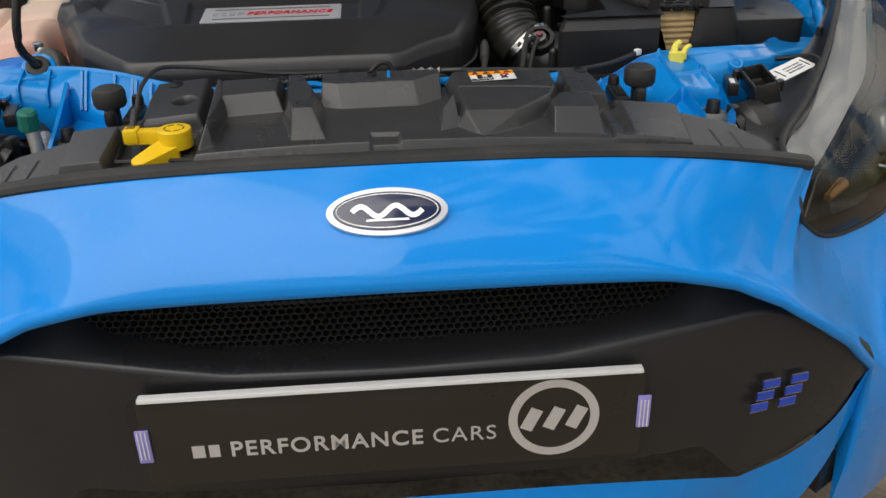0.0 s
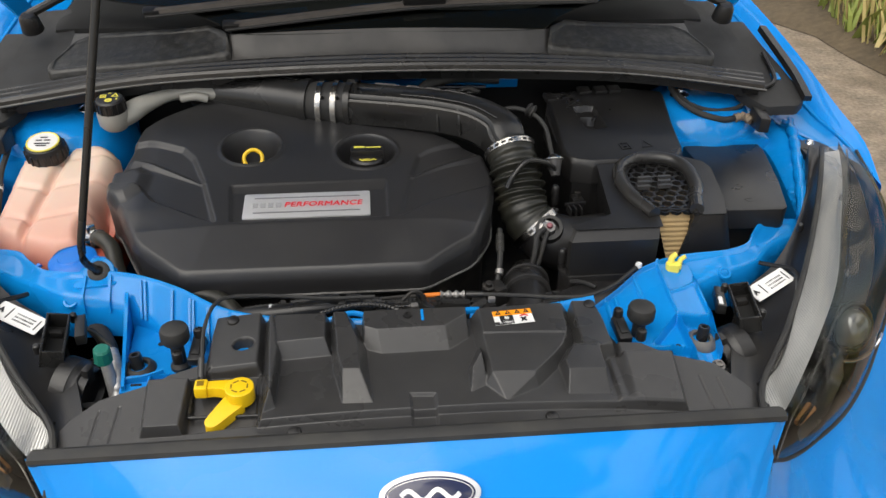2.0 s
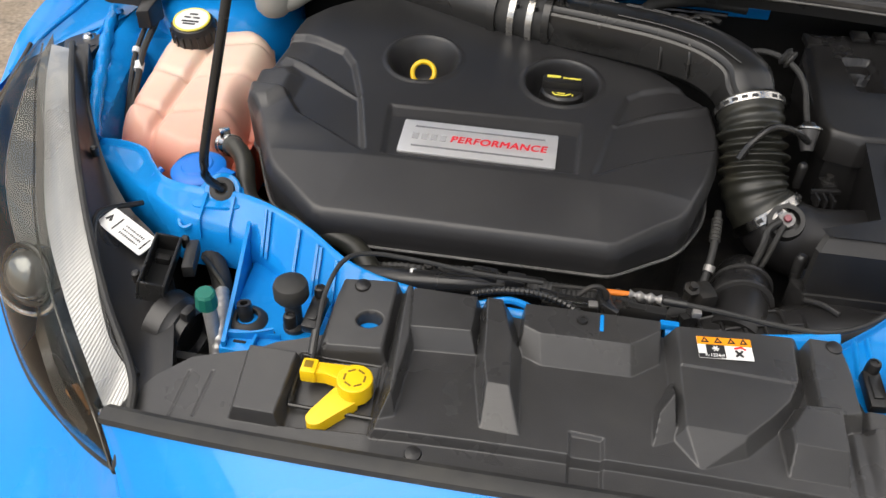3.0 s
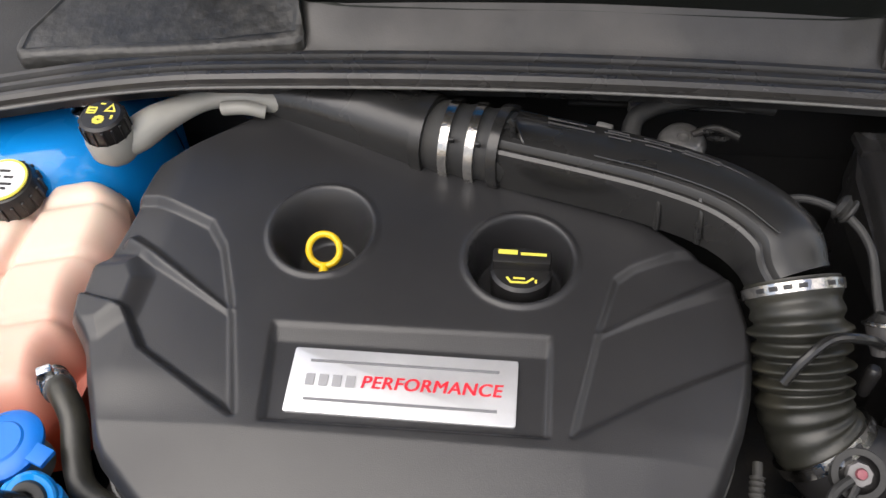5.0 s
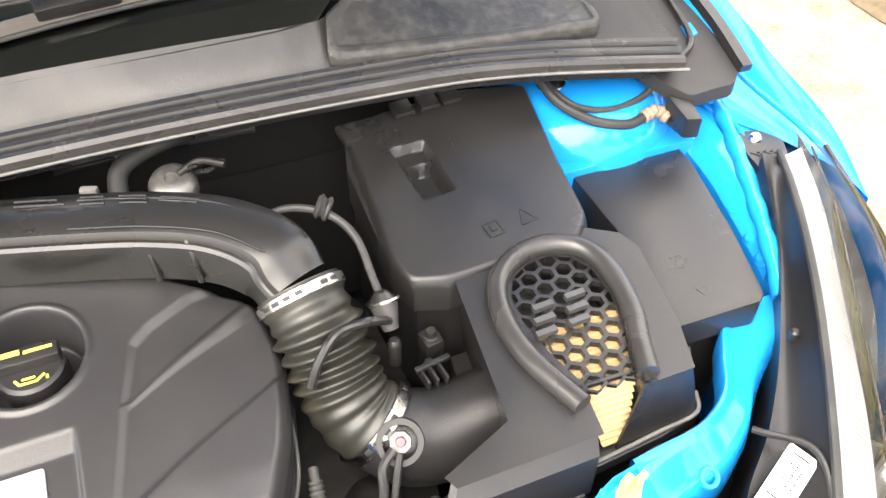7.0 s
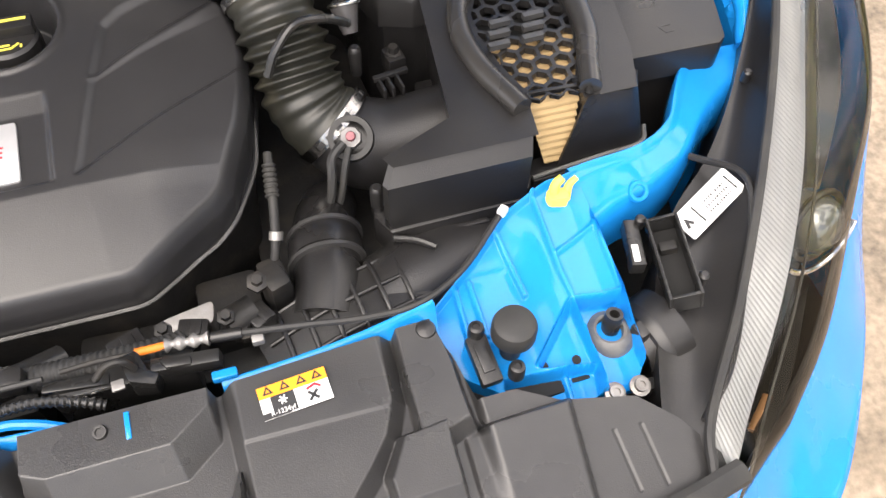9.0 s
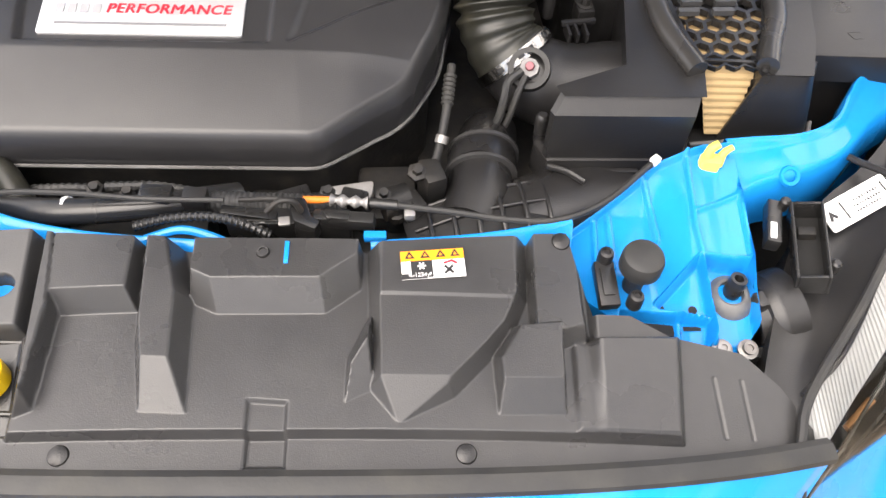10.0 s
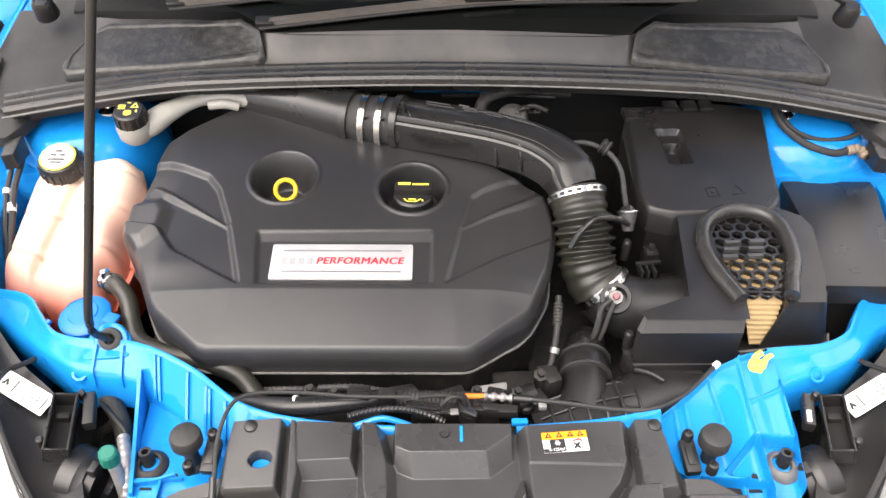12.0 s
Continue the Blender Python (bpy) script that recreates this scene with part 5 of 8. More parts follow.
        part("hose_clamp", sweep([c - d * w, c + d * w], r, 4, 36), CLAMP, h, "bright steel hose clamp")
        side = d.cross(Vector((0, 0, 1))).normalized()
        up = side.cross(d).normalized()
        for a in (28, 44, 60, 76, 110, 126):
            o = side * math.cos(radians(a)) + up * math.sin(radians(a))
            m = Matrix.Translation(c + o * (r + 0.0001)) @ Matrix((d, o.cross(d), o)).transposed().to_4x4()
            part("clamp_slot", place(box(0, 0, 0, w * 0.9, 0.0075, 0.0012, 0.0004), m), INK, h, "slot with its shade as a black bar in the clamp")
    part("clamp_screw", sweep([(0.160, 0.634, 0.797), (0.176, 0.628, 0.804)], 0.0055, 4, 12), STEEL, h, "clamp screw")
    # sensor elbow
    e = thing("air_sensor_elbow", "black plastic air duct elbow with a pink-tipped sensor", "air duct", at=(0.25, 0.5, 0.70))
    part("elbow", sweep([(0.220, 0.541, 0.716), (0.234, 0.530, 0.704), (0.258, 0.520, 0.694), (0.29, 0.516, 0.692), (0.345, 0.518, 0.698)], lambda t: 0.0415 + 0.007 * float(ease(t / 0.35)) - 0.004 * t, 40, 30), PLASTIC, e, "", 60)
    part("sensor_ring", lathe([(0.016, 0.0), (0.0215, 0.0), (0.0225, -0.006), (0.0225, -0.02)], 28, pose(0.234, 0.492, 0.7410, 35, -12, 0)), RUBBER, e)
    part("sensor_base", lathe([(0, 0.000), (0.010, 0.000), (0.011, -0.01)], 8, pose(0.234, 0.491, 0.7430, 35, -12, 0)), mat("grey_sensor", (0.16, 0.155, 0.155), 0.5, 0.3, vary=0.2), e, "grey hexagonal sensor")
    part("sensor_tip", lathe([(0, 0.004), (0.004, 0.0035), (0.005, 0.0)], 14, pose(0.234, 0.490, 0.7455, 35, -12, 0)), mat("pink_cap", (0.20, 0.05, 0.065), 0.4, vary=0.1), e, "pink sensor tip")
    part("sensor_lead", sweep([(0.226, 0.486, 0.743), (0.212, 0.476, 0.736), (0.208, 0.464, 0.722), (0.203, 0.456, 0.70), (0.19, 0.45, 0.67)], 0.0045, 30, 8), RUBBER, e, "black cable")
    part("sensor_lead", sweep([(0.230, 0.482, 0.740), (0.222, 0.468, 0.728), (0.214, 0.458, 0.70), (0.20, 0.45, 0.66)], 0.0035, 30, 8), RUBBER, e, "black cable")
    # thin vacuum line with its joint
    v = thing("breather_line", "thin black breather line with a bright joint", "hose", at=(0.25, 0.6, 0.79))
    part("line", sweep([(0.178, 0.708, 0.850), (0.205, 0.700, 0.858), (0.235, 0.684, 0.853), (0.253, 0.660, 0.838), (0.257, 0.625, 0.815), (0.259, 0.592, 0.798)], 0.0040, 40, 10), RUBBER, v)
    part("line", sweep([(0.258, 0.584, 0.798), (0.236, 0.575, 0.816), (0.206, 0.568, 0.822), (0.184, 0.556, 0.806), (0.172, 0.548, 0.785)], 0.0045, 30, 10), GLOSSBLACK, v)
    part("joint", sweep([(0.2585, 0.601, 0.805), (0.2588, 0.592, 0.795), (0.2595, 0.584, 0.785)], lambda t: 0.0140 - 0.0065 * t, 10, 20), mat("grey_joint", (0.045, 0.043, 0.043), 0.4, vary=0.2), v, "grey tapered joint")
    part("joint_ring", sweep([Vector((0.2585, 0.602, 0.806)) + 0.0145 * (Vector((1, 0, 0)) * math.cos(a) + Vector((0, 0.74, -0.67)) * math.sin(a)) for a in [k * math.pi / 12 for k in range(25)]], 0.0022, 48, 8), STEEL, v, "bright ring")
    part("joint_cap", lathe([(0, 0.010), (0.006, 0.009), (0.010, 0.004), (0.013, 0.0)], 20, pose(0.2585, 0.603, 0.806, -30, 0, 0)), GLOSSBLACK, v)
    part("grommet", sweep([(0.226, 0.695, 0.859), (0.238, 0.688, 0.854)], lambda t: 0.011 - 0.002 * math.cos(t * 12), 8, 18), RUBBER, v, "rubber grommet")


build_intake()


# ---- air box ----
def build_airbox():
    a = thing("air_filter_box", "black air filter box with a honeycomb lid and tan filter showing", "air filter box", at=(0.42, 0.5, 0.62))
    top = lambda x, y: 0.788 + 0.02 * (y - 0.55)
    # lid: a horseshoe round the opening, open towards the front where the filter shows
    outer = [(0.341, 0.630), (0.487, 0.632), (0.518, 0.612), (0.526, 0.590), (0.511, 0.490), (0.497, 0.444), (0.449, 0.444)]
    inner = [(0.449, 0.464), (0.464, 0.500), (0.474, 0.545), (0.472, 0.583), (0.458, 0.604), (0.436, 0.614), (0.410, 0.611), (0.388, 0.598), (0.376, 0.575), (0.374, 0.545), (0.382, 0.500), (0.394, 0.462)]
    block = [(0.390, 0.440), (0.387, 0.414), (0.257, 0.413), (0.253, 0.421), (0.322, 0.450)]
    poly = outer + inner + block
    kind = [0] * len(outer) + [1] * len(inner) + [2] * len(block)
    n = len(poly)

    def off(i, d):
        p, q, r = Vector(poly[i - 1]), Vector(poly[i]), Vector(poly[(i + 1) % n])
        u, v = (q - p).normalized(), (r - q).normalized()
        m = Vector((-u.y - v.y, u.x + v.x))
        m = m.normalized() if m.length > 1e-5 else Vector((-u.y, u.x))
        k = d / max(0.5, m.dot(Vector((-u.y, u.x))))
        return q.x + m.x * k, q.y + m.y * k

    bm = bmesh.new()
    rings = []
    for i, (x, y) in enumerate(poly):
        z = top(x, y)
        deep = {0: 0.640, 1: 0.752, 2: 0.706}[kind[i]]
        flare = {0: 0.012, 1: 0.0, 2: 0.002}[kind[i]]
        cut = 0.016 if (kind[i] == 2 and y < 0.43) else 0.004
        x1, y1 = off(i, -0.001)
        x0, y0 = off(i, 0.003)
        if kind[i] == 2 and y < 0.43:
            x2, y2 = x1 - (0.010 if x < 0.3 else 0.004), y1 - 0.014
        else:
            x2, y2 = x1, y1
        x3, y3 = off(i, -0.001 - flare)
        if kind[i] == 2 and y < 0.43:
            x3, y3 = x2, y2
        rings.append([bm.verts.new(v) for v in ((x0, y0, z), (x1, y1, z - 0.003), (x2, y2, z - cut), (x3, y3, deep))])
    for i in range(n):
        p, q = rings[i], rings[(i + 1) % n]
        for k in range(3):
            bm.faces.new((p[k], p[k + 1], q[k + 1], q[k]))
    edges = [bm.edges.get((rings[i][0], rings[(i + 1) % n][0])) for i in range(n)]
    bmesh.ops.triangle_fill(bm, use_beauty=True, use_dissolve=False, edges=edges)
    part("lid", bm, PLASTIC, a, "", 25)
    part("front_rim", slab([(0.236, 0.420), (0.246, 0.440), (0.300, 0.462), (0.33, 0.50), (0.395, 0.48), (0.398, 0.430), (0.392, 0.414), (0.375, 0.398), (0.248, 0.396)], 0.672, 0.709, 0.004), PLASTIC, a)
    part("lower_box", slab([(0.256, 0.43), (0.31, 0.47), (0.33, 0.61), (0.50, 0.61), (0.505, 0.48), (0.495, 0.462), (0.40, 0.452), (0.36, 0.415), (0.27, 0.415)], 0.56, 0.676, 0.004), PLASTIC, a)
    part("box_front", thick(patch([(0.451, 0.4435, 0.784), (0.475, 0.4425, 0.784), (0.497, 0.4435, 0.783), (0.510, 0.464, 0.783)], [(0.428, 0.433, 0.702), (0.475, 0.436, 0.706), (0.519, 0.442, 0.702), (0.533, 0.466, 0.700)], 24, 8, 0.002, (0, -1, 0.3)), 0.003), PLASTIC, a, "sloping front of the box", 40)
    part("box_lip", sweep([(0.400, 0.428, 0.700), (0.430, 0.430, 0.702), (0.475, 0.434, 0.703), (0.522, 0.440, 0.701), (0.536, 0.462, 0.699)], 0.0022, 30, 8), GREYRUBBER, a, "pale edge of the box's lip")
    part("box_ledge", slab([(0.395, 0.45), (0.53, 0.47), (0.537, 0.462), (0.523, 0.438), (0.475, 0.430), (0.40, 0.424)], 0.685, 0.698, 0.003), PLASTIC, a)
    part("rim_clip", box(0.318, 0.394, 0.690, 0.050, 0.006, 0.018, 0.002), PLASTIC, a, "black clip on the rim")
    # well under the grid, its shade a black slab, and the pleated filter that fills its front
    part("well_floor", slab([(0.36, 0.50), (0.36, 0.62), (0.49, 0.62), (0.49, 0.50)], 0.735, 0.742, 0), NEARBLACK, a, "black slab for the shade inside the box")
    bm = bmesh.new()
    cols = []
    steps = [(0.540 - 0.0016 * i, 0.774) for i in range(50)] + [(0.460 - 0.00055 * i, 0.774 - 0.0019 * i) for i in range(1, 38)]
    for i, (y, z) in enumerate(steps):
        narrow = max(0.0, (0.774 - z) / 0.07)
        l0, l1 = 0.360 + 0.036 * min(1, max(0, (0.50 - y) / 0.04)) + 0.020 * narrow, 0.480 - 0.030 * min(1, max(0, (0.50 - y) / 0.04)) - 0.008 * narrow
        bulge = 0.0028 if i % 4 < 2 else 0.0
        cols.append([bm.verts.new((l0 + (l1 - l0) * k / 2, y - bulge * (1 if z < 0.774 else 0), z + bulge * (1 if z > 0.77 else 0))) for k in range(3)])
    for p, q in zip(cols, cols[1:]):
        for k in range(2):
            bm.faces.new((p[k], q[k], q[k + 1], p[k + 1]))
    part("filter", bm, FILTER, a, "tan pleated paper air filter", 5)
    # honeycomb: cells share their corners
    verts, faces, seen = [], [], {}
    r, w = 0.0110, 0.0024
    hole = inner + [(0.394, 0.458), (0.449, 0.458)]

    def corner(x, y, z):
        key = (round(x, 4), round(y, 4), round(z, 4))
        if key not in seen:
            seen[key] = len(verts)
            verts.append((x, y, z))
        return seen[key]

    for row in range(-8, 12):
        for col in range(-8, 9):
            x = 0.425 + col * r * 1.732 + (r * 0.866 if row % 2 else 0)
            y = 0.525 + row * r * 1.5
            if float(inside(np.array(x), np.array(y), hole)) < -0.003:
                continue
            g = []
            for rad, z in ((r, 0.7865), (r - w, 0.7865), (r - w, 0.7795)):
                g.append([corner(x + rad * math.cos(math.pi / 3 * j + math.pi / 6), y + rad * math.sin(math.pi / 3 * j + math.pi / 6), z) for j in range(6)])
            for k in range(2):
                for j in range(6):
                    q = (j + 1) % 6
                    faces.append((g[k][j], g[k][q], g[k + 1][q], g[k + 1][j]))
    me = bpy.data.meshes.new("tmp")
    me.from_pydata(verts, [], faces)
    bm = bmesh.new()
    bm.from_mesh(me)
    bmesh.ops.remove_doubles(bm, verts=bm.verts, dist=0.0004)
    part("honeycomb", bm, PLASTIC, a, "black honeycomb grid in the lid", 25)
    part("grid_edge", box(0.4215, 0.459, 0.7845, 0.056, 0.004, 0.006, 0.001, rz=-3), PLASTIC, a)
    m = pose(0.412, 0.538, 0.7925, 0, 0, 3)
    for x in (-0.0165, 0.0185):
        for y in (0.0135, -0.001, -0.0155):
            part("emblem_bar", stroke([(x + 0.42 * y - 0.0105, y), (x + 0.42 * y + 0.0105, y)], 0.0062, m, 0.006), LAMPGREY, a, "raised dark slanted bar")
    # thick rubber bead round the opening
    bead = [(0.384, 0.440), (0.363, 0.500), (0.359, 0.550), (0.372, 0.592), (0.402, 0.617), (0.436, 0.622), (0.468, 0.608), (0.482, 0.575), (0.478, 0.520), (0.464, 0.480), (0.454, 0.448)]
    part("bead", sweep([(x, y, top(x, y) + 0.005) for x, y in bead], 0.0108, 100, 16), SEALRUBBER, a, "thick black rubber bead round the opening", 60)
    part("bead_screw", lathe([(0, 0.003), (0.003, 0.003), (0.004, 0)], 12, pose(0.452, 0.446, 0.788)), DARK, a)
    for x, y, z in ((0.243, 0.428, 0.735), (0.262, 0.585, 0.76), (0.292, 0.57, 0.73)):
        part("lid_screw", lathe([(0, 0.006), (0.004, 0.006), (0.006, 0.004), (0.007, 0.0), (0.006, -0.03)], 12, pose(x, y, z)), PLASTIC, a, "black lid screw")
    part("lid_bracket", box(0.292, 0.562, 0.742, 0.038, 0.006, 0.006, 0.002, rz=8), PLASTIC, a)
    for x in (0.280, 0.289, 0.299):
        part("bracket_prong", box(x, 0.552, 0.736, 0.003, 0.022, 0.014, 0.001, rz=8), PLASTIC, a)
    part("lid_bracket", box(0.305, 0.600, 0.722, 0.020, 0.024, 0.024, 0.004, rz=8), PLASTIC, a)
    part("bracket_bolt", lathe([(0, 0.007), (0.005, 0.007), (0.006, 0.0), (0.009, -0.001), (0.009, -0.004)], 8, pose(0.305, 0.600, 0.736)), DARK, a, "dull bolt head")
    # duct from the grille to the box
    d = thing("intake_duct", "black ribbed plastic air intake duct", "air duct", at=(0.2, 0.36, 0.62))
    part("duct_pipe", sweep([(0.172, 0.345, 0.672), (0.182, 0.375, 0.678), (0.186, 0.405, 0.680), (0.190, 0.440, 0.674), (0.198, 0.470, 0.660), (0.205, 0.50, 0.63)], lambda t: 0.033 - 0.004 * t, 40, 26), PLASTIC, d, "", 60)
    part("duct_collar", sweep([(0.1855, 0.400, 0.680), (0.1885, 0.428, 0.677)], lambda t: 0.0345 + 0.0015 * math.sin(t * 3.1416), 10, 28), PLASTIC, d)
    for y in (0.398, 0.430):
        part("collar_band", sweep([(0.1850 + 0.12 * (y - 0.398), y - 0.002, 0.680 - 0.09 * (y - 0.398)), (0.1852 + 0.12 * (y - 0.398), y + 0.002, 0.680 - 0.09 * (y - 0.398))], 0.0372, 4, 32), SLAM, d, "raised band of the collar")
    fun = [(0.375, 0.400, 0.655), (0.325, 0.385, 0.672), (0.275, 0.372, 0.678), (0.225, 0.358, 0.676)]
    part("duct_funnel", sweep(fun, lambda t: 1.0 - 0.22 * t, 40, section=[(-0.046, -0.03), (0.046, -0.03), (0.047, 0.002), (0.040, 0.017), (0.022, 0.026), (0.0, 0.029), (-0.022, 0.026), (-0.040, 0.017), (-0.047, 0.002)]), PLASTIC, d, "smooth funnel towards the box", 40)
    part("duct_groove", sweep([(0.250, 0.394, 0.703), (0.268, 0.384, 0.707), (0.284, 0.372, 0.706)], 0.0035, 14, 8), PLASTIC, d)
    duct = [(0.262, 0.360, 0.674), (0.21, 0.348, 0.676), (0.165, 0.338, 0.672), (0.115, 0.325, 0.660)]
    part("duct_body", sweep(duct, 1.0, 40, section=[(-0.036, -0.02), (0.036, -0.02), (0.037, 0.006), (0.028, 0.018), (0.0, 0.022), (-0.028, 0.018), (-0.037, 0.006)]), PLASTIC, d, "", 30)
    c = curve_of(duct, 40)
    for t in range(4, 40, 6):
        part("duct_rib", sweep([c[t] + Vector((0.008, -0.036, 0.006)), c[t] + Vector((0.004, -0.027, 0.020)), c[t] + Vector((0, 0, 0.0245)), c[t] + Vector((-0.004, 0.027, 0.020)), c[t] + Vector((-0.008, 0.036, 0.006))], 0.0024, 14, 8), PLASTIC, d)
    for o, z in ((-0.026, 0.019), (0.0, 0.0235), (0.026, 0.019)):
        part("duct_rib", sweep([q + Vector((0.2 * -o, o, z)) for q in c[2:40:4]], 0.0022, 20, 8), PLASTIC, d)


build_airbox()


# ---- battery and relay boxes ----
def build_boxes():
    b = thing("battery_cover", "black plastic battery box with a recessed square in its lid", "battery box", at=(0.4, 0.74, 0.6))
    out = rounded([(0.283, 0.655), (0.292, 0.622), (0.330, 0.611), (0.478, 0.616), (0.502, 0.645), (0.510, 0.735), (0.528, 0.856), (0.45, 0.874), (0.295, 0.862)], 0.012)
    hole = [(0.336, 0.800), (0.374, 0.800), (0.381, 0.722), (0.345, 0.722)]
    body = sheet(np.linspace(0.284, 0.522, 120), line((0.284, 0.655), (0.296, 0.622), (0.330, 0.611), (0.478, 0.616), (0.498, 0.640), (0.506, 0.70), (0.522, 0.82)), line((0.284, 0.80), (0.30, 0.862), (0.45, 0.874), (0.522, 0.858)), 120,
        lambda x, y: 0.794 + 0.105 * (y - 0.61) - 0.010 * np.clip(inside(x, y, hole) / 0.004 + 0.5, 0, 1) - 0.016 * np.clip(inside(x, y, [(0.346, 0.776), (0.373, 0.776), (0.377, 0.729), (0.350, 0.729)]) / 0.003 + 0.5, 0, 1) - 0.012 * (1 - np.clip(inside(x, y, out) / 0.008, 0, 1)) ** 2, wall=0.752)
    part("lid", body, PLASTIC, b, "", 45)
    part("case", slab([(0.292, 0.665), (0.302, 0.63), (0.335, 0.622), (0.47, 0.627), (0.494, 0.65), (0.515, 0.86), (0.30, 0.855)], 0.52, 0.757, 0.003), PLASTIC, b)
    for hx in (0.368, 0.400, 0.428):
        part("hinge", box(hx, 0.856 + 0.05 * (hx - 0.4), 0.8235, 0.024, 0.024, 0.007, 0.002, rz=3, rx=6), PLASTIC, b)
    part("lid_tab", box(0.300, 0.840, 0.816, 0.022, 0.030, 0.010, 0.003, rz=8, rx=6), PLASTIC, b)
    m = pose(0.405, 0.660, 0.7998, 6, 0, 8)
    part("moulded_sign", join(stroke([(-0.016, -0.010), (-0.016, 0.008), (0.0, 0.008), (0.0, -0.010), (-0.016, -0.010)], 0.0016, m, 0.0016), bar(-0.008, 0.0, 0.006, 0.008, m, 0.0016)), PLASTIC, b, "moulded handbook sign")
    part("moulded_sign", stroke([(0.022, -0.010), (0.031, 0.010), (0.040, -0.010), (0.022, -0.010)], 0.0016, m, 0.0016), PLASTIC, b, "moulded warning triangle")
    r = thing("relay_box", "flat black plastic fuse and relay box lid", "fuse box", at=(0.6, 0.62, 0.6))
    rel = [(0.540, 0.795), (0.688, 0.765), (0.688, 0.72), (0.664, 0.60), (0.640, 0.513), (0.630, 0.505), (0.533, 0.507), (0.525, 0.515), (0.545, 0.62)]
    part("lid", slab(rel, 0.715, lambda x, y: 0.752 - 0.03 * max(0, 0.52 - y), 0.004), PLASTIC, r)
    part("case", slab([(0.548, 0.77), (0.655, 0.74), (0.62, 0.518), (0.545, 0.522)], 0.5, 0.717, 0.003), PLASTIC, r)
    m = pose(0.58, 0.545, 0.7520, 0, 0, 5)
    part("moulded_sign", stroke([(0.010, -0.012), (0.0, -0.012), (-0.003, -0.002), (0.010, -0.002)], 0.0016, m, 0.0005), PLASTIC, r, "faint moulded sign")
    part("moulded_sign", stroke([(0.0, 0.03), (0.0, 0.046), (0.012, 0.046), (0.012, 0.03), (0.0, 0.03)], 0.0014, m, 0.0005), PLASTIC, r, "faint moulded sign")


build_boxes()


# ---- headlamps ----
LAMP_IN = [(0.440, 0.108, 0.692), (0.456, 0.150, 0.701), (0.522, 0.235, 0.718), (0.595, 0.345, 0.745), (0.664, 0.465, 0.775), (0.722, 0.575, 0.787), (0.774, 0.672, 0.778)]
LAMP_MID = [(0.448, 0.077, 0.645), (0.473, 0.109, 0.682), (0.509, 0.150, 0.680), (0.583, 0.240, 0.708), (0.662, 0.350, 0.720), (0.720, 0.465, 0.747), (0.771, 0.575, 0.775), (0.812, 0.670, 0.782)]
LAMP_OUT = [(0.456, 0.084, 0.627), (0.500, 0.117, 0.591), (0.555, 0.155, 0.573), (0.648, 0.225, 0.567), (0.748, 0.335, 0.573), (0.830, 0.460, 0.650), (0.848, 0.575, 0.720), (0.836, 0.668, 0.772)]


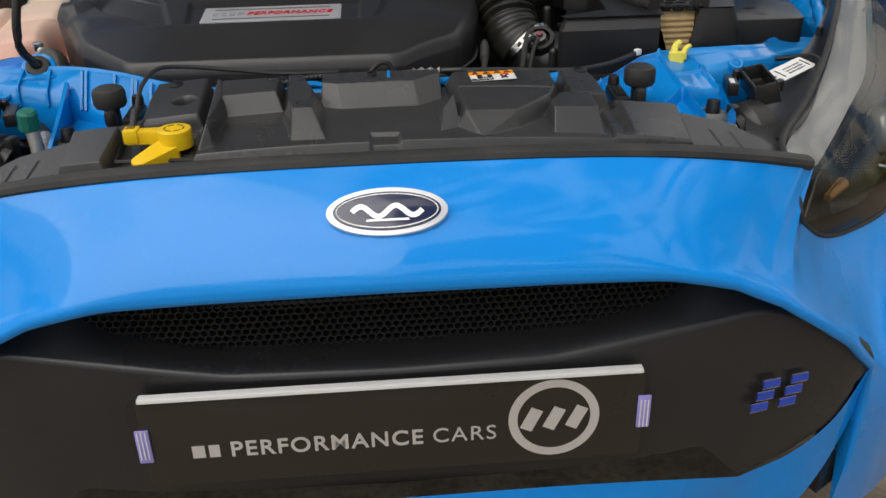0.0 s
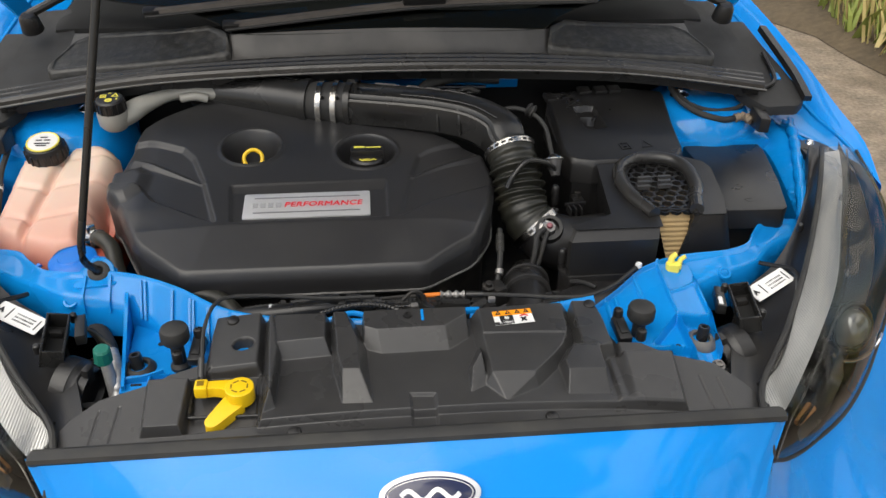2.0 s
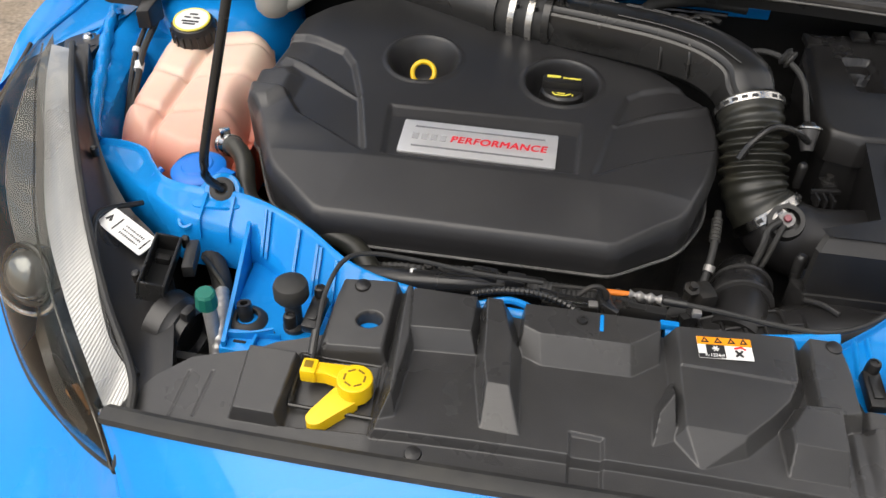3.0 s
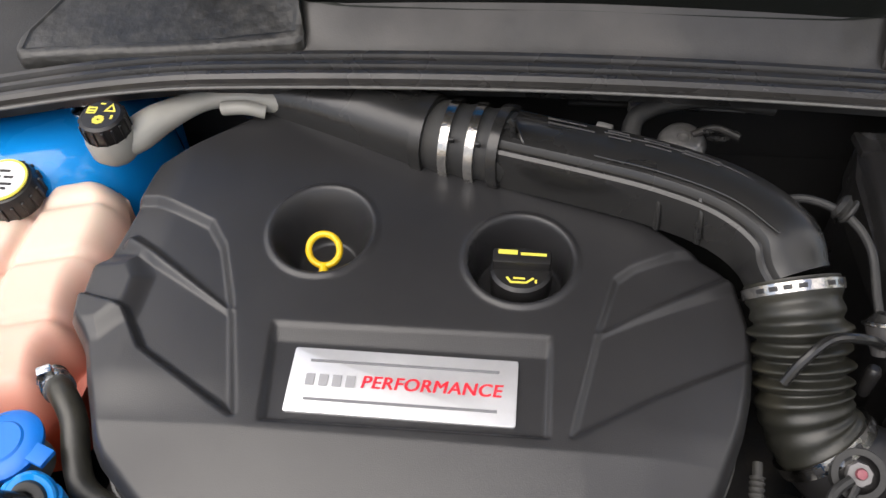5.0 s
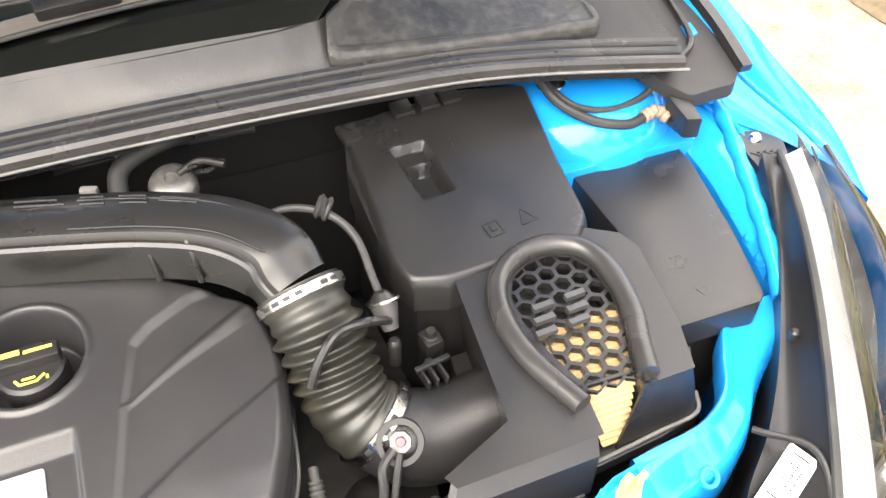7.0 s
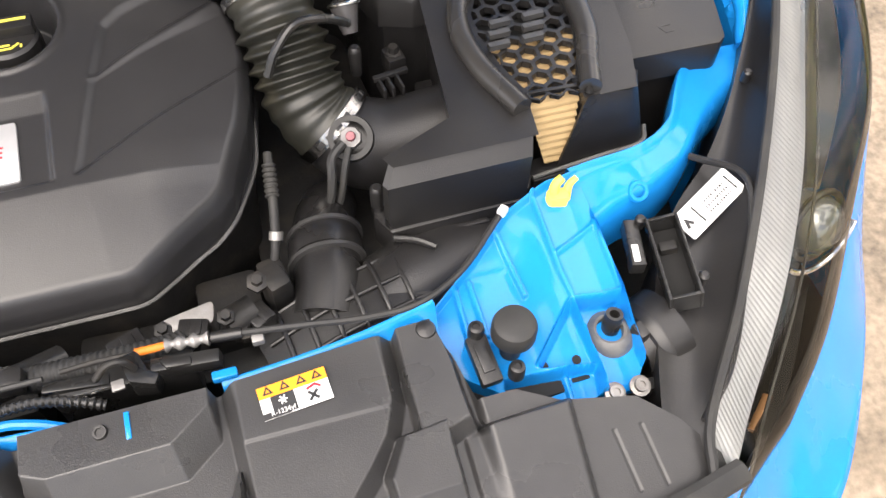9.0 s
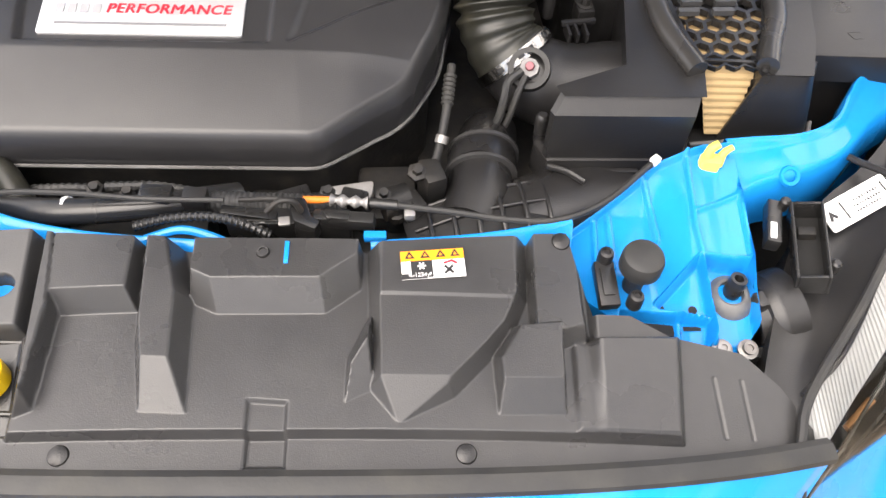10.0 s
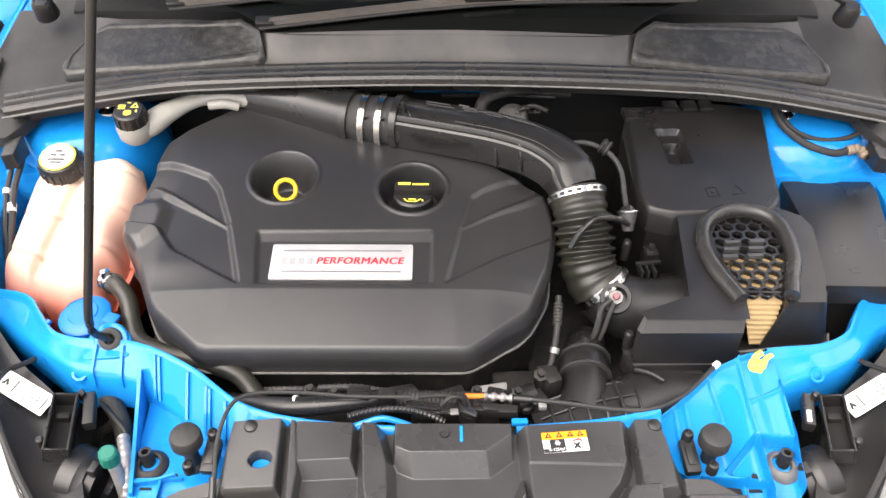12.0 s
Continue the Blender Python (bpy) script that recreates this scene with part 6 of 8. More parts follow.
def build_lamp(s):
    f = lambda pts, d=(0, 0, 0): [((x + d[0]) * s, y + d[1], z + d[2]) for x, y, z in pts]
    h = thing("headlamp", "large swept headlamp with clear lens and dark bezel", "headlamp", "headlamps", at=(0.62 * s, 0.35, 0.62))
    lens = part("lens", join(patch(f(LAMP_IN), f(LAMP_MID), 50, 8, 0.006, (0.3 * s, -0.2, 1)), patch(f(LAMP_MID), f(LAMP_OUT), 50, 12, 0.022, (0.7 * s, -0.6, 0.4))), LENS, h, "clear plastic lens", 60)
    lens.visible_shadow = False
    # fluted strip along the inside of the lens, then the dark bezel
    flutes = patch(f(LAMP_IN, (0.002, 0, -0.010)), f(LAMP_MID, (-0.004, 0.006, -0.012)), 240, 6)
    flutes.verts.index_update()
    for v in flutes.verts:
        v.co.z -= 0.0005 * ((v.index // 6) % 2)
    part("inner_strip", flutes, STRIP, h, "fluted silvery strip inside the lens", 10)
    part("bezel", patch(f(LAMP_MID, (-0.004, 0.008, -0.014)), f(LAMP_OUT, (-0.020, 0.030, 0.004)), 40, 10, -0.045, (0.7 * s, -0.6, 0.4)), BEZEL, h, "dark glossy bezel", 60)
    part("chrome_edge", sweep(f(LAMP_MID, (0.008, 0.002, -0.011)), 0.0016, 60, 8), BEZELGREY, h, "thin bright edge strip")
    part("lens_rim", sweep(f(LAMP_OUT), 0.003, 60, 8), RUBBER, h, "black rim of the lens")
    part("lens_rim", sweep([*f(LAMP_OUT)[:1], *f(LAMP_MID)[:1], *f(LAMP_IN)[:1]], 0.004, 16, 8), RUBBER, h, "black rim of the lens")
    part("lens_rim", sweep(f(LAMP_IN, (-0.003, 0, 0.0)), 0.0045, 60, 8), RUBBER, h, "black rim of the lens")
    q = Vector((0.690 * s, 0.335, 0.632))
    turn = look(q, q + Vector((0.30 * s, -1.0, 0.45))).to_3x3().to_4x4()
    part("projector", lathe([(0, -0.026), (0.010, -0.0255), (0.022, -0.022), (0.030, -0.014), (0.034, -0.004), (0.035, 0.020)], 36, Matrix.Translation(q) @ turn), PROJECTOR, h, "round glass projector", 80)
    part("projector_ring", sweep([q + (turn @ Vector((0.039 * math.cos(t), 0.039 * math.sin(t), -0.004))) for t in [i * math.pi / 12 for i in range(25)]], 0.004, 60, 8), GLOSSBLACK, h, "black ring round the projector")
    part("projector_trim", sweep([q + (turn @ Vector((0.050 * math.cos(t) * 1.15, 0.050 * math.sin(t), -0.010))) for t in [math.pi * (1.12 + 0.07 * i) for i in range(11)]], 0.0035, 40, 8), CHROME, h, "chrome arc below the projector")
    part("indicator", sweep([(0.520 * s, 0.150, 0.622), (0.548 * s, 0.172, 0.630)], lambda t: 0.005 + 0.003 * t, 10, 14), AMBER, h, "small amber indicator bulb")
    part("reflector", patch(f([(0.500, 0.118, 0.640), (0.56, 0.175, 0.655), (0.63, 0.262, 0.66)]), f([(0.515, 0.125, 0.612), (0.585, 0.185, 0.598), (0.66, 0.272, 0.592)]), 20, 6, -0.02, (0.5 * s, -0.6, 0.3)), BEZELGREY, h, "grey reflector bowl behind the lens", 60)
    # housing behind the lens
    inn = [(0.412, 0.150, 0.694), (0.432, 0.205, 0.700), (0.468, 0.290, 0.704), (0.510, 0.345, 0.712), (0.570, 0.395, 0.716), (0.635, 0.470, 0.728), (0.700, 0.570, 0.752), (0.745, 0.672, 0.782)]
    edge = [(x - 0.004, y + 0.002, z - 0.006) for x, y, z in LAMP_IN]
    down = [(x, y, z - 0.16) for x, y, z in inn]
    part("housing", join(patch(f(edge), f(inn), 40, 8, -0.012, (0, 0, 1)), patch(f(inn), f(down), 40, 6)), PLASTIC, h, "black plastic housing", 40)
    m = pose(0.541 * s, 0.338, 0.722, 10, -10 * s, 27 * s if s > 0 else -27)
    lab = part("label", place(slab(rounded([(-0.039, -0.0145), (0.037, -0.0145), (0.037, 0.0145), (-0.039, 0.0145)], 0.003), -0.001, 0.0006, 0), m), WHITE, h, "white label with black print")
    rnd = random.Random(8)
    k = m @ pose(0, 0, 0.0011)
    part("label_print", join(*[bar(-0.006 + i * 0.0032, 0.0055 * j, 0.0019 * rnd.uniform(0.5, 1.1), 0.0026 * rnd.uniform(0.6, 1.1), k) for i in range(10) for j in (-1.2, -0.2, 0.8)], bar(-0.017, 0, 0.0016, 0.019, k), bar(0.030, 0, 0.0016, 0.017, k)), INK, lab, "black code print")
    part("label_print", stroke([(-0.034, -0.004), (-0.031, 0.003), (-0.027, -0.003)], 0.003, k), INK, lab, "small black sign")
    # cable socket and round cover at the back of the housing
    k = Matrix.Translation((0.480 * s, 0.288, 0.720)) @ pose(0, 0, 0, 0, -14 * s, -10 * s)
    walls = [(-0.0135, 0, 0.003, 0.086), (0.0135, 0, 0.003, 0.086), (0, 0.0415, 0.024, 0.003), (0, -0.0415, 0.024, 0.003)]
    part("socket", join(*[place(box(x, y, 0, w_, l_, 0.026, 0.001), k) for x, y, w_, l_ in walls]), GLOSSBLACK, h, "open black cable socket")
    # black floor paints the shade down in the socket
    part("socket_floor", place(box(0, 0, -0.010, 0.026, 0.080, 0.004, 0.001), k), NEARBLACK, h)
    back = Matrix.Translation((0.448 * s, 0.244, 0.670)) @ look((0, 0, 0), (1.0 * s, 0.30, 0.10)).to_3x3().to_4x4()
    part("rear_cap", lathe([(0, 0.014), (0.026, 0.014), (0.028, 0.022), (0.031, 0.022), (0.033, 0.012), (0.036, 0.010), (0.038, 0.002), (0.040, 0.0), (0.041, -0.02)], 36, back), PLASTIC, h, "round stepped plastic cap")
    part("cap_grip", place(box(0, 0.030, 0.017, 0.016, 0.026, 0.010, 0.003), back), PLASTIC, h)
    part("socket_arm", box(0.456 * s, 0.318, 0.712, 0.014, 0.050, 0.016, 0.002, rz=-14 * s), GLOSSBLACK, h, "black arm beside the socket")
    if s > 0:
        part("socket_tag", box(0.4515 * s, 0.306, 0.7205, 0.006, 0.018, 0.002, 0.0005, rz=-14 * s), WHITE, h, "small white tag")
    part("socket_pins", place(box(0, 0.018, -0.004, 0.016, 0.010, 0.010, 0.002), k), DARK, h)
    part("housing_tab", box(0.508 * s, 0.392, 0.722, 0.022, 0.014, 0.010, 0.002, rz=28 * s, rx=12), PLASTIC, h, "small tab of the housing")
    part("housing_rib", sweep([(0.548 * s, 0.395, 0.722), (0.580 * s, 0.345, 0.735), (0.545 * s, 0.270, 0.716), (0.492 * s, 0.190, 0.704), (0.448 * s, 0.150, 0.698)], 0.0035, 50, 8), PLASTIC, h, "moulded rib of the housing")
    for x, y, z in ((0.494, 0.262, 0.730), (0.47, 0.338, 0.722), (0.64, 0.462, 0.745)):
        part("housing_screw", lathe([(0, 0.004), (0.003, 0.004), (0.005, 0.002), (0.005, -0.01)], 12, pose(x * s, y, z)), PLASTIC, h)
    # mounting tab with its screw and mesh-patterned bracket
    part("bracket", slab(rounded([(0.742 * s, 0.648), (0.782 * s, 0.660), (0.802 * s, 0.700), (0.786 * s, 0.728), (0.760 * s, 0.732), (0.745 * s, 0.700)], 0.008), 0.752, 0.766, 0.003), PLASTIC, h)
    part("bracket_grid", join(*[box((0.764 + 0.008 * i) * s, 0.682 - 0.002 * i, 0.7662, 0.0014, 0.024, 0.0022, 0, rz=35) for i in range(-1, 3)], *[box((0.764 + 0.008 * i) * s, 0.682 - 0.002 * i, 0.7662, 0.0014, 0.024, 0.0022, 0, rz=-35) for i in range(-1, 3)]), PLASTIC, h, "criss-cross ribs")
    part("bracket_screw", lathe([(0, 0.006), (0.005, 0.006), (0.008, 0.003), (0.009, 0.0)], 18, pose(0.771 * s, 0.714, 0.766)), STEEL, h, "bright mounting screw")


for s in (1, -1):
    build_lamp(s)


# ---- wings and inner walls ----
def build_wings():
    for s in (1, -1):
        f = lambda pts: [(x * s, y, z) for x, y, z in pts]
        ridge = f([(0.858, 0.600, 0.735), (0.862, 0.690, 0.778), (0.852, 0.80, 0.808), (0.842, 0.92, 0.842), (0.832, 1.05, 0.872), (0.820, 1.25, 0.905), (0.81, 1.5, 0.93)])
        outer = f([(0.908, 0.62, 0.50), (0.905, 0.72, 0.50), (0.905, 0.85, 0.56), (0.905, 0.95, 0.60), (0.905, 1.05, 0.60), (0.905, 1.25, 0.55), (0.90, 1.5, 0.50)])
        gut = f([(0.850, 0.625, 0.745), (0.832, 0.700, 0.772), (0.812, 0.80, 0.787), (0.800, 0.92, 0.812), (0.790, 1.05, 0.846), (0.778, 1.25, 0.884), (0.77, 1.5, 0.91)])
        inner = f([(0.842, 0.645, 0.752), (0.800, 0.705, 0.764), (0.742, 0.79, 0.772), (0.725, 0.92, 0.79), (0.715, 1.05, 0.83), (0.70, 1.25, 0.87), (0.69, 1.5, 0.90)])
        wing = part("wing", join(patch(ridge, outer, 40, 10, 0.03, (s, 0, 0.2)), patch(ridge, gut, 40, 4, 0.004)), BLUE, car, "glossy blue front wing", 60)
        part("wing_gutter", patch(gut, inner, 40, 5, -0.006), BLUE_IN, car, "blue gutter inside the wing", 50)
        part("wing_flange", sweep(gut, 0.004, 40, 8), BLUE_IN, car)
        # wall of the engine bay, stepped and wrinkled
        wall_t = f([(0.690, 0.470, 0.715), (0.708, 0.55, 0.735), (0.722, 0.64, 0.755), (0.742, 0.72, 0.762), (0.725, 0.92, 0.79)])
        wall_m = f([(0.672, 0.500, 0.690), (0.682, 0.56, 0.715), (0.690, 0.64, 0.735), (0.700, 0.73, 0.742), (0.690, 0.92, 0.76)])
        wall_b = f([(0.655, 0.50, 0.45), (0.665, 0.56, 0.45), (0.672, 0.64, 0.45), (0.672, 0.73, 0.45), (0.665, 0.92, 0.45)])
        part("bay_wall", join(patch(wall_t, wall_m, 30, 5, 0.006), patch(wall_m, wall_b, 30, 5)), BLUE_IN, car, "blue inner wing wall", 50)
        part("wing_shelf", thick(patch(f([(0.706, 0.550, 0.728), (0.722, 0.640, 0.748), (0.740, 0.715, 0.757), (0.742, 0.800, 0.768)]), f([(0.742, 0.585, 0.722), (0.772, 0.655, 0.742), (0.803, 0.712, 0.758), (0.770, 0.815, 0.774)]), 24, 6, 0.003), 0.003), BLUE_IN, car, "blue shelf between wing and engine bay", 50)
        part("shelf_seam", sweep(f([(0.716, 0.575, 0.733), (0.738, 0.640, 0.750), (0.760, 0.700, 0.760), (0.768, 0.790, 0.771)]), 0.003, 30, 8), BLUE_IN, car, "folded seam")
        part("wall_ridge", sweep(f([(0.676, 0.520, 0.722), (0.697, 0.580, 0.742), (0.722, 0.655, 0.757), (0.748, 0.730, 0.765), (0.768, 0.800, 0.772)]), lambda t: 0.0095 + 0.0012 * math.sin(t * 38), 60, 12), BLUE_IN, car, "rolled blue ridge along the bay", 60)
        for y in (0.545, 0.572, 0.60, 0.64):
            part("wall_swage", lathe([(0, 0.006), (0.006, 0.005), (0.011, 0.0)], 14, pose((0.690 + 0.12 * (y - 0.57)) * s, y, 0.722 + 0.16 * (y - 0.55), 0, -35 * s, 0)), BLUE_IN, car)
        part("wall_bolt", lathe([(0, 0.006), (0.005, 0.006), (0.007, 0.0)], 8, pose(0.755 * s, 0.79, 0.775)), BLUE_IN, car)
        # sprung-strut tower
        part("strut_tower", lathe([(0, 0.812), (0.05, 0.812), (0.075, 0.808), (0.100, 0.795), (0.118, 0.765), (0.128, 0.70), (0.135, 0.5)], 40, pose(0.605 * s, 0.86, 0)), BLUE_IN, car, "blue domed suspension tower", 60)
        part("tower_shelf", slab(f2 := [(0.52 * s, 0.745), (0.71 * s, 0.745), (0.72 * s, 1.02), (0.50 * s, 1.02)], 0.60, 0.762, 0.006), BLUE_IN, car)
        nut = part("tower_nut", lathe([(0, 0.016), (0.006, 0.016), (0.007, 0.013), (0.012, 0.012), (0.018, 0.008), (0.020, 0.0)], 20, pose(0.560 * s, 0.853, 0.806)), STEEL, car, "bright tower nut")
    # firewall, floor of the bay and underside, blackened in place of deep shade
    part("firewall", box(0, 0.965, 0.62, 1.44, 0.02, 0.40, 0.004), NEARBLACK, car, "lined bulkhead behind the engine, its shade put into the colour")
    part("bulkhead_rail", box(0.095, 0.922, 0.819, 0.31, 0.016, 0.020, 0.004), BLUE_IN, car, "blue rail below the scuttle")
    part("bulkhead_rod", sweep([(-0.01, 0.884, 0.824), (0.08, 0.880, 0.827), (0.18, 0.878, 0.826)], 0.004, 20, 8), GLOSSBLACK, car, "thin black rod along the bulkhead")
    part("rod_clip", box(0.063, 0.872, 0.829, 0.018, 0.010, 0.012, 0.002, rz=10), ALU, car, "pale clip on the rod")
    part("bulkhead_lining", box(0, 0.958, 0.76, 1.0, 0.014, 0.11, 0.006), NEARBLACK, car, "dark sound lining")
    part("bay_floor", box(0, 0.52, 0.40, 1.40, 0.80, 0.02, 0), NEARBLACK, car, "underside of the engine bay, blackened in place of shade")
    part("radiator", box(0, 0.235, 0.52, 0.72, 0.05, 0.34, 0.004), NEARBLACK, car, "radiator behind the bumper, its shade put into the colour")
    part("underbody", box(0, 0.9, 0.28, 1.70, 1.3, 0.16, 0.02), NEARBLACK, car, "underbody, blackened in place of shade")


build_wings()


# ---- cowl, seal, wipers, windscreen ----
def cowl_front(x):
    return 0.838 - 0.045 * np.clip((np.abs(x) - 0.40) / 0.28, 0, 1) ** 1.6


def cowl_fz(x):
    return 0.884 - 0.036 * np.clip(np.abs(x) / 0.68, 0, 1) ** 2


def cowl_back(x):
    return np.interp(np.abs(x), (0, 0.25, 0.29, 0.33, 0.40, 0.55, 0.70), (0.888, 0.884, 0.890, 0.925, 0.952, 0.975, 1.02))


def build_cowl():
    def z(x, y):
        a = np.abs(x)
        v = (y - cowl_front(x)) / np.maximum(0.02, cowl_back(x) - cowl_front(x))
        mid = np.clip((a - 0.27) / 0.06, 0, 1)
        out = cowl_fz(x) + 0.008 + (0.050 - 0.006 * mid) * v - 0.010 * np.sin(np.pi * np.clip(v, 0, 1)) * (1 - mid)
        return out

    edge = lambda x: cowl_front(x) + 0.010
    c = part("scuttle_panel", sheet(np.linspace(-0.60, 0.60, 260), edge, cowl_back, 70, z, 0.02), COWL, car, "dark grey plastic scuttle panel below the windscreen", 40)
    lf = line((0.292, 0.858), (0.300, 0.853), (0.33, 0.851), (0.606, 0.841), (0.614, 0.848), (0.618, 0.862))
    lb = line((0.292, 0.864), (0.300, 0.892), (0.335, 0.926), (0.42, 0.938), (0.56, 0.950), (0.582, 0.940), (0.610, 0.884), (0.618, 0.868))

    def lid_z(x, y):
        a = np.abs(x)
        d = np.minimum(np.minimum(y - lf(a), lb(a) - y), np.minimum(a - 0.292, 0.618 - a))
        return z(x, y) + 0.0165 - 0.004 * (1 - np.clip(d / 0.006, 0, 1)) ** 2 - 0.0022 * ease((d - 0.010) / 0.003)

    for s in (1, -1):
        xs = np.sort(np.linspace(0.292, 0.618, 130) * s)
        part("scuttle_end", sheet(np.sort(np.linspace(0.60, 0.70, 30) * s), edge, lambda x: cowl_back(x) + 0.09 * np.clip((np.abs(x) - 0.60) / 0.03, 0, 1), 40, z, 0.02), TRIM, car, "black end of the scuttle panel", 40)
        part("scuttle_lid", sheet(xs, lambda x: lf(np.abs(x)), lambda x: lb(np.abs(x)), 60, lid_z, 0.020), ROUGHBOX, car, "stained rough lid on the scuttle", 40)
    seal = [(x, float(cowl_front(x)), float(cowl_fz(x))) for x in np.linspace(-0.69, 0.69, 17)]
    sl = thing("scuttle_seal", "black rubber seal along the scuttle's front edge", "rubber seal", at=(0, 0.84, 0.87))
    part("seal_body", sweep(seal, 1.0, 140, section=[(0.0280, 0.0030), (0.0278, 0.0065), (0.0245, 0.0072), (0.0238, 0.0125), (0.0205, 0.0168), (0.0150, 0.0172), (0.0118, 0.0128), (0.0092, 0.0128), (0.0068, 0.0190), (0.0015, 0.0200), (-0.0025, 0.0150), (-0.0052, 0.0150), (-0.0078, 0.0215), (-0.0130, 0.0225), (-0.0180, 0.0180), (-0.0210, 0.0100), (-0.0200, -0.0050), (0.0180, -0.0020)]), SEALRUBBER, sl, "", 20)
    # lighter bead paints the highlight along the seal's lower lip
    part("seal_lip", sweep([(x, y - 0.0275, z_ + 0.0045) for x, y, z_ in seal], 0.0019, 140, 8), GREYRUBBER, sl, "pale bead painting the highlight on the seal's lip", 60)
    part("seal_carrier", sweep([(x, y + 0.010, z_ - 0.012) for x, y, z_ in seal], 1.0, 100, section=[(-0.012, -0.010), (0.012, -0.010), (0.012, 0.012), (-0.012, 0.012)]), GLOSSBLACK, sl, "black carrier under the seal", 20)
    # corner pieces towards the wings
    for s in (1, -1):
        e = thing("scuttle_corner", "black plastic scuttle end piece beside the wing", "scuttle trim", "scuttle corners", at=(0.74 * s, 0.85, 0.83))
        part("corner_cap", slab(rounded([(0.655 * s, 0.812), (0.672 * s, 0.776), (0.690 * s, 0.752), (0.722 * s, 0.754), (0.752 * s, 0.754), (0.776 * s, 0.778), (0.776 * s, 0.80), (0.770 * s, 0.87), (0.760 * s, 0.95), (0.752 * s, 1.05), (0.70 * s, 1.05), (0.67 * s, 0.90)], 0.008), lambda x, y: 0.806 + 0.18 * (y - 0.75), lambda x, y: 0.824 + 0.22 * (y - 0.75), 0.003), TRIM, e)
        part("corner_tab", slab([(0.668 * s, 0.768), (0.692 * s, 0.752), (0.690 * s, 0.722), (0.672 * s, 0.727)], 0.786, lambda x, y: 0.818 + 0.2 * (y - 0.75), 0.003), PLASTIC, e)
        part("corner_rail", sweep([(0.774 * s, 0.765, 0.834), (0.778 * s, 0.85, 0.856), (0.772 * s, 1.0, 0.892)], 1.0, 24, section=[(-0.008, -0.006), (0.008, -0.006), (0.007, 0.005), (-0.007, 0.006)]), PLASTIC, e)
        part("corner_rib", sweep([(0.700 * s, 0.80, 0.842), (0.735 * s, 0.83, 0.848), (0.745 * s, 0.92, 0.868)], 0.004, 20, 8), PLASTIC, e)
        part("corner_clip", slab([(0.735 * s, 0.835), (0.752 * s, 0.838), (0.752 * s, 0.858), (0.737 * s, 0.856)], 0.84, lambda x, y: 0.8262 + 0.22 * (y - 0.75), 0.001), BLUE_IN, e, "small gap showing blue paint")
    # windscreen and the dark dashboard behind it
    lo = [(x, float(cowl_back(x)) - 0.004, 0.934 + 0.5 * (float(cowl_back(x)) - 0.884)) for x in (-0.64, -0.5, -0.4, -0.32, -0.28, -0.15, 0, 0.15, 0.28, 0.32, 0.4, 0.5, 0.64)]
    hi = [(x * 0.93, 1.50 - 0.08 * x * x, 1.258 - 0.06 * x * x) for x, y, q in lo]
    w = part("windscreen", patch(lo, hi, 60, 12, 0.01), SCREEN, car, "dark tinted windscreen above the scuttle", 60)
    w.visible_shadow = False
    part("dashboard", box(0, 1.30, 0.88, 1.3, 0.6, 0.12, 0.03, rx=4), NEARBLACK, car, "dark dashboard behind the glass")
    part("screen_band", patch([(x, y + 0.004, q - 0.004) for x, y, q in lo], [(x * 0.99, y + 0.060, q + 0.022) for x, y, q in lo], 40, 4), NEARBLACK, car, "black band at the foot of the windscreen")
    # wipers lie on the glass
    zz = lambda y: 0.936 + 0.51 * (y - 0.884)
    for x0, x1, y0, y1, mx, bx in ((-0.300, 0.40, 0.893, 0.945, 0.065, 0.665), (-0.445, 0.26, 0.925, 0.965, -0.115, -0.665)):
        wi = thing("wiper", "black windscreen wiper with a dusty blade", "wiper", "wipers", at=((x0 + x1) / 2, y0, 0.95))
        my = np.interp(mx, (x0, x1), (y0, y1)) + 0.012
        blade = [(x0, y0, zz(y0) + 0.010), (mx, my, zz(my) + 0.014), (x1, y1, zz(y1) + 0.010)]
        part("blade", sweep(blade, 1.0, 40, section=[(-0.008, -0.006), (0.008, -0.006), (0.007, 0.003), (0.0, 0.006), (-0.007, 0.003)]), mat("dusty_blade", (0.075, 0.066, 0.058), 0.6, vary=0.2, scale=30), wi, "dusty brown-grey blade", 30)
        part("blade_edge", sweep([(x, y - 0.008, q - 0.007) for x, y, q in blade], 0.003, 30, 8), RUBBER, wi)
        part("blade_tip", box(x0 + 0.010, y0 + 0.001, zz(y0) + 0.010, 0.030, 0.018, 0.013, 0.004, rz=5, rx=25), PLASTIC, wi, "grey end cap")
        part("hub", box(mx, my - 0.002, zz(my) + 0.024, 0.082, 0.024, 0.018, 0.005, rz=5, rx=25), PLASTIC, wi, "blade joint")
        part("arm", sweep([(mx, my, zz(my) + 0.034), (mx + 0.35 * (bx - mx), 0.985, 1.018), (mx + 0.75 * (bx - mx), 1.0, 1.005), (bx, 0.965, 0.955)], 0.008, 40, 10), PLASTIC, wi)
        part("pivot_cap", lathe([(0, 0.034), (0.012, 0.033), (0.017, 0.026), (0.020, 0.0)], 24, pose(bx, 0.965, 0.925, 20, 0, 0)), PLASTIC, wi, "round pivot cap")


build_cowl()


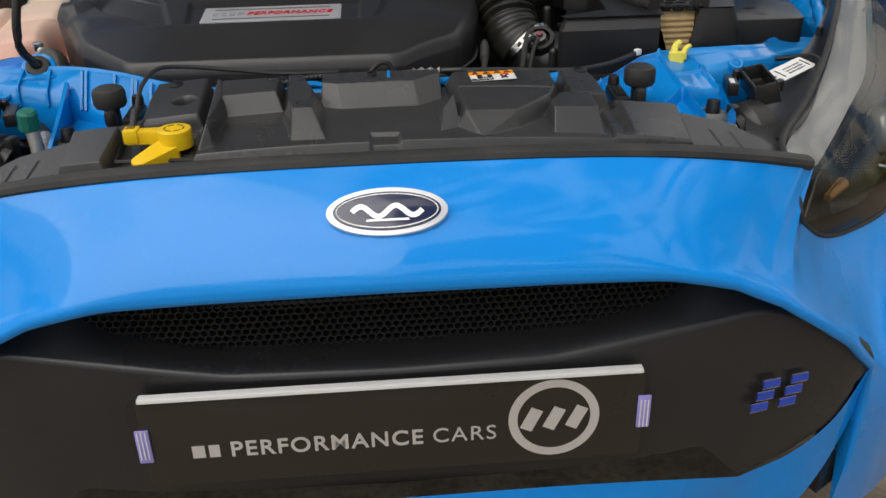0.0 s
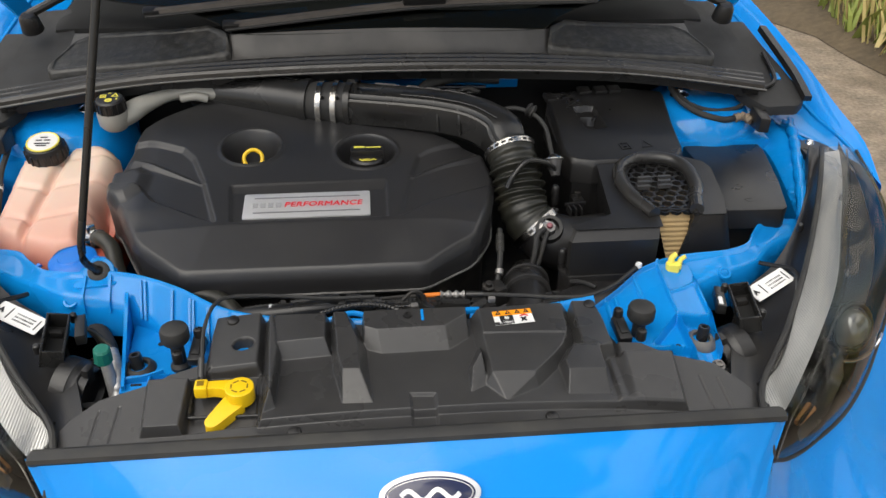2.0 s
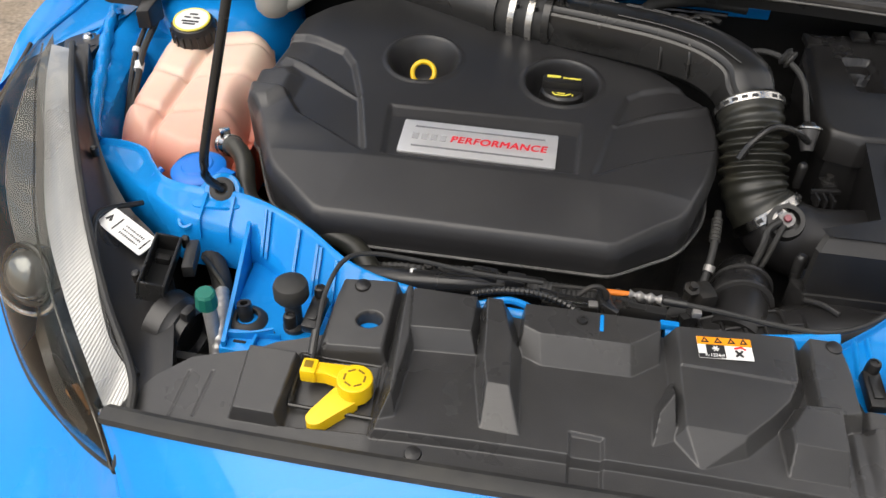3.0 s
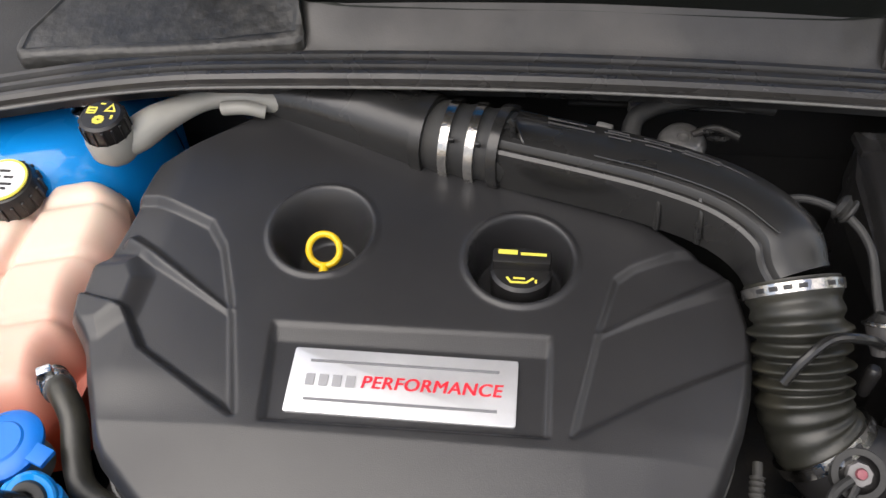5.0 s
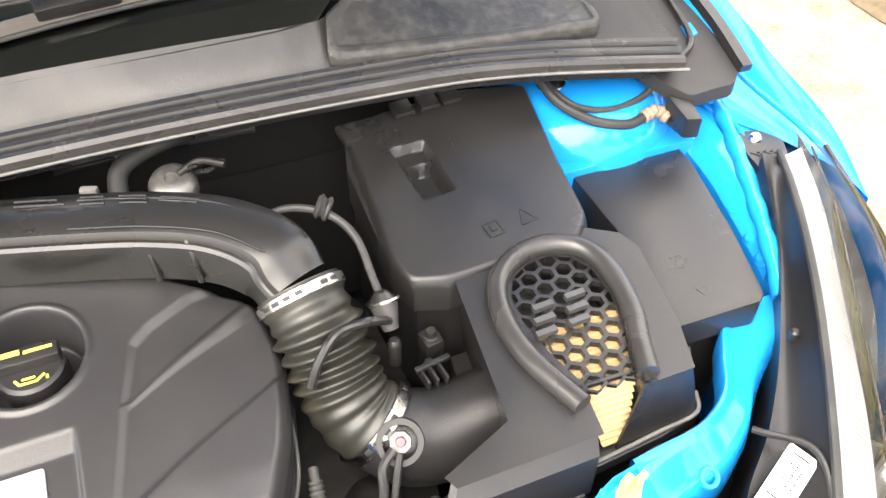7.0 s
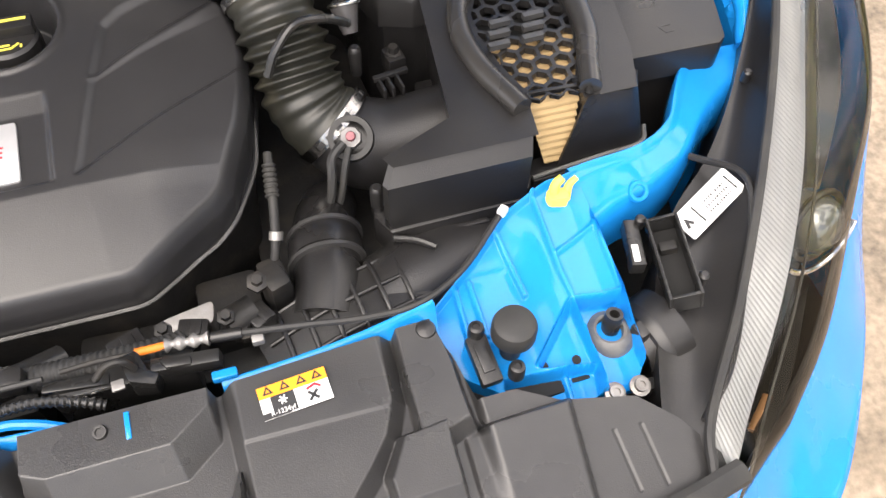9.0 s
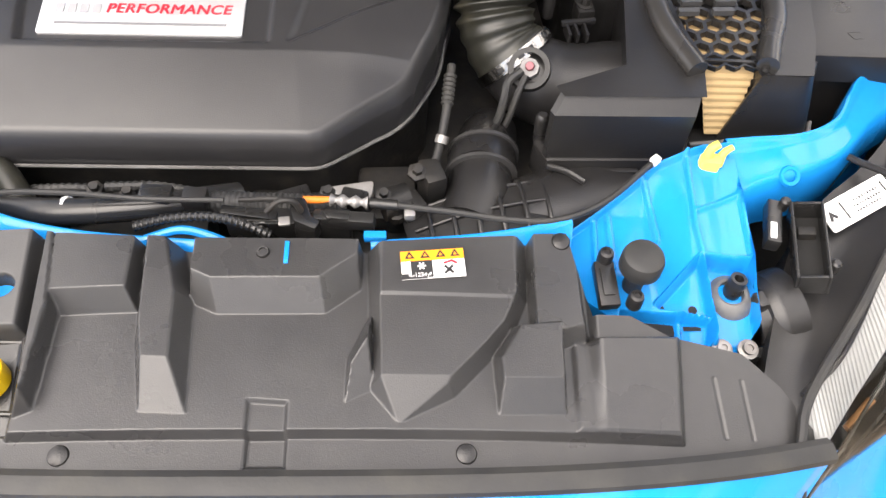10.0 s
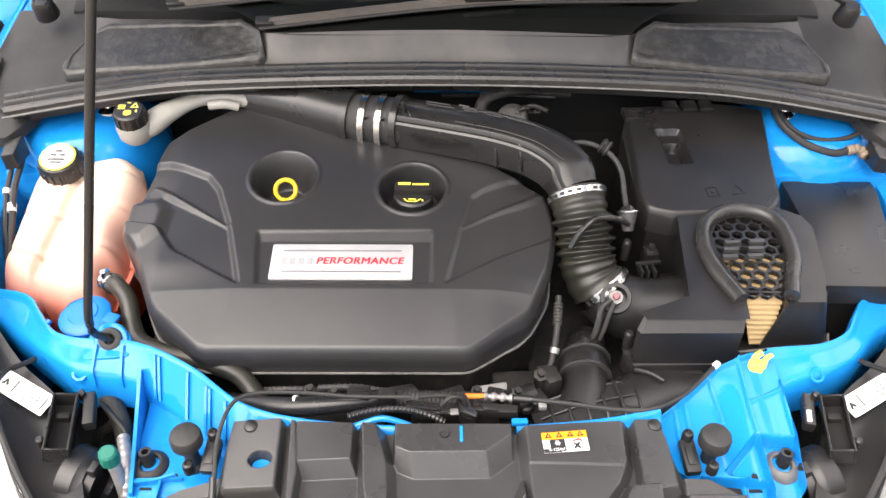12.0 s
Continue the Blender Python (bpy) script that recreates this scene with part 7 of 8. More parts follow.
# ---- bonnet, propped open over the bay ----
def build_bonnet():
    n, m = 41, 25
    grid = {}
    bm = bmesh.new()
    for i in range(n):
        u = -1 + 2 * i / (n - 1)
        for j in range(m):
            v = j / (m - 1)
            half = 0.70 - 0.20 * v**2.2
            long = 0.95 - 0.10 * u * u
            d = v * long
            up = 0.030 * (1 - u * u) + 0.045 * math.sin(math.pi * v)
            grid[i, j] = bm.verts.new((u * half, 0.985 - d * 0.574 + up * 0.819 + 0.02 * u * u, 1.035 + d * 0.819 + up * 0.574))
    for i in range(n - 1):
        for j in range(m - 1):
            bm.faces.new((grid[i, j], grid[i + 1, j], grid[i + 1, j + 1], grid[i, j + 1]))
    skin = part("bonnet", thick(bm, 0.018), BLUE, car, "glossy blue bonnet propped open", 50)
    inn = rounded([(-0.52, 0.10), (0.52, 0.10), (0.40, 0.78), (-0.40, 0.78)], 0.06)
    liner = slab(inn, -0.014, -0.004, 0.003)
    part("bonnet_liner", place(liner, pose(0, 0.985, 1.035, -55, 0, 0) @ Matrix.Diagonal((1, -1, 1, 1)) @ pose(0, 0, 0.004)), LINER, skin, "dark grey sound liner under the bonnet")
    for s in (1, -1):
        part("bonnet_hinge", sweep([(0.690 * s, 0.985, 1.050), (0.715 * s, 0.975, 1.040), (0.722 * s, 0.985, 1.01), (0.705 * s, 1.01, 0.965), (0.690 * s, 1.03, 0.93)], 1.0, 30, section=[(-0.006, -0.016), (0.006, -0.016), (0.006, 0.016), (-0.006, 0.016)]), BLUE_IN, skin, "curved blue bonnet hinge", 40)


build_bonnet()


# ---- cabin, tail and wheels ----
def build_cabin():
    st = [(1.46, 0.905, 1.25, 0.60), (1.70, 0.908, 1.37, 0.59), (2.05, 0.91, 1.445, 0.585), (2.6, 0.91, 1.465, 0.58), (3.2, 0.905, 1.44, 0.57), (3.7, 0.90, 1.36, 0.55), (4.0, 0.87, 1.18, 0.56), (4.2, 0.82, 0.98, 0.60), (4.26, 0.78, 0.60, 0.66)]
    bm = bmesh.new()
    g = []
    for y, w, top, r in st:
        belt = min(0.95, top - 0.08)
        right = [(w - 0.05, 0.24), (w, 0.50), (w, 0.75), (w - 0.03, belt), (r + 0.05, top - 0.05), (r - 0.06, top - 0.012), (r * 0.5, top), (0, top + 0.004)]
        g.append([bm.verts.new((x, y, z)) for x, z in right] + [bm.verts.new((-x, y, z)) for x, z in right[-2::-1]])
    for a, b in zip(g, g[1:]):
        for k in range(len(a) - 1):
            bm.faces.new((a[k], a[k + 1], b[k + 1], b[k]))
    bm.faces.new(g[-1])
    part("cabin_shell", bm, BLUE, car, "glossy blue cabin and tail", 40)
    for s in (1, -1):
        for y0, y1 in ((1.72, 2.5), (2.56, 3.35)):
            lo = [(0.878 * s, y0, 0.965), (0.878 * s, (y0 + y1) / 2, 0.97), (0.87 * s, y1, 0.98)]
            hi = [(0.66 * s, y0 + (0.22 if y0 < 2 else 0), 1.355), (0.655 * s, (y0 + y1) / 2 + 0.05, 1.385), (0.65 * s, y1 - (0.15 if y0 > 2 else 0), 1.37)]
            part("side_window", patch(lo, hi, 10, 4, 0.02, (s, 0, 0.4)), GLASSDARK, car, "dark side window")
        part("body_side", thick(patch([(0.905 * s, 0.72, 0.52), (0.907 * s, 1.1, 0.60), (0.905 * s, 1.5, 0.60)], [(0.89 * s, 1.22, 0.24), (0.89 * s, 1.35, 0.24), (0.86 * s, 1.5, 0.24)], 10, 4), 0.006), BLUE, car, "glossy blue lower body side")
        for y in (0.86, 3.52):
            m = Matrix.Translation((0.79 * s, y, 0.325)) @ pose(0, 0, 0, 0, 90 * s, 0)
            wheel = part("wheel", lathe([(0.0, 0.085), (0.05, 0.09), (0.20, 0.10), (0.235, 0.105), (0.24, 0.09), (0.24, -0.09), (0.0, -0.09)], 40, m), LAMPGREY, car, "dark grey alloy wheel")
            part("tyre", lathe([(0.235, 0.10), (0.27, 0.115), (0.31, 0.108), (0.325, 0.085), (0.325, -0.085), (0.31, -0.108), (0.24, -0.10)], 48, m), RUBBER, wheel, "black rubber tyre")


build_cabin()


# ---- reservoirs, prop and pipework on the washer side ----
def build_tank():
    t = thing("coolant_tank", "translucent peach coolant tank with red coolant and a black cap", "coolant tank", at=(-0.58, 0.62, 0.6))
    lobes = [(-0.676, 0.575), (-0.655, 0.545), (-0.620, 0.525), (-0.581, 0.514), (-0.550, 0.503), (-0.512, 0.512), (-0.496, 0.535), (-0.504, 0.572), (-0.491, 0.59), (-0.497, 0.648), (-0.488, 0.672), (-0.484, 0.735), (-0.498, 0.772), (-0.53, 0.788), (-0.565, 0.778), (-0.64, 0.772), (-0.664, 0.75), (-0.666, 0.69), (-0.672, 0.62)]
    xs = np.linspace(-0.676, -0.484, 80)
    out = rounded(lobes, 0.02)

    def z(x, y):
        h = 0.722 + 0.25 * (y - 0.52)
        d = inside(x, y, out)
        h = h - (0.062 - 0.022 * ease((y - 0.6) / 0.1)) * (1 - np.clip(d / 0.034, 0, 1)) ** 2.2
        h = h - 0.011 * np.exp(-(((x + 0.598 - 0.14 * (y - 0.6)) / 0.007) ** 2))
        for yy in (0.585, 0.655, 0.72):
            h = h - 0.005 * np.exp(-(((y - yy - 0.25 * np.abs(x + 0.598)) / 0.0055) ** 2))
        return h

    front = line((-0.676, 0.60), (-0.668, 0.566), (-0.655, 0.546), (-0.625, 0.527), (-0.603, 0.518), (-0.595, 0.524), (-0.587, 0.514), (-0.545, 0.503), (-0.515, 0.512), (-0.496, 0.537), (-0.484, 0.60))
    back = line((-0.676, 0.64), (-0.664, 0.735), (-0.645, 0.770), (-0.570, 0.777), (-0.552, 0.785), (-0.525, 0.789), (-0.499, 0.772), (-0.484, 0.73))
    part("tank_body", sheet(xs, front, back, 90, z, wall=0.60), TANK, t, "", 60)
    cap = Matrix.Translation((-0.608, 0.740, 0.770)) @ pose(0, 0, 0, 12, 0, 0)
    c = part("cap", lathe([(0, 0.034), (0.024, 0.034), (0.030, 0.031), (0.033, 0.024), (0.034, 0.004), (0.031, 0.0), (0.0, -0.01)], 40, cap), PLASTIC, t, "black screw cap", 40)
    part("cap_ridge", join(*[place(box(0.0335, 0, 0.014, 0.004, 0.0035, 0.020, 0.001), cap @ pose(0, 0, 0, 0, 0, a)) for a in range(0, 360, 20)]), PLASTIC, c)
    part("cap_disc", lathe([(0, 0.0352), (0.0245, 0.0352), (0.025, 0.034)], 36, cap), WHITE, c, "white warning disc")
    part("cap_ring", sweep([cap @ Vector((0.0262 * math.cos(a), 0.0262 * math.sin(a), 0.0342)) for a in [i * math.pi / 16 for i in range(33)]], 0.0016, 60, 6), PALEYELLOW, c, "yellow rim")
    part("cap_print", join(*[bar(x, y, w, 0.003, cap @ pose(0, 0, 0.0358)) for x, y, w in ((0, 0.011, 0.012), (-0.007, 0.003, 0.010), (0.007, 0.003, 0.010), (0, -0.006, 0.026), (0, -0.012, 0.018))]), INK, c, "black warning print")
    h = thing("coolant_hose", "black coolant hose with a bright spring clip", "hose", at=(-0.45, 0.45, 0.70))
    part("hose", sweep([(-0.500, 0.545, 0.715), (-0.475, 0.522, 0.733), (-0.452, 0.495, 0.730), (-0.440, 0.462, 0.716), (-0.425, 0.438, 0.708), (-0.393, 0.421, 0.706), (-0.372, 0.413, 0.708), (-0.316, 0.394, 0.711), (-0.278, 0.376, 0.712), (-0.253, 0.348, 0.710), (-0.236, 0.322, 0.70), (-0.225, 0.308, 0.68)], 0.0125, 90, 16), HOSE, h, "", 60)
    part("hose_clip", sweep([(-0.497, 0.543, 0.719), (-0.478, 0.525, 0.731)], lambda t_: 0.0145 + 0.001 * math.cos(t_ * 18), 14, 18), STEEL, h, "bright spring clip")
    part("clip_ears", box(-0.49, 0.532, 0.746, 0.014, 0.010, 0.012, 0.002, rz=30), STEEL, h, "clip ears")
    # washer filler
    w = thing("washer_filler_cap", "bright blue plastic washer filler cap", "filler cap", at=(-0.5, 0.45, 0.70))
    part("cap_top", lathe([(0, 0.008), (0.019, 0.0075), (0.021, 0.0055), (0.031, 0.004), (0.0355, 0.0), (0.035, -0.005), (0.028, -0.006)], 36, pose(-0.500, 0.460, 0.736, 4, -4, 0)), BLUE_CAP, w)
    part("cap_tab", box(-0.462, 0.452, 0.738, 0.022, 0.018, 0.006, 0.002, rz=-20), BLUE_CAP, w)
    part("neck", lathe([(0.026, 0.0), (0.026, -0.06)], 24, pose(-0.505, 0.462, 0.738, 10, 0, 0)), TANKWHITE, w)
    part("strap", sweep([(-0.545, 0.452, 0.735), (-0.552, 0.440, 0.728), (-0.545, 0.43, 0.725)], 0.004, 10, 8), BLUE_CAP, w)
    # prop
    p = thing("bonnet_prop_rod", "thin black steel rod propping the bonnet", "prop rod", at=(-0.45, 0.41, 0.74))
    part("rod", sweep([(-0.446, 0.405, 0.750), (-0.452, 0.401, 0.760), (-0.4580, 0.394, 0.775), (-0.4565, 0.393, 0.795), (-0.4505, 0.394, 0.825), (-0.425, 0.418, 0.94), (-0.395, 0.450, 1.08), (-0.36, 0.487, 1.24), (-0.325, 0.525, 1.40), (-0.278, 0.577, 1.605)], 0.0055, 80, 12), GLOSSBLACK, p, "", 60)
    part("grommet", lathe([(0.007, 0.0), (0.0075, 0.003), (0.011, 0.0035), (0.0145, 0.002), (0.0155, -0.001), (0.0155, -0.006)], 28, pose(-0.446, 0.405, 0.750, 42, 0, 10)), RUBBER, p, "round black rubber grommet")
    part("bracket_eye", lathe([(0.010, -0.004), (0.012, -0.002), (0.0205, -0.002), (0.022, -0.004), (0.022, -0.009)], 32, pose(-0.446, 0.405, 0.750, 42, 0, 10)), BLUE_IN, p, "blue eye of the bracket")
    # black disc paints the shade inside the grommet
    part("grommet_hole", lathe([(0, 0.0004), (0.0070, 0.0004), (0.0074, -0.002)], 18, pose(-0.446, 0.405, 0.750, 42, 0, 10)), NEARBLACK, p, "hole in the grommet, its shade a black disc")
    part("bracket", slab(rounded([(-0.478, 0.425), (-0.425, 0.425), (-0.415, 0.385), (-0.478, 0.378)], 0.01), 0.70, lambda x, y: 0.742 + 0.1 * (y - 0.40), 0.004), BLUE_IN, p, "blue bracket for the rod")
    # brake fluid
    b = thing("brake_fluid_reservoir", "milky brake fluid reservoir with a black cap printed yellow", "fluid reservoir", at=(-0.47, 0.79, 0.80))
    part("reservoir", sweep([(-0.500, 0.778, 0.822), (-0.478, 0.788, 0.824), (-0.450, 0.812, 0.834), (-0.40, 0.843, 0.842), (-0.35, 0.852, 0.842), (-0.315, 0.850, 0.836)], lambda q: 0.0185 + 0.0035 * math.sin(q * 9), 50, 18, flat=0.8), TANKWHITE, b, "grey-white translucent neck", 60)
    cap = pose(-0.495, 0.778, 0.838, 8, 0, 0)
    part("cup", lathe([(0.0255, 0.004), (0.0275, -0.004), (0.027, -0.022), (0.020, -0.032), (0.0, -0.034)], 32, cap), TANKWHITE, b, "round milky cup")
    c = part("cap", lathe([(0, 0.026), (0.0205, 0.026), (0.0235, 0.0235), (0.0245, 0.004), (0.023, 0.0)], 36, cap), PLASTIC, b, "black cap")
    part("cap_ridge", join(*[place(box(0.0242, 0, 0.012, 0.003, 0.003, 0.019, 0.001), cap @ pose(0, 0, 0, 0, 0, a)) for a in range(0, 360, 24)]), PLASTIC, c)
    k = cap @ pose(0, 0, 0.0265) @ Matrix.Diagonal((0.86, 0.86, 1, 1))
    part("cap_print", join(stroke([(0.004, 0.006), (0.010, 0.017), (0.016, 0.006), (0.004, 0.006)], 0.002, k), stroke([(-0.018, 0.002), (-0.018, 0.011), (-0.008, 0.011), (-0.008, 0.002), (-0.018, 0.002)], 0.002, k), bar(-0.013, 0.006, 0.010, 0.002, k), *[bar(0.0045 * math.cos(a), -0.009 + 0.0045 * math.sin(a), 0.005, 0.005, k) for a in [i * 0.8 for i in range(8)]], bar(0.015, -0.004, 0.003, 0.006, k), bar(-0.002, 0.018, 0.006, 0.002, k)), PALEYELLOW, c, "yellow warning signs")
    # charge port
    g = thing("service_valve", "green capped aluminium refrigerant service valve", "service valve", at=(-0.405, 0.24, 0.64))
    part("valve_cap", lathe([(0, 0.016), (0.0085, 0.016), (0.011, 0.013), (0.0122, -0.006), (0.010, -0.008)], 10, pose(-0.405, 0.240, 0.726, 8, 6, 0)), GREEN, g, "green plastic cap", 20)
    part("valve_pipe", sweep([(-0.404, 0.240, 0.722), (-0.400, 0.234, 0.695), (-0.398, 0.225, 0.66), (-0.405, 0.215, 0.62)], 0.0078, 20, 14), DULLALU, g, "bare aluminium pipe")
    part("valve_pipe", sweep([(-0.412, 0.292, 0.690), (-0.402, 0.268, 0.694), (-0.393, 0.240, 0.690), (-0.394, 0.215, 0.66)], lambda t: 0.0078 + 0.0006 * math.cos(t * 60), 40, 14), DULLALU, g, "bare aluminium pipe")
    # loose wiring along the wing
    w = thing("wing_wiring", "black cables along the washer side wing", "cable", at=(-0.69, 0.75, 0.76))
    part("cable", sweep([(-0.725, 0.845, 0.815), (-0.700, 0.80, 0.800), (-0.676, 0.76, 0.79), (-0.676, 0.70, 0.765), (-0.672, 0.66, 0.74), (-0.675, 0.62, 0.70)], 0.005, 50, 8), RUBBER, w)
    part("cable", sweep([(-0.735, 0.83, 0.81), (-0.708, 0.78, 0.797), (-0.69, 0.75, 0.785), (-0.690, 0.70, 0.758), (-0.684, 0.66, 0.735), (-0.682, 0.62, 0.69)], 0.004, 50, 8), RUBBER, w)
    part("cable_tape", sweep([(-0.690, 0.705, 0.762), (-0.6895, 0.698, 0.758)], 0.006, 6, 10), WHITE, w, "white tape")
    part("cable_tape", sweep([(-0.676, 0.68, 0.752), (-0.674, 0.668, 0.746)], 0.007, 6, 10), WHITE, w, "white tape")
    # leads on the other tower
    w = thing("tower_leads", "two black leads with a taped end on the blue tower", "cable", at=(0.6, 0.8, 0.81))
    part("lead", sweep([(0.535, 0.842, 0.832), (0.545, 0.805, 0.818), (0.575, 0.775, 0.805), (0.615, 0.762, 0.797), (0.645, 0.768, 0.797)], 0.0060, 50, 10), RUBBER, w)
    part("lead", sweep([(0.540, 0.845, 0.828), (0.560, 0.80, 0.815), (0.60, 0.785, 0.806), (0.645, 0.790, 0.806), (0.675, 0.800, 0.815)], 0.0042, 50, 10), RUBBER, w)
    part("lead_end", sweep([(0.640, 0.767, 0.797), (0.660, 0.770, 0.799), (0.668, 0.755, 0.795)], lambda t_: 0.0075 + 0.0012 * math.sin(t_ * 31), 30, 12), mat("brown_tape", (0.22, 0.17, 0.12), 0.7, vary=0.35, scale=120, bump=0.5, bump_scale=200), w, "frayed brown taped end")
    # yellow clip on the cross panel
    y = thing("yellow_clip", "pale yellow plastic clip on the blue cross panel", "clip", at=(0.4, 0.38, 0.72))
    part("clip_base", slab(rounded([(0.389, 0.368), (0.409, 0.366), (0.409, 0.379), (0.389, 0.380)], 0.005), 0.70, 0.743, 0.003), PALEYELLOW, y)
    part("clip_prong", sweep([(0.396, 0.374, 0.732), (0.398, 0.379, 0.748), (0.405, 0.381, 0.755)], lambda t_: 0.006 - 0.002 * t_, 12, 10), PALEYELLOW, y)
    part("clip_prong", sweep([(0.408, 0.374, 0.732), (0.412, 0.379, 0.744), (0.420, 0.382, 0.749)], lambda t_: 0.005 - 0.002 * t_, 12, 10), PALEYELLOW, y)


build_tank()


# ---- machinery seen between the cover and the cross panel ----
def build_machinery():
    rnd = random.Random(3)
    e = thing("engine_block", "grimy dark engine block and castings below the cover", "engine", at=(-0.1, 0.6, 0.45))
    part("block", slab([(-0.42, 0.44), (-0.30, 0.40), (0.03, 0.40), (0.13, 0.50), (0.14, 0.66), (0.0, 0.78), (-0.40, 0.78)], 0.42, 0.69, 0.01), DARK, e)
    part("gearbox", slab(rounded([(0.12, 0.45), (0.26, 0.44), (0.30, 0.60), (0.28, 0.80), (0.14, 0.82)], 0.03), 0.42, 0.60, 0.02), DARK, e)
    for x, y, z, sx, sy, sz in ((-0.30, 0.37, 0.625, 0.10, 0.05, 0.06), (-0.16, 0.365, 0.62, 0.14, 0.05, 0.05), (0.0, 0.37, 0.63, 0.10, 0.05, 0.06), (0.09, 0.39, 0.63, 0.06, 0.07, 0.07), (0.09, 0.355, 0.61, 0.09, 0.05, 0.06)):
        part("casting", box(x, y, z, sx, sy, sz, 0.008, rz=rnd.uniform(-12, 12)), ALU if sx > 0.095 and x > 0 else DARK, e)
    for x in (-0.27, -0.20, -0.06, 0.05, 0.10):
        part("bolt", lathe([(0, 0.008), (0.006, 0.008), (0.007, 0.0), (0.010, -0.002), (0.010, -0.01)], 10, pose(x, 0.352 + rnd.uniform(-0.01, 0.01), 0.690)), DARK, e, "dull steel bolt")
    l = thing("bonnet_latch", "black bonnet latch with an orange-marked spring rod", "latch", at=(0, 0.3, 0.72))
    part("latch_plate", box(0.005, 0.305, 0.712, 0.11, 0.018, 0.05, 0.003), GLOSSBLACK, l)
    part("latch_plate", box(0.055, 0.300, 0.738, 0.055, 0.012, 0.014, 0.002, rz=-8, ry=-5), GLOSSBLACK, l)
    part("latch_plate", box(-0.030, 0.306, 0.736, 0.050, 0.010, 0.010, 0.002, rz=-4, ry=6), GLOSSBLACK, l)
    part("latch_jaw", slab([(0.006, 0.312), (0.020, 0.318), (0.026, 0.300), (0.034, 0.296), (0.030, 0.286), (0.012, 0.290)], 0.725, lambda x, y: 0.752 - 0.4 * (x - 0.01), 0.002), GLOSSBLACK, l, "angular black jaw")
    part("latch_jaw", slab([(0.034, 0.306), (0.060, 0.302), (0.060, 0.294), (0.040, 0.296)], 0.73, 0.747, 0.002), GLOSSBLACK, l, "angular black jaw")
    part("latch_pin", sweep([(-0.035, 0.290, 0.748), (0.0, 0.290, 0.749)], 0.0012, 6, 6), STEEL, l, "thin bright pin")
    part("pin_eye", box(0.004, 0.290, 0.749, 0.010, 0.009, 0.003, 0.001, rz=5), ALU, l, "small metal eye")
    part("latch_hook", sweep([(-0.012, 0.298, 0.752), (0.0, 0.302, 0.762), (0.012, 0.302, 0.762), (0.018, 0.30, 0.75)], 0.0028, 20, 10), DARK, l)
    part("spring_rod", sweep([(-0.04, 0.318, 0.742), (0.0, 0.318, 0.744), (0.110, 0.309, 0.748)], 0.0024, 20, 8), DARK, l, "dull rod")
    part("rod_sleeve", sweep([(0.018, 0.3172, 0.7447), (0.042, 0.3162, 0.746)], 0.0034, 8, 12), mat("faded_orange", (0.60, 0.16, 0.01), 0.6, vary=0.2), l, "orange sleeve")
    part("rod_sleeve", sweep([(0.042, 0.3162, 0.746), (0.076, 0.3125, 0.747)], lambda t: 0.0046 + 0.0014 * math.cos(t * 19), 24, 12), ALU, l, "bright sleeve")
    part("rod_sleeve", sweep([(0.078, 0.3125, 0.747), (0.102, 0.3095, 0.748)], 0.0048, 8, 12), GLOSSBLACK, l, "black sleeve")
    part("connector", box(-0.115, 0.326, 0.734, 0.030, 0.020, 0.018, 0.004, rz=-4), GLOSSBLACK, l, "black connector")
    part("connector", box(-0.080, 0.324, 0.735, 0.022, 0.018, 0.016, 0.003, rz=-4), PLASTIC, l, "black connector")
    c = thing("front_cable", "black cable clipped along the cross panel", "cable", at=(0.15, 0.31, 0.75))
    part("cable", sweep([(0.10, 0.3095, 0.748), (0.15, 0.302, 0.749), (0.20, 0.295, 0.748), (0.245, 0.296, 0.747), (0.29, 0.318, 0.746), (0.338, 0.362, 0.746)], 0.0030, 50, 8), RUBBER, c)
    part("cable_clip", box(0.343, 0.366, 0.747, 0.009, 0.008, 0.008, 0.002, rz=40), WHITE, c, "white clip")
    part("cable_clip", box(0.113, 0.302, 0.744, 0.010, 0.008, 0.008, 0.002), ALU, c, "pale clip")
    w = thing("corrugated_wiring", "black corrugated wiring sleeve behind the panel cover", "cable", at=(-0.08, 0.3, 0.76))
    part("sleeve", sweep([(-0.125, 0.287, 0.744), (-0.095, 0.291, 0.750), (-0.060, 0.292, 0.752), (-0.03, 0.286, 0.750), (-0.008, 0.280, 0.742)], lambda t: 0.0044 + 0.0007 * math.cos(t * 150), 120, 10), GLOSSBLACK, w)
    g = thing("front_pipework", "black pipes, plugs and loom ahead of the engine", "pipework", at=(-0.15, 0.33, 0.69))
    part("pipe", sweep([(-0.285, 0.345, 0.695), (-0.22, 0.318, 0.722), (-0.17, 0.315, 0.728), (-0.11, 0.322, 0.728), (-0.075, 0.335, 0.720), (-0.05, 0.352, 0.705)], 0.0125, 50, 14), GLOSSBLACK, g, "black coolant pipe", 60)
    part("pipe_mark", sweep([(-0.196, 0.3162, 0.7258), (-0.192, 0.3159, 0.7264)], 0.0131, 4, 18), WHITE, g, "white mark on the pipe")
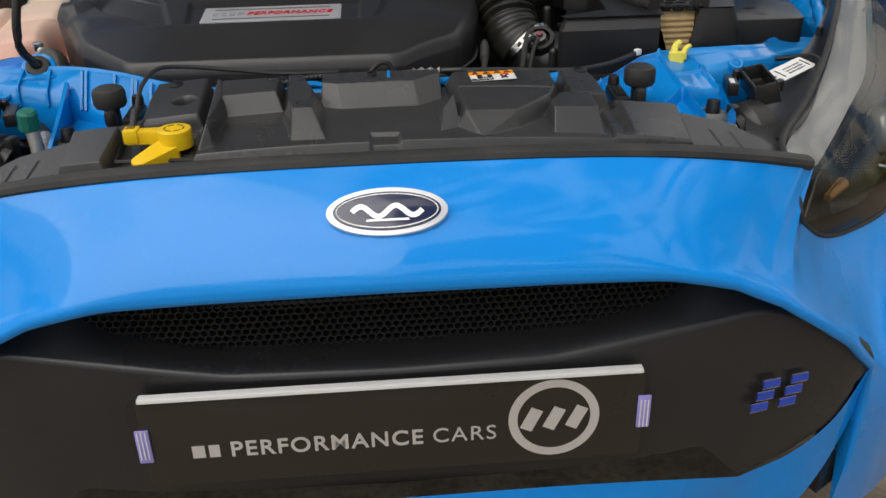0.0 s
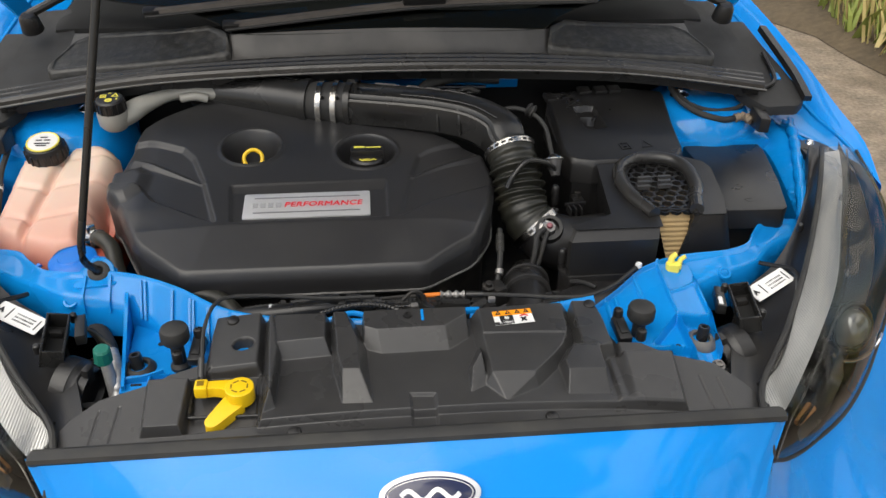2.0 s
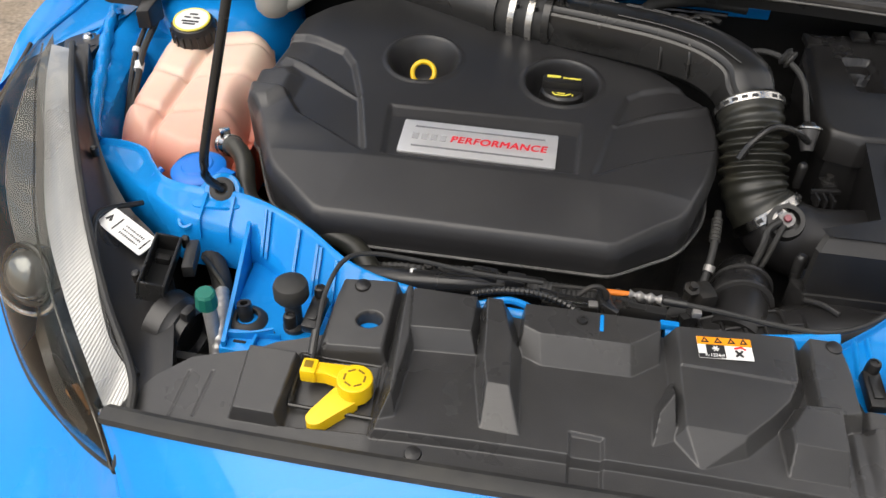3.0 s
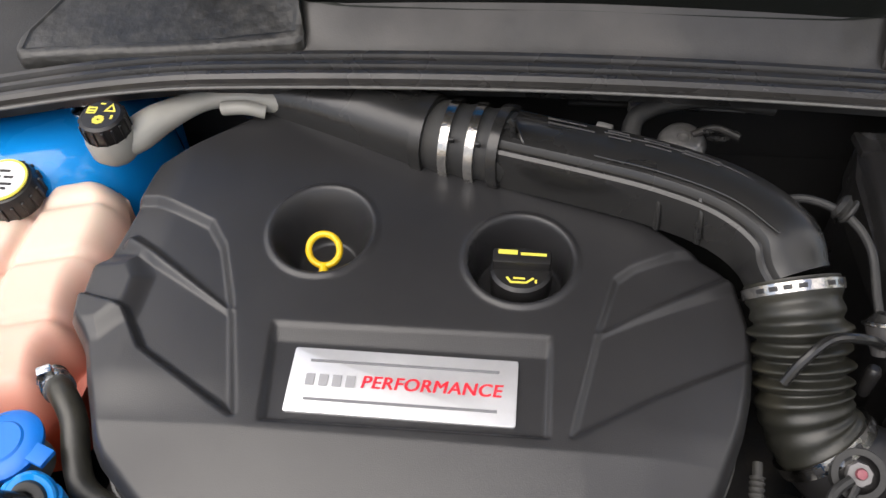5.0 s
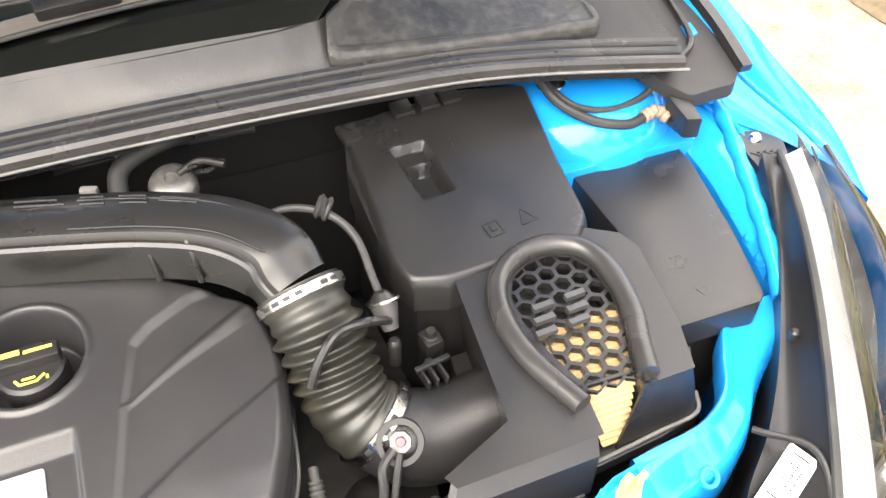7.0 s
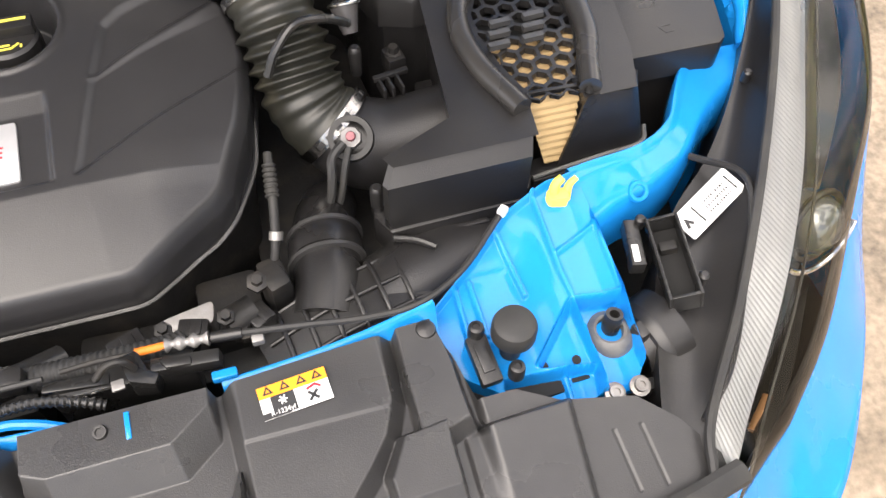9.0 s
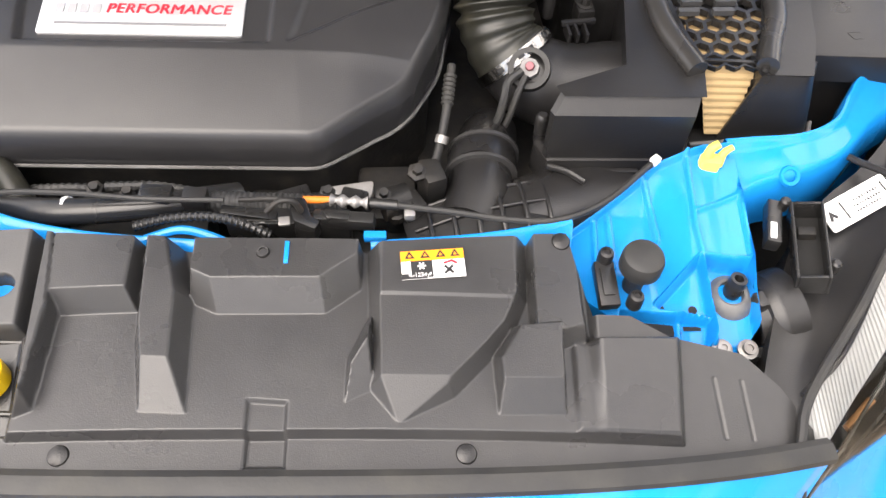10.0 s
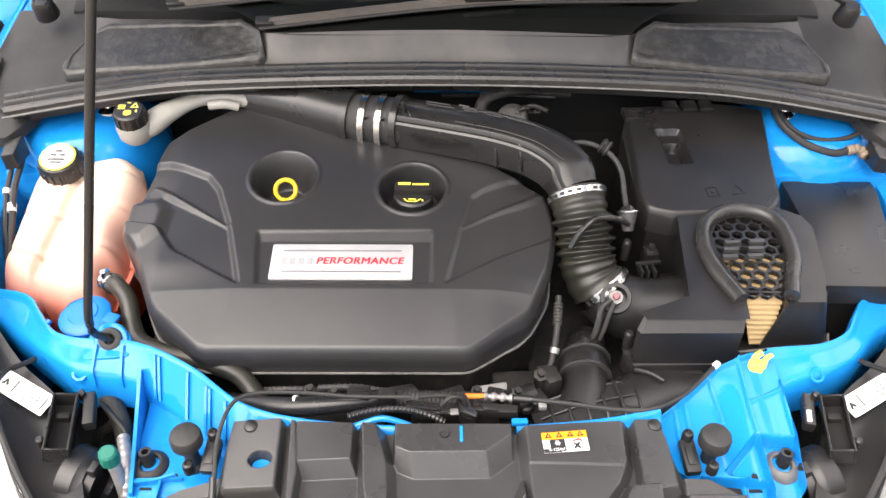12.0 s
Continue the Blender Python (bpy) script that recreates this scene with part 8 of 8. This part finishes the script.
    for x, y, z, sx, sy, sz, rz in ((-0.060, 0.330, 0.726, 0.034, 0.017, 0.015, -6), (-0.022, 0.335, 0.724, 0.022, 0.014, 0.013, 8), (0.005, 0.345, 0.715, 0.030, 0.022, 0.020, 20), (0.060, 0.345, 0.718, 0.026, 0.018, 0.016, -15), (-0.165, 0.350, 0.700, 0.030, 0.020, 0.022, 12), (-0.235, 0.352, 0.690, 0.026, 0.018, 0.02, -8), (0.115, 0.352, 0.700, 0.022, 0.022, 0.02, 30)):
        z -= 0.010
        q = part("plug", box(x, y, z, sx, sy, sz, 0.003, rz=rz), PLASTIC, g, "black plug")
        part("plug_ridge", box(x + 0.003, y - 0.001, z + sz / 2, sx * 0.35, sy * 0.8, 0.004, 0.001, rz=rz), PLASTIC, q)
    for a, b, c_ in (((-0.17, 0.352, 0.716), (-0.12, 0.348, 0.722), (-0.07, 0.340, 0.72)), ((-0.25, 0.36, 0.70), (-0.20, 0.356, 0.708), (-0.15, 0.362, 0.695))):
        part("loom", sweep([a, b, c_], lambda t: 0.0045 + 0.0006 * math.cos(t * 90), 60, 8), RUBBER, g, "ribbed loom sleeve")
    part("pipe", sweep([(-0.075, 0.330, 0.722), (-0.03, 0.326, 0.726), (0.02, 0.326, 0.724), (0.05, 0.335, 0.712)], lambda t: 0.011 + 0.0005 * math.cos(t * 160), 140, 12), RUBBER, g, "ribbed rubber pipe", 60)
    part("cast_bracket", slab(rounded([(0.025, 0.352), (0.075, 0.362), (0.078, 0.382), (0.030, 0.374)], 0.006), 0.63, lambda x, y: 0.688 + 0.2 * (y - 0.36), 0.003), ALU, g, "pale cast bracket")
    part("drum", sweep([(0.086, 0.352, 0.690), (0.112, 0.362, 0.690)], 0.016, 8, 20), DARK, g, "dark round drum")
    part("cast_bracket", box(0.135, 0.378, 0.69, 0.022, 0.030, 0.05, 0.006, rz=20), DARK, g, "dark cast bracket")
    part("bracket_bolt", lathe([(0, 0.006), (0.005, 0.006), (0.0055, 0.0), (0.010, -0.001), (0.010, -0.006)], 6, pose(0.120, 0.375, 0.716, 15, 0, 20)), DARK, g, "dull bolt head")
    for x, y, z in ((-0.182, 0.352, 0.714), (-0.150, 0.346, 0.716), (0.035, 0.352, 0.712), (0.088, 0.350, 0.712)):
        part("bolt", lathe([(0, 0.006), (0.0045, 0.006), (0.005, 0.0), (0.008, -0.001), (0.008, -0.006)], 6, pose(x, y, z, 15, 0, 20)), DARK, g, "dull bolt head")
    # pipes, sensors and brackets beside the hose
    d = thing("fuel_line", "black fuel line with a bright union beside the engine cover", "hose", at=(0.13, 0.44, 0.68))
    part("line", sweep([(0.155, 0.50, 0.735), (0.152, 0.475, 0.728), (0.148, 0.445, 0.715), (0.140, 0.415, 0.69), (0.125, 0.39, 0.66)], 0.0045, 30, 12), RUBBER, d)
    part("union", sweep([(0.146, 0.430, 0.706), (0.144, 0.424, 0.701)], 0.0068, 6, 14), ALU, d, "dull union")
    part("sleeve", sweep([(0.1535, 0.488, 0.732), (0.1500, 0.458, 0.721)], lambda t: 0.0062 + 0.0008 * math.cos(t * 40), 40, 12), RUBBER, d, "ribbed rubber sleeve")
    part("bracket", box(0.135, 0.395, 0.665, 0.024, 0.040, 0.05, 0.005, rz=12), DARK, d, "dull metal bracket")
    part("green_plug", lathe([(0, 0.006), (0.010, 0.006), (0.012, 0.0), (0.012, -0.01)], 18, pose(0.205, 0.50, 0.655)), mat("green_plug", (0.02, 0.30, 0.16), 0.4), d, "green plug")
    t = thing("turbo_actuator", "round bright metal actuator with a black pipe behind the intake pipe", "actuator", at=(0.12, 0.81, 0.82))
    part("can", lathe([(0, 0.008), (0.006, 0.008), (0.007, 0.011), (0.016, 0.010), (0.022, 0.006), (0.025, 0.0), (0.025, -0.01)], 28, pose(0.104, 0.806, 0.834, 14, 0, 0)), mat("dull_can", (0.22, 0.215, 0.21), 0.4, 0.8, vary=0.4, scale=90, bump=0.2, bump_scale=250), t)
    part("clip", sweep([(0.112, 0.806, 0.845), (0.135, 0.812, 0.850), (0.158, 0.800, 0.848)], 0.004, 14, 10), DARK, t)
    for dx, dy in ((0.018, 0.006), (0.030, -0.006), (0.042, 0.004)):
        part("clip", sweep([(0.100 + dx, 0.812 + dy, 0.842), (0.108 + dx, 0.800 + dy, 0.850), (0.116 + dx, 0.806 + dy, 0.846)], 0.0028, 12, 8), GLOSSBLACK, t)
    part("pipe", sweep([(0.05, 0.79, 0.83), (0.06, 0.83, 0.850), (0.12, 0.855, 0.855), (0.20, 0.850, 0.853)], 0.010, 30, 12), RUBBER, t, "black ribbed pipe")
    part("plug", box(0.025, 0.815, 0.842, 0.018, 0.009, 0.010, 0.003, rz=-20), DULLALU, t, "small pale plug")
    b = thing("brake_pipes", "black pipes and a pale elbow beside the brake reservoir", "pipe", at=(-0.32, 0.86, 0.83))
    part("elbow", sweep([(-0.385, 0.828, 0.838), (-0.36, 0.826, 0.842), (-0.338, 0.828, 0.836)], 0.008, 14, 14), TANKWHITE, b)
    part("lead", sweep([(-0.40, 0.88, 0.85), (-0.33, 0.875, 0.852), (-0.25, 0.87, 0.85)], 0.010, 14, 10), RUBBER, b)
    part("lead", sweep([(-0.30, 0.845, 0.80), (-0.28, 0.87, 0.83), (-0.24, 0.88, 0.84)], 0.006, 14, 10), RUBBER, b)
    part("bolt", lathe([(0, 0.008), (0.008, 0.008), (0.010, 0.0), (0.014, -0.003)], 12, pose(-0.285, 0.868, 0.852, 20, 0, 0)), STEEL, b)
    # parts low down in the lamp corner
    k = thing("horn", "dark horn and hoses deep beside the headlamp", "horn", at=(-0.46, 0.35, 0.6))
    part("trumpet", lathe([(0.012, 0.05), (0.018, 0.03), (0.030, 0.005), (0.036, 0.0), (0.030, -0.004)], 24, pose(-0.455, 0.345, 0.60, 30, 10, 0)), GLOSSBLACK, k)
    part("hose", sweep([(-0.49, 0.40, 0.66), (-0.46, 0.37, 0.68), (-0.43, 0.33, 0.67), (-0.42, 0.29, 0.63)], 0.012, 24, 12), RUBBER, k)
    part("hose", sweep([(-0.455, 0.345, 0.69), (-0.435, 0.325, 0.69), (-0.415, 0.305, 0.68), (-0.41, 0.28, 0.65)], 0.0035, 24, 10), HOSE, k, "dusty thin lead")


build_machinery()
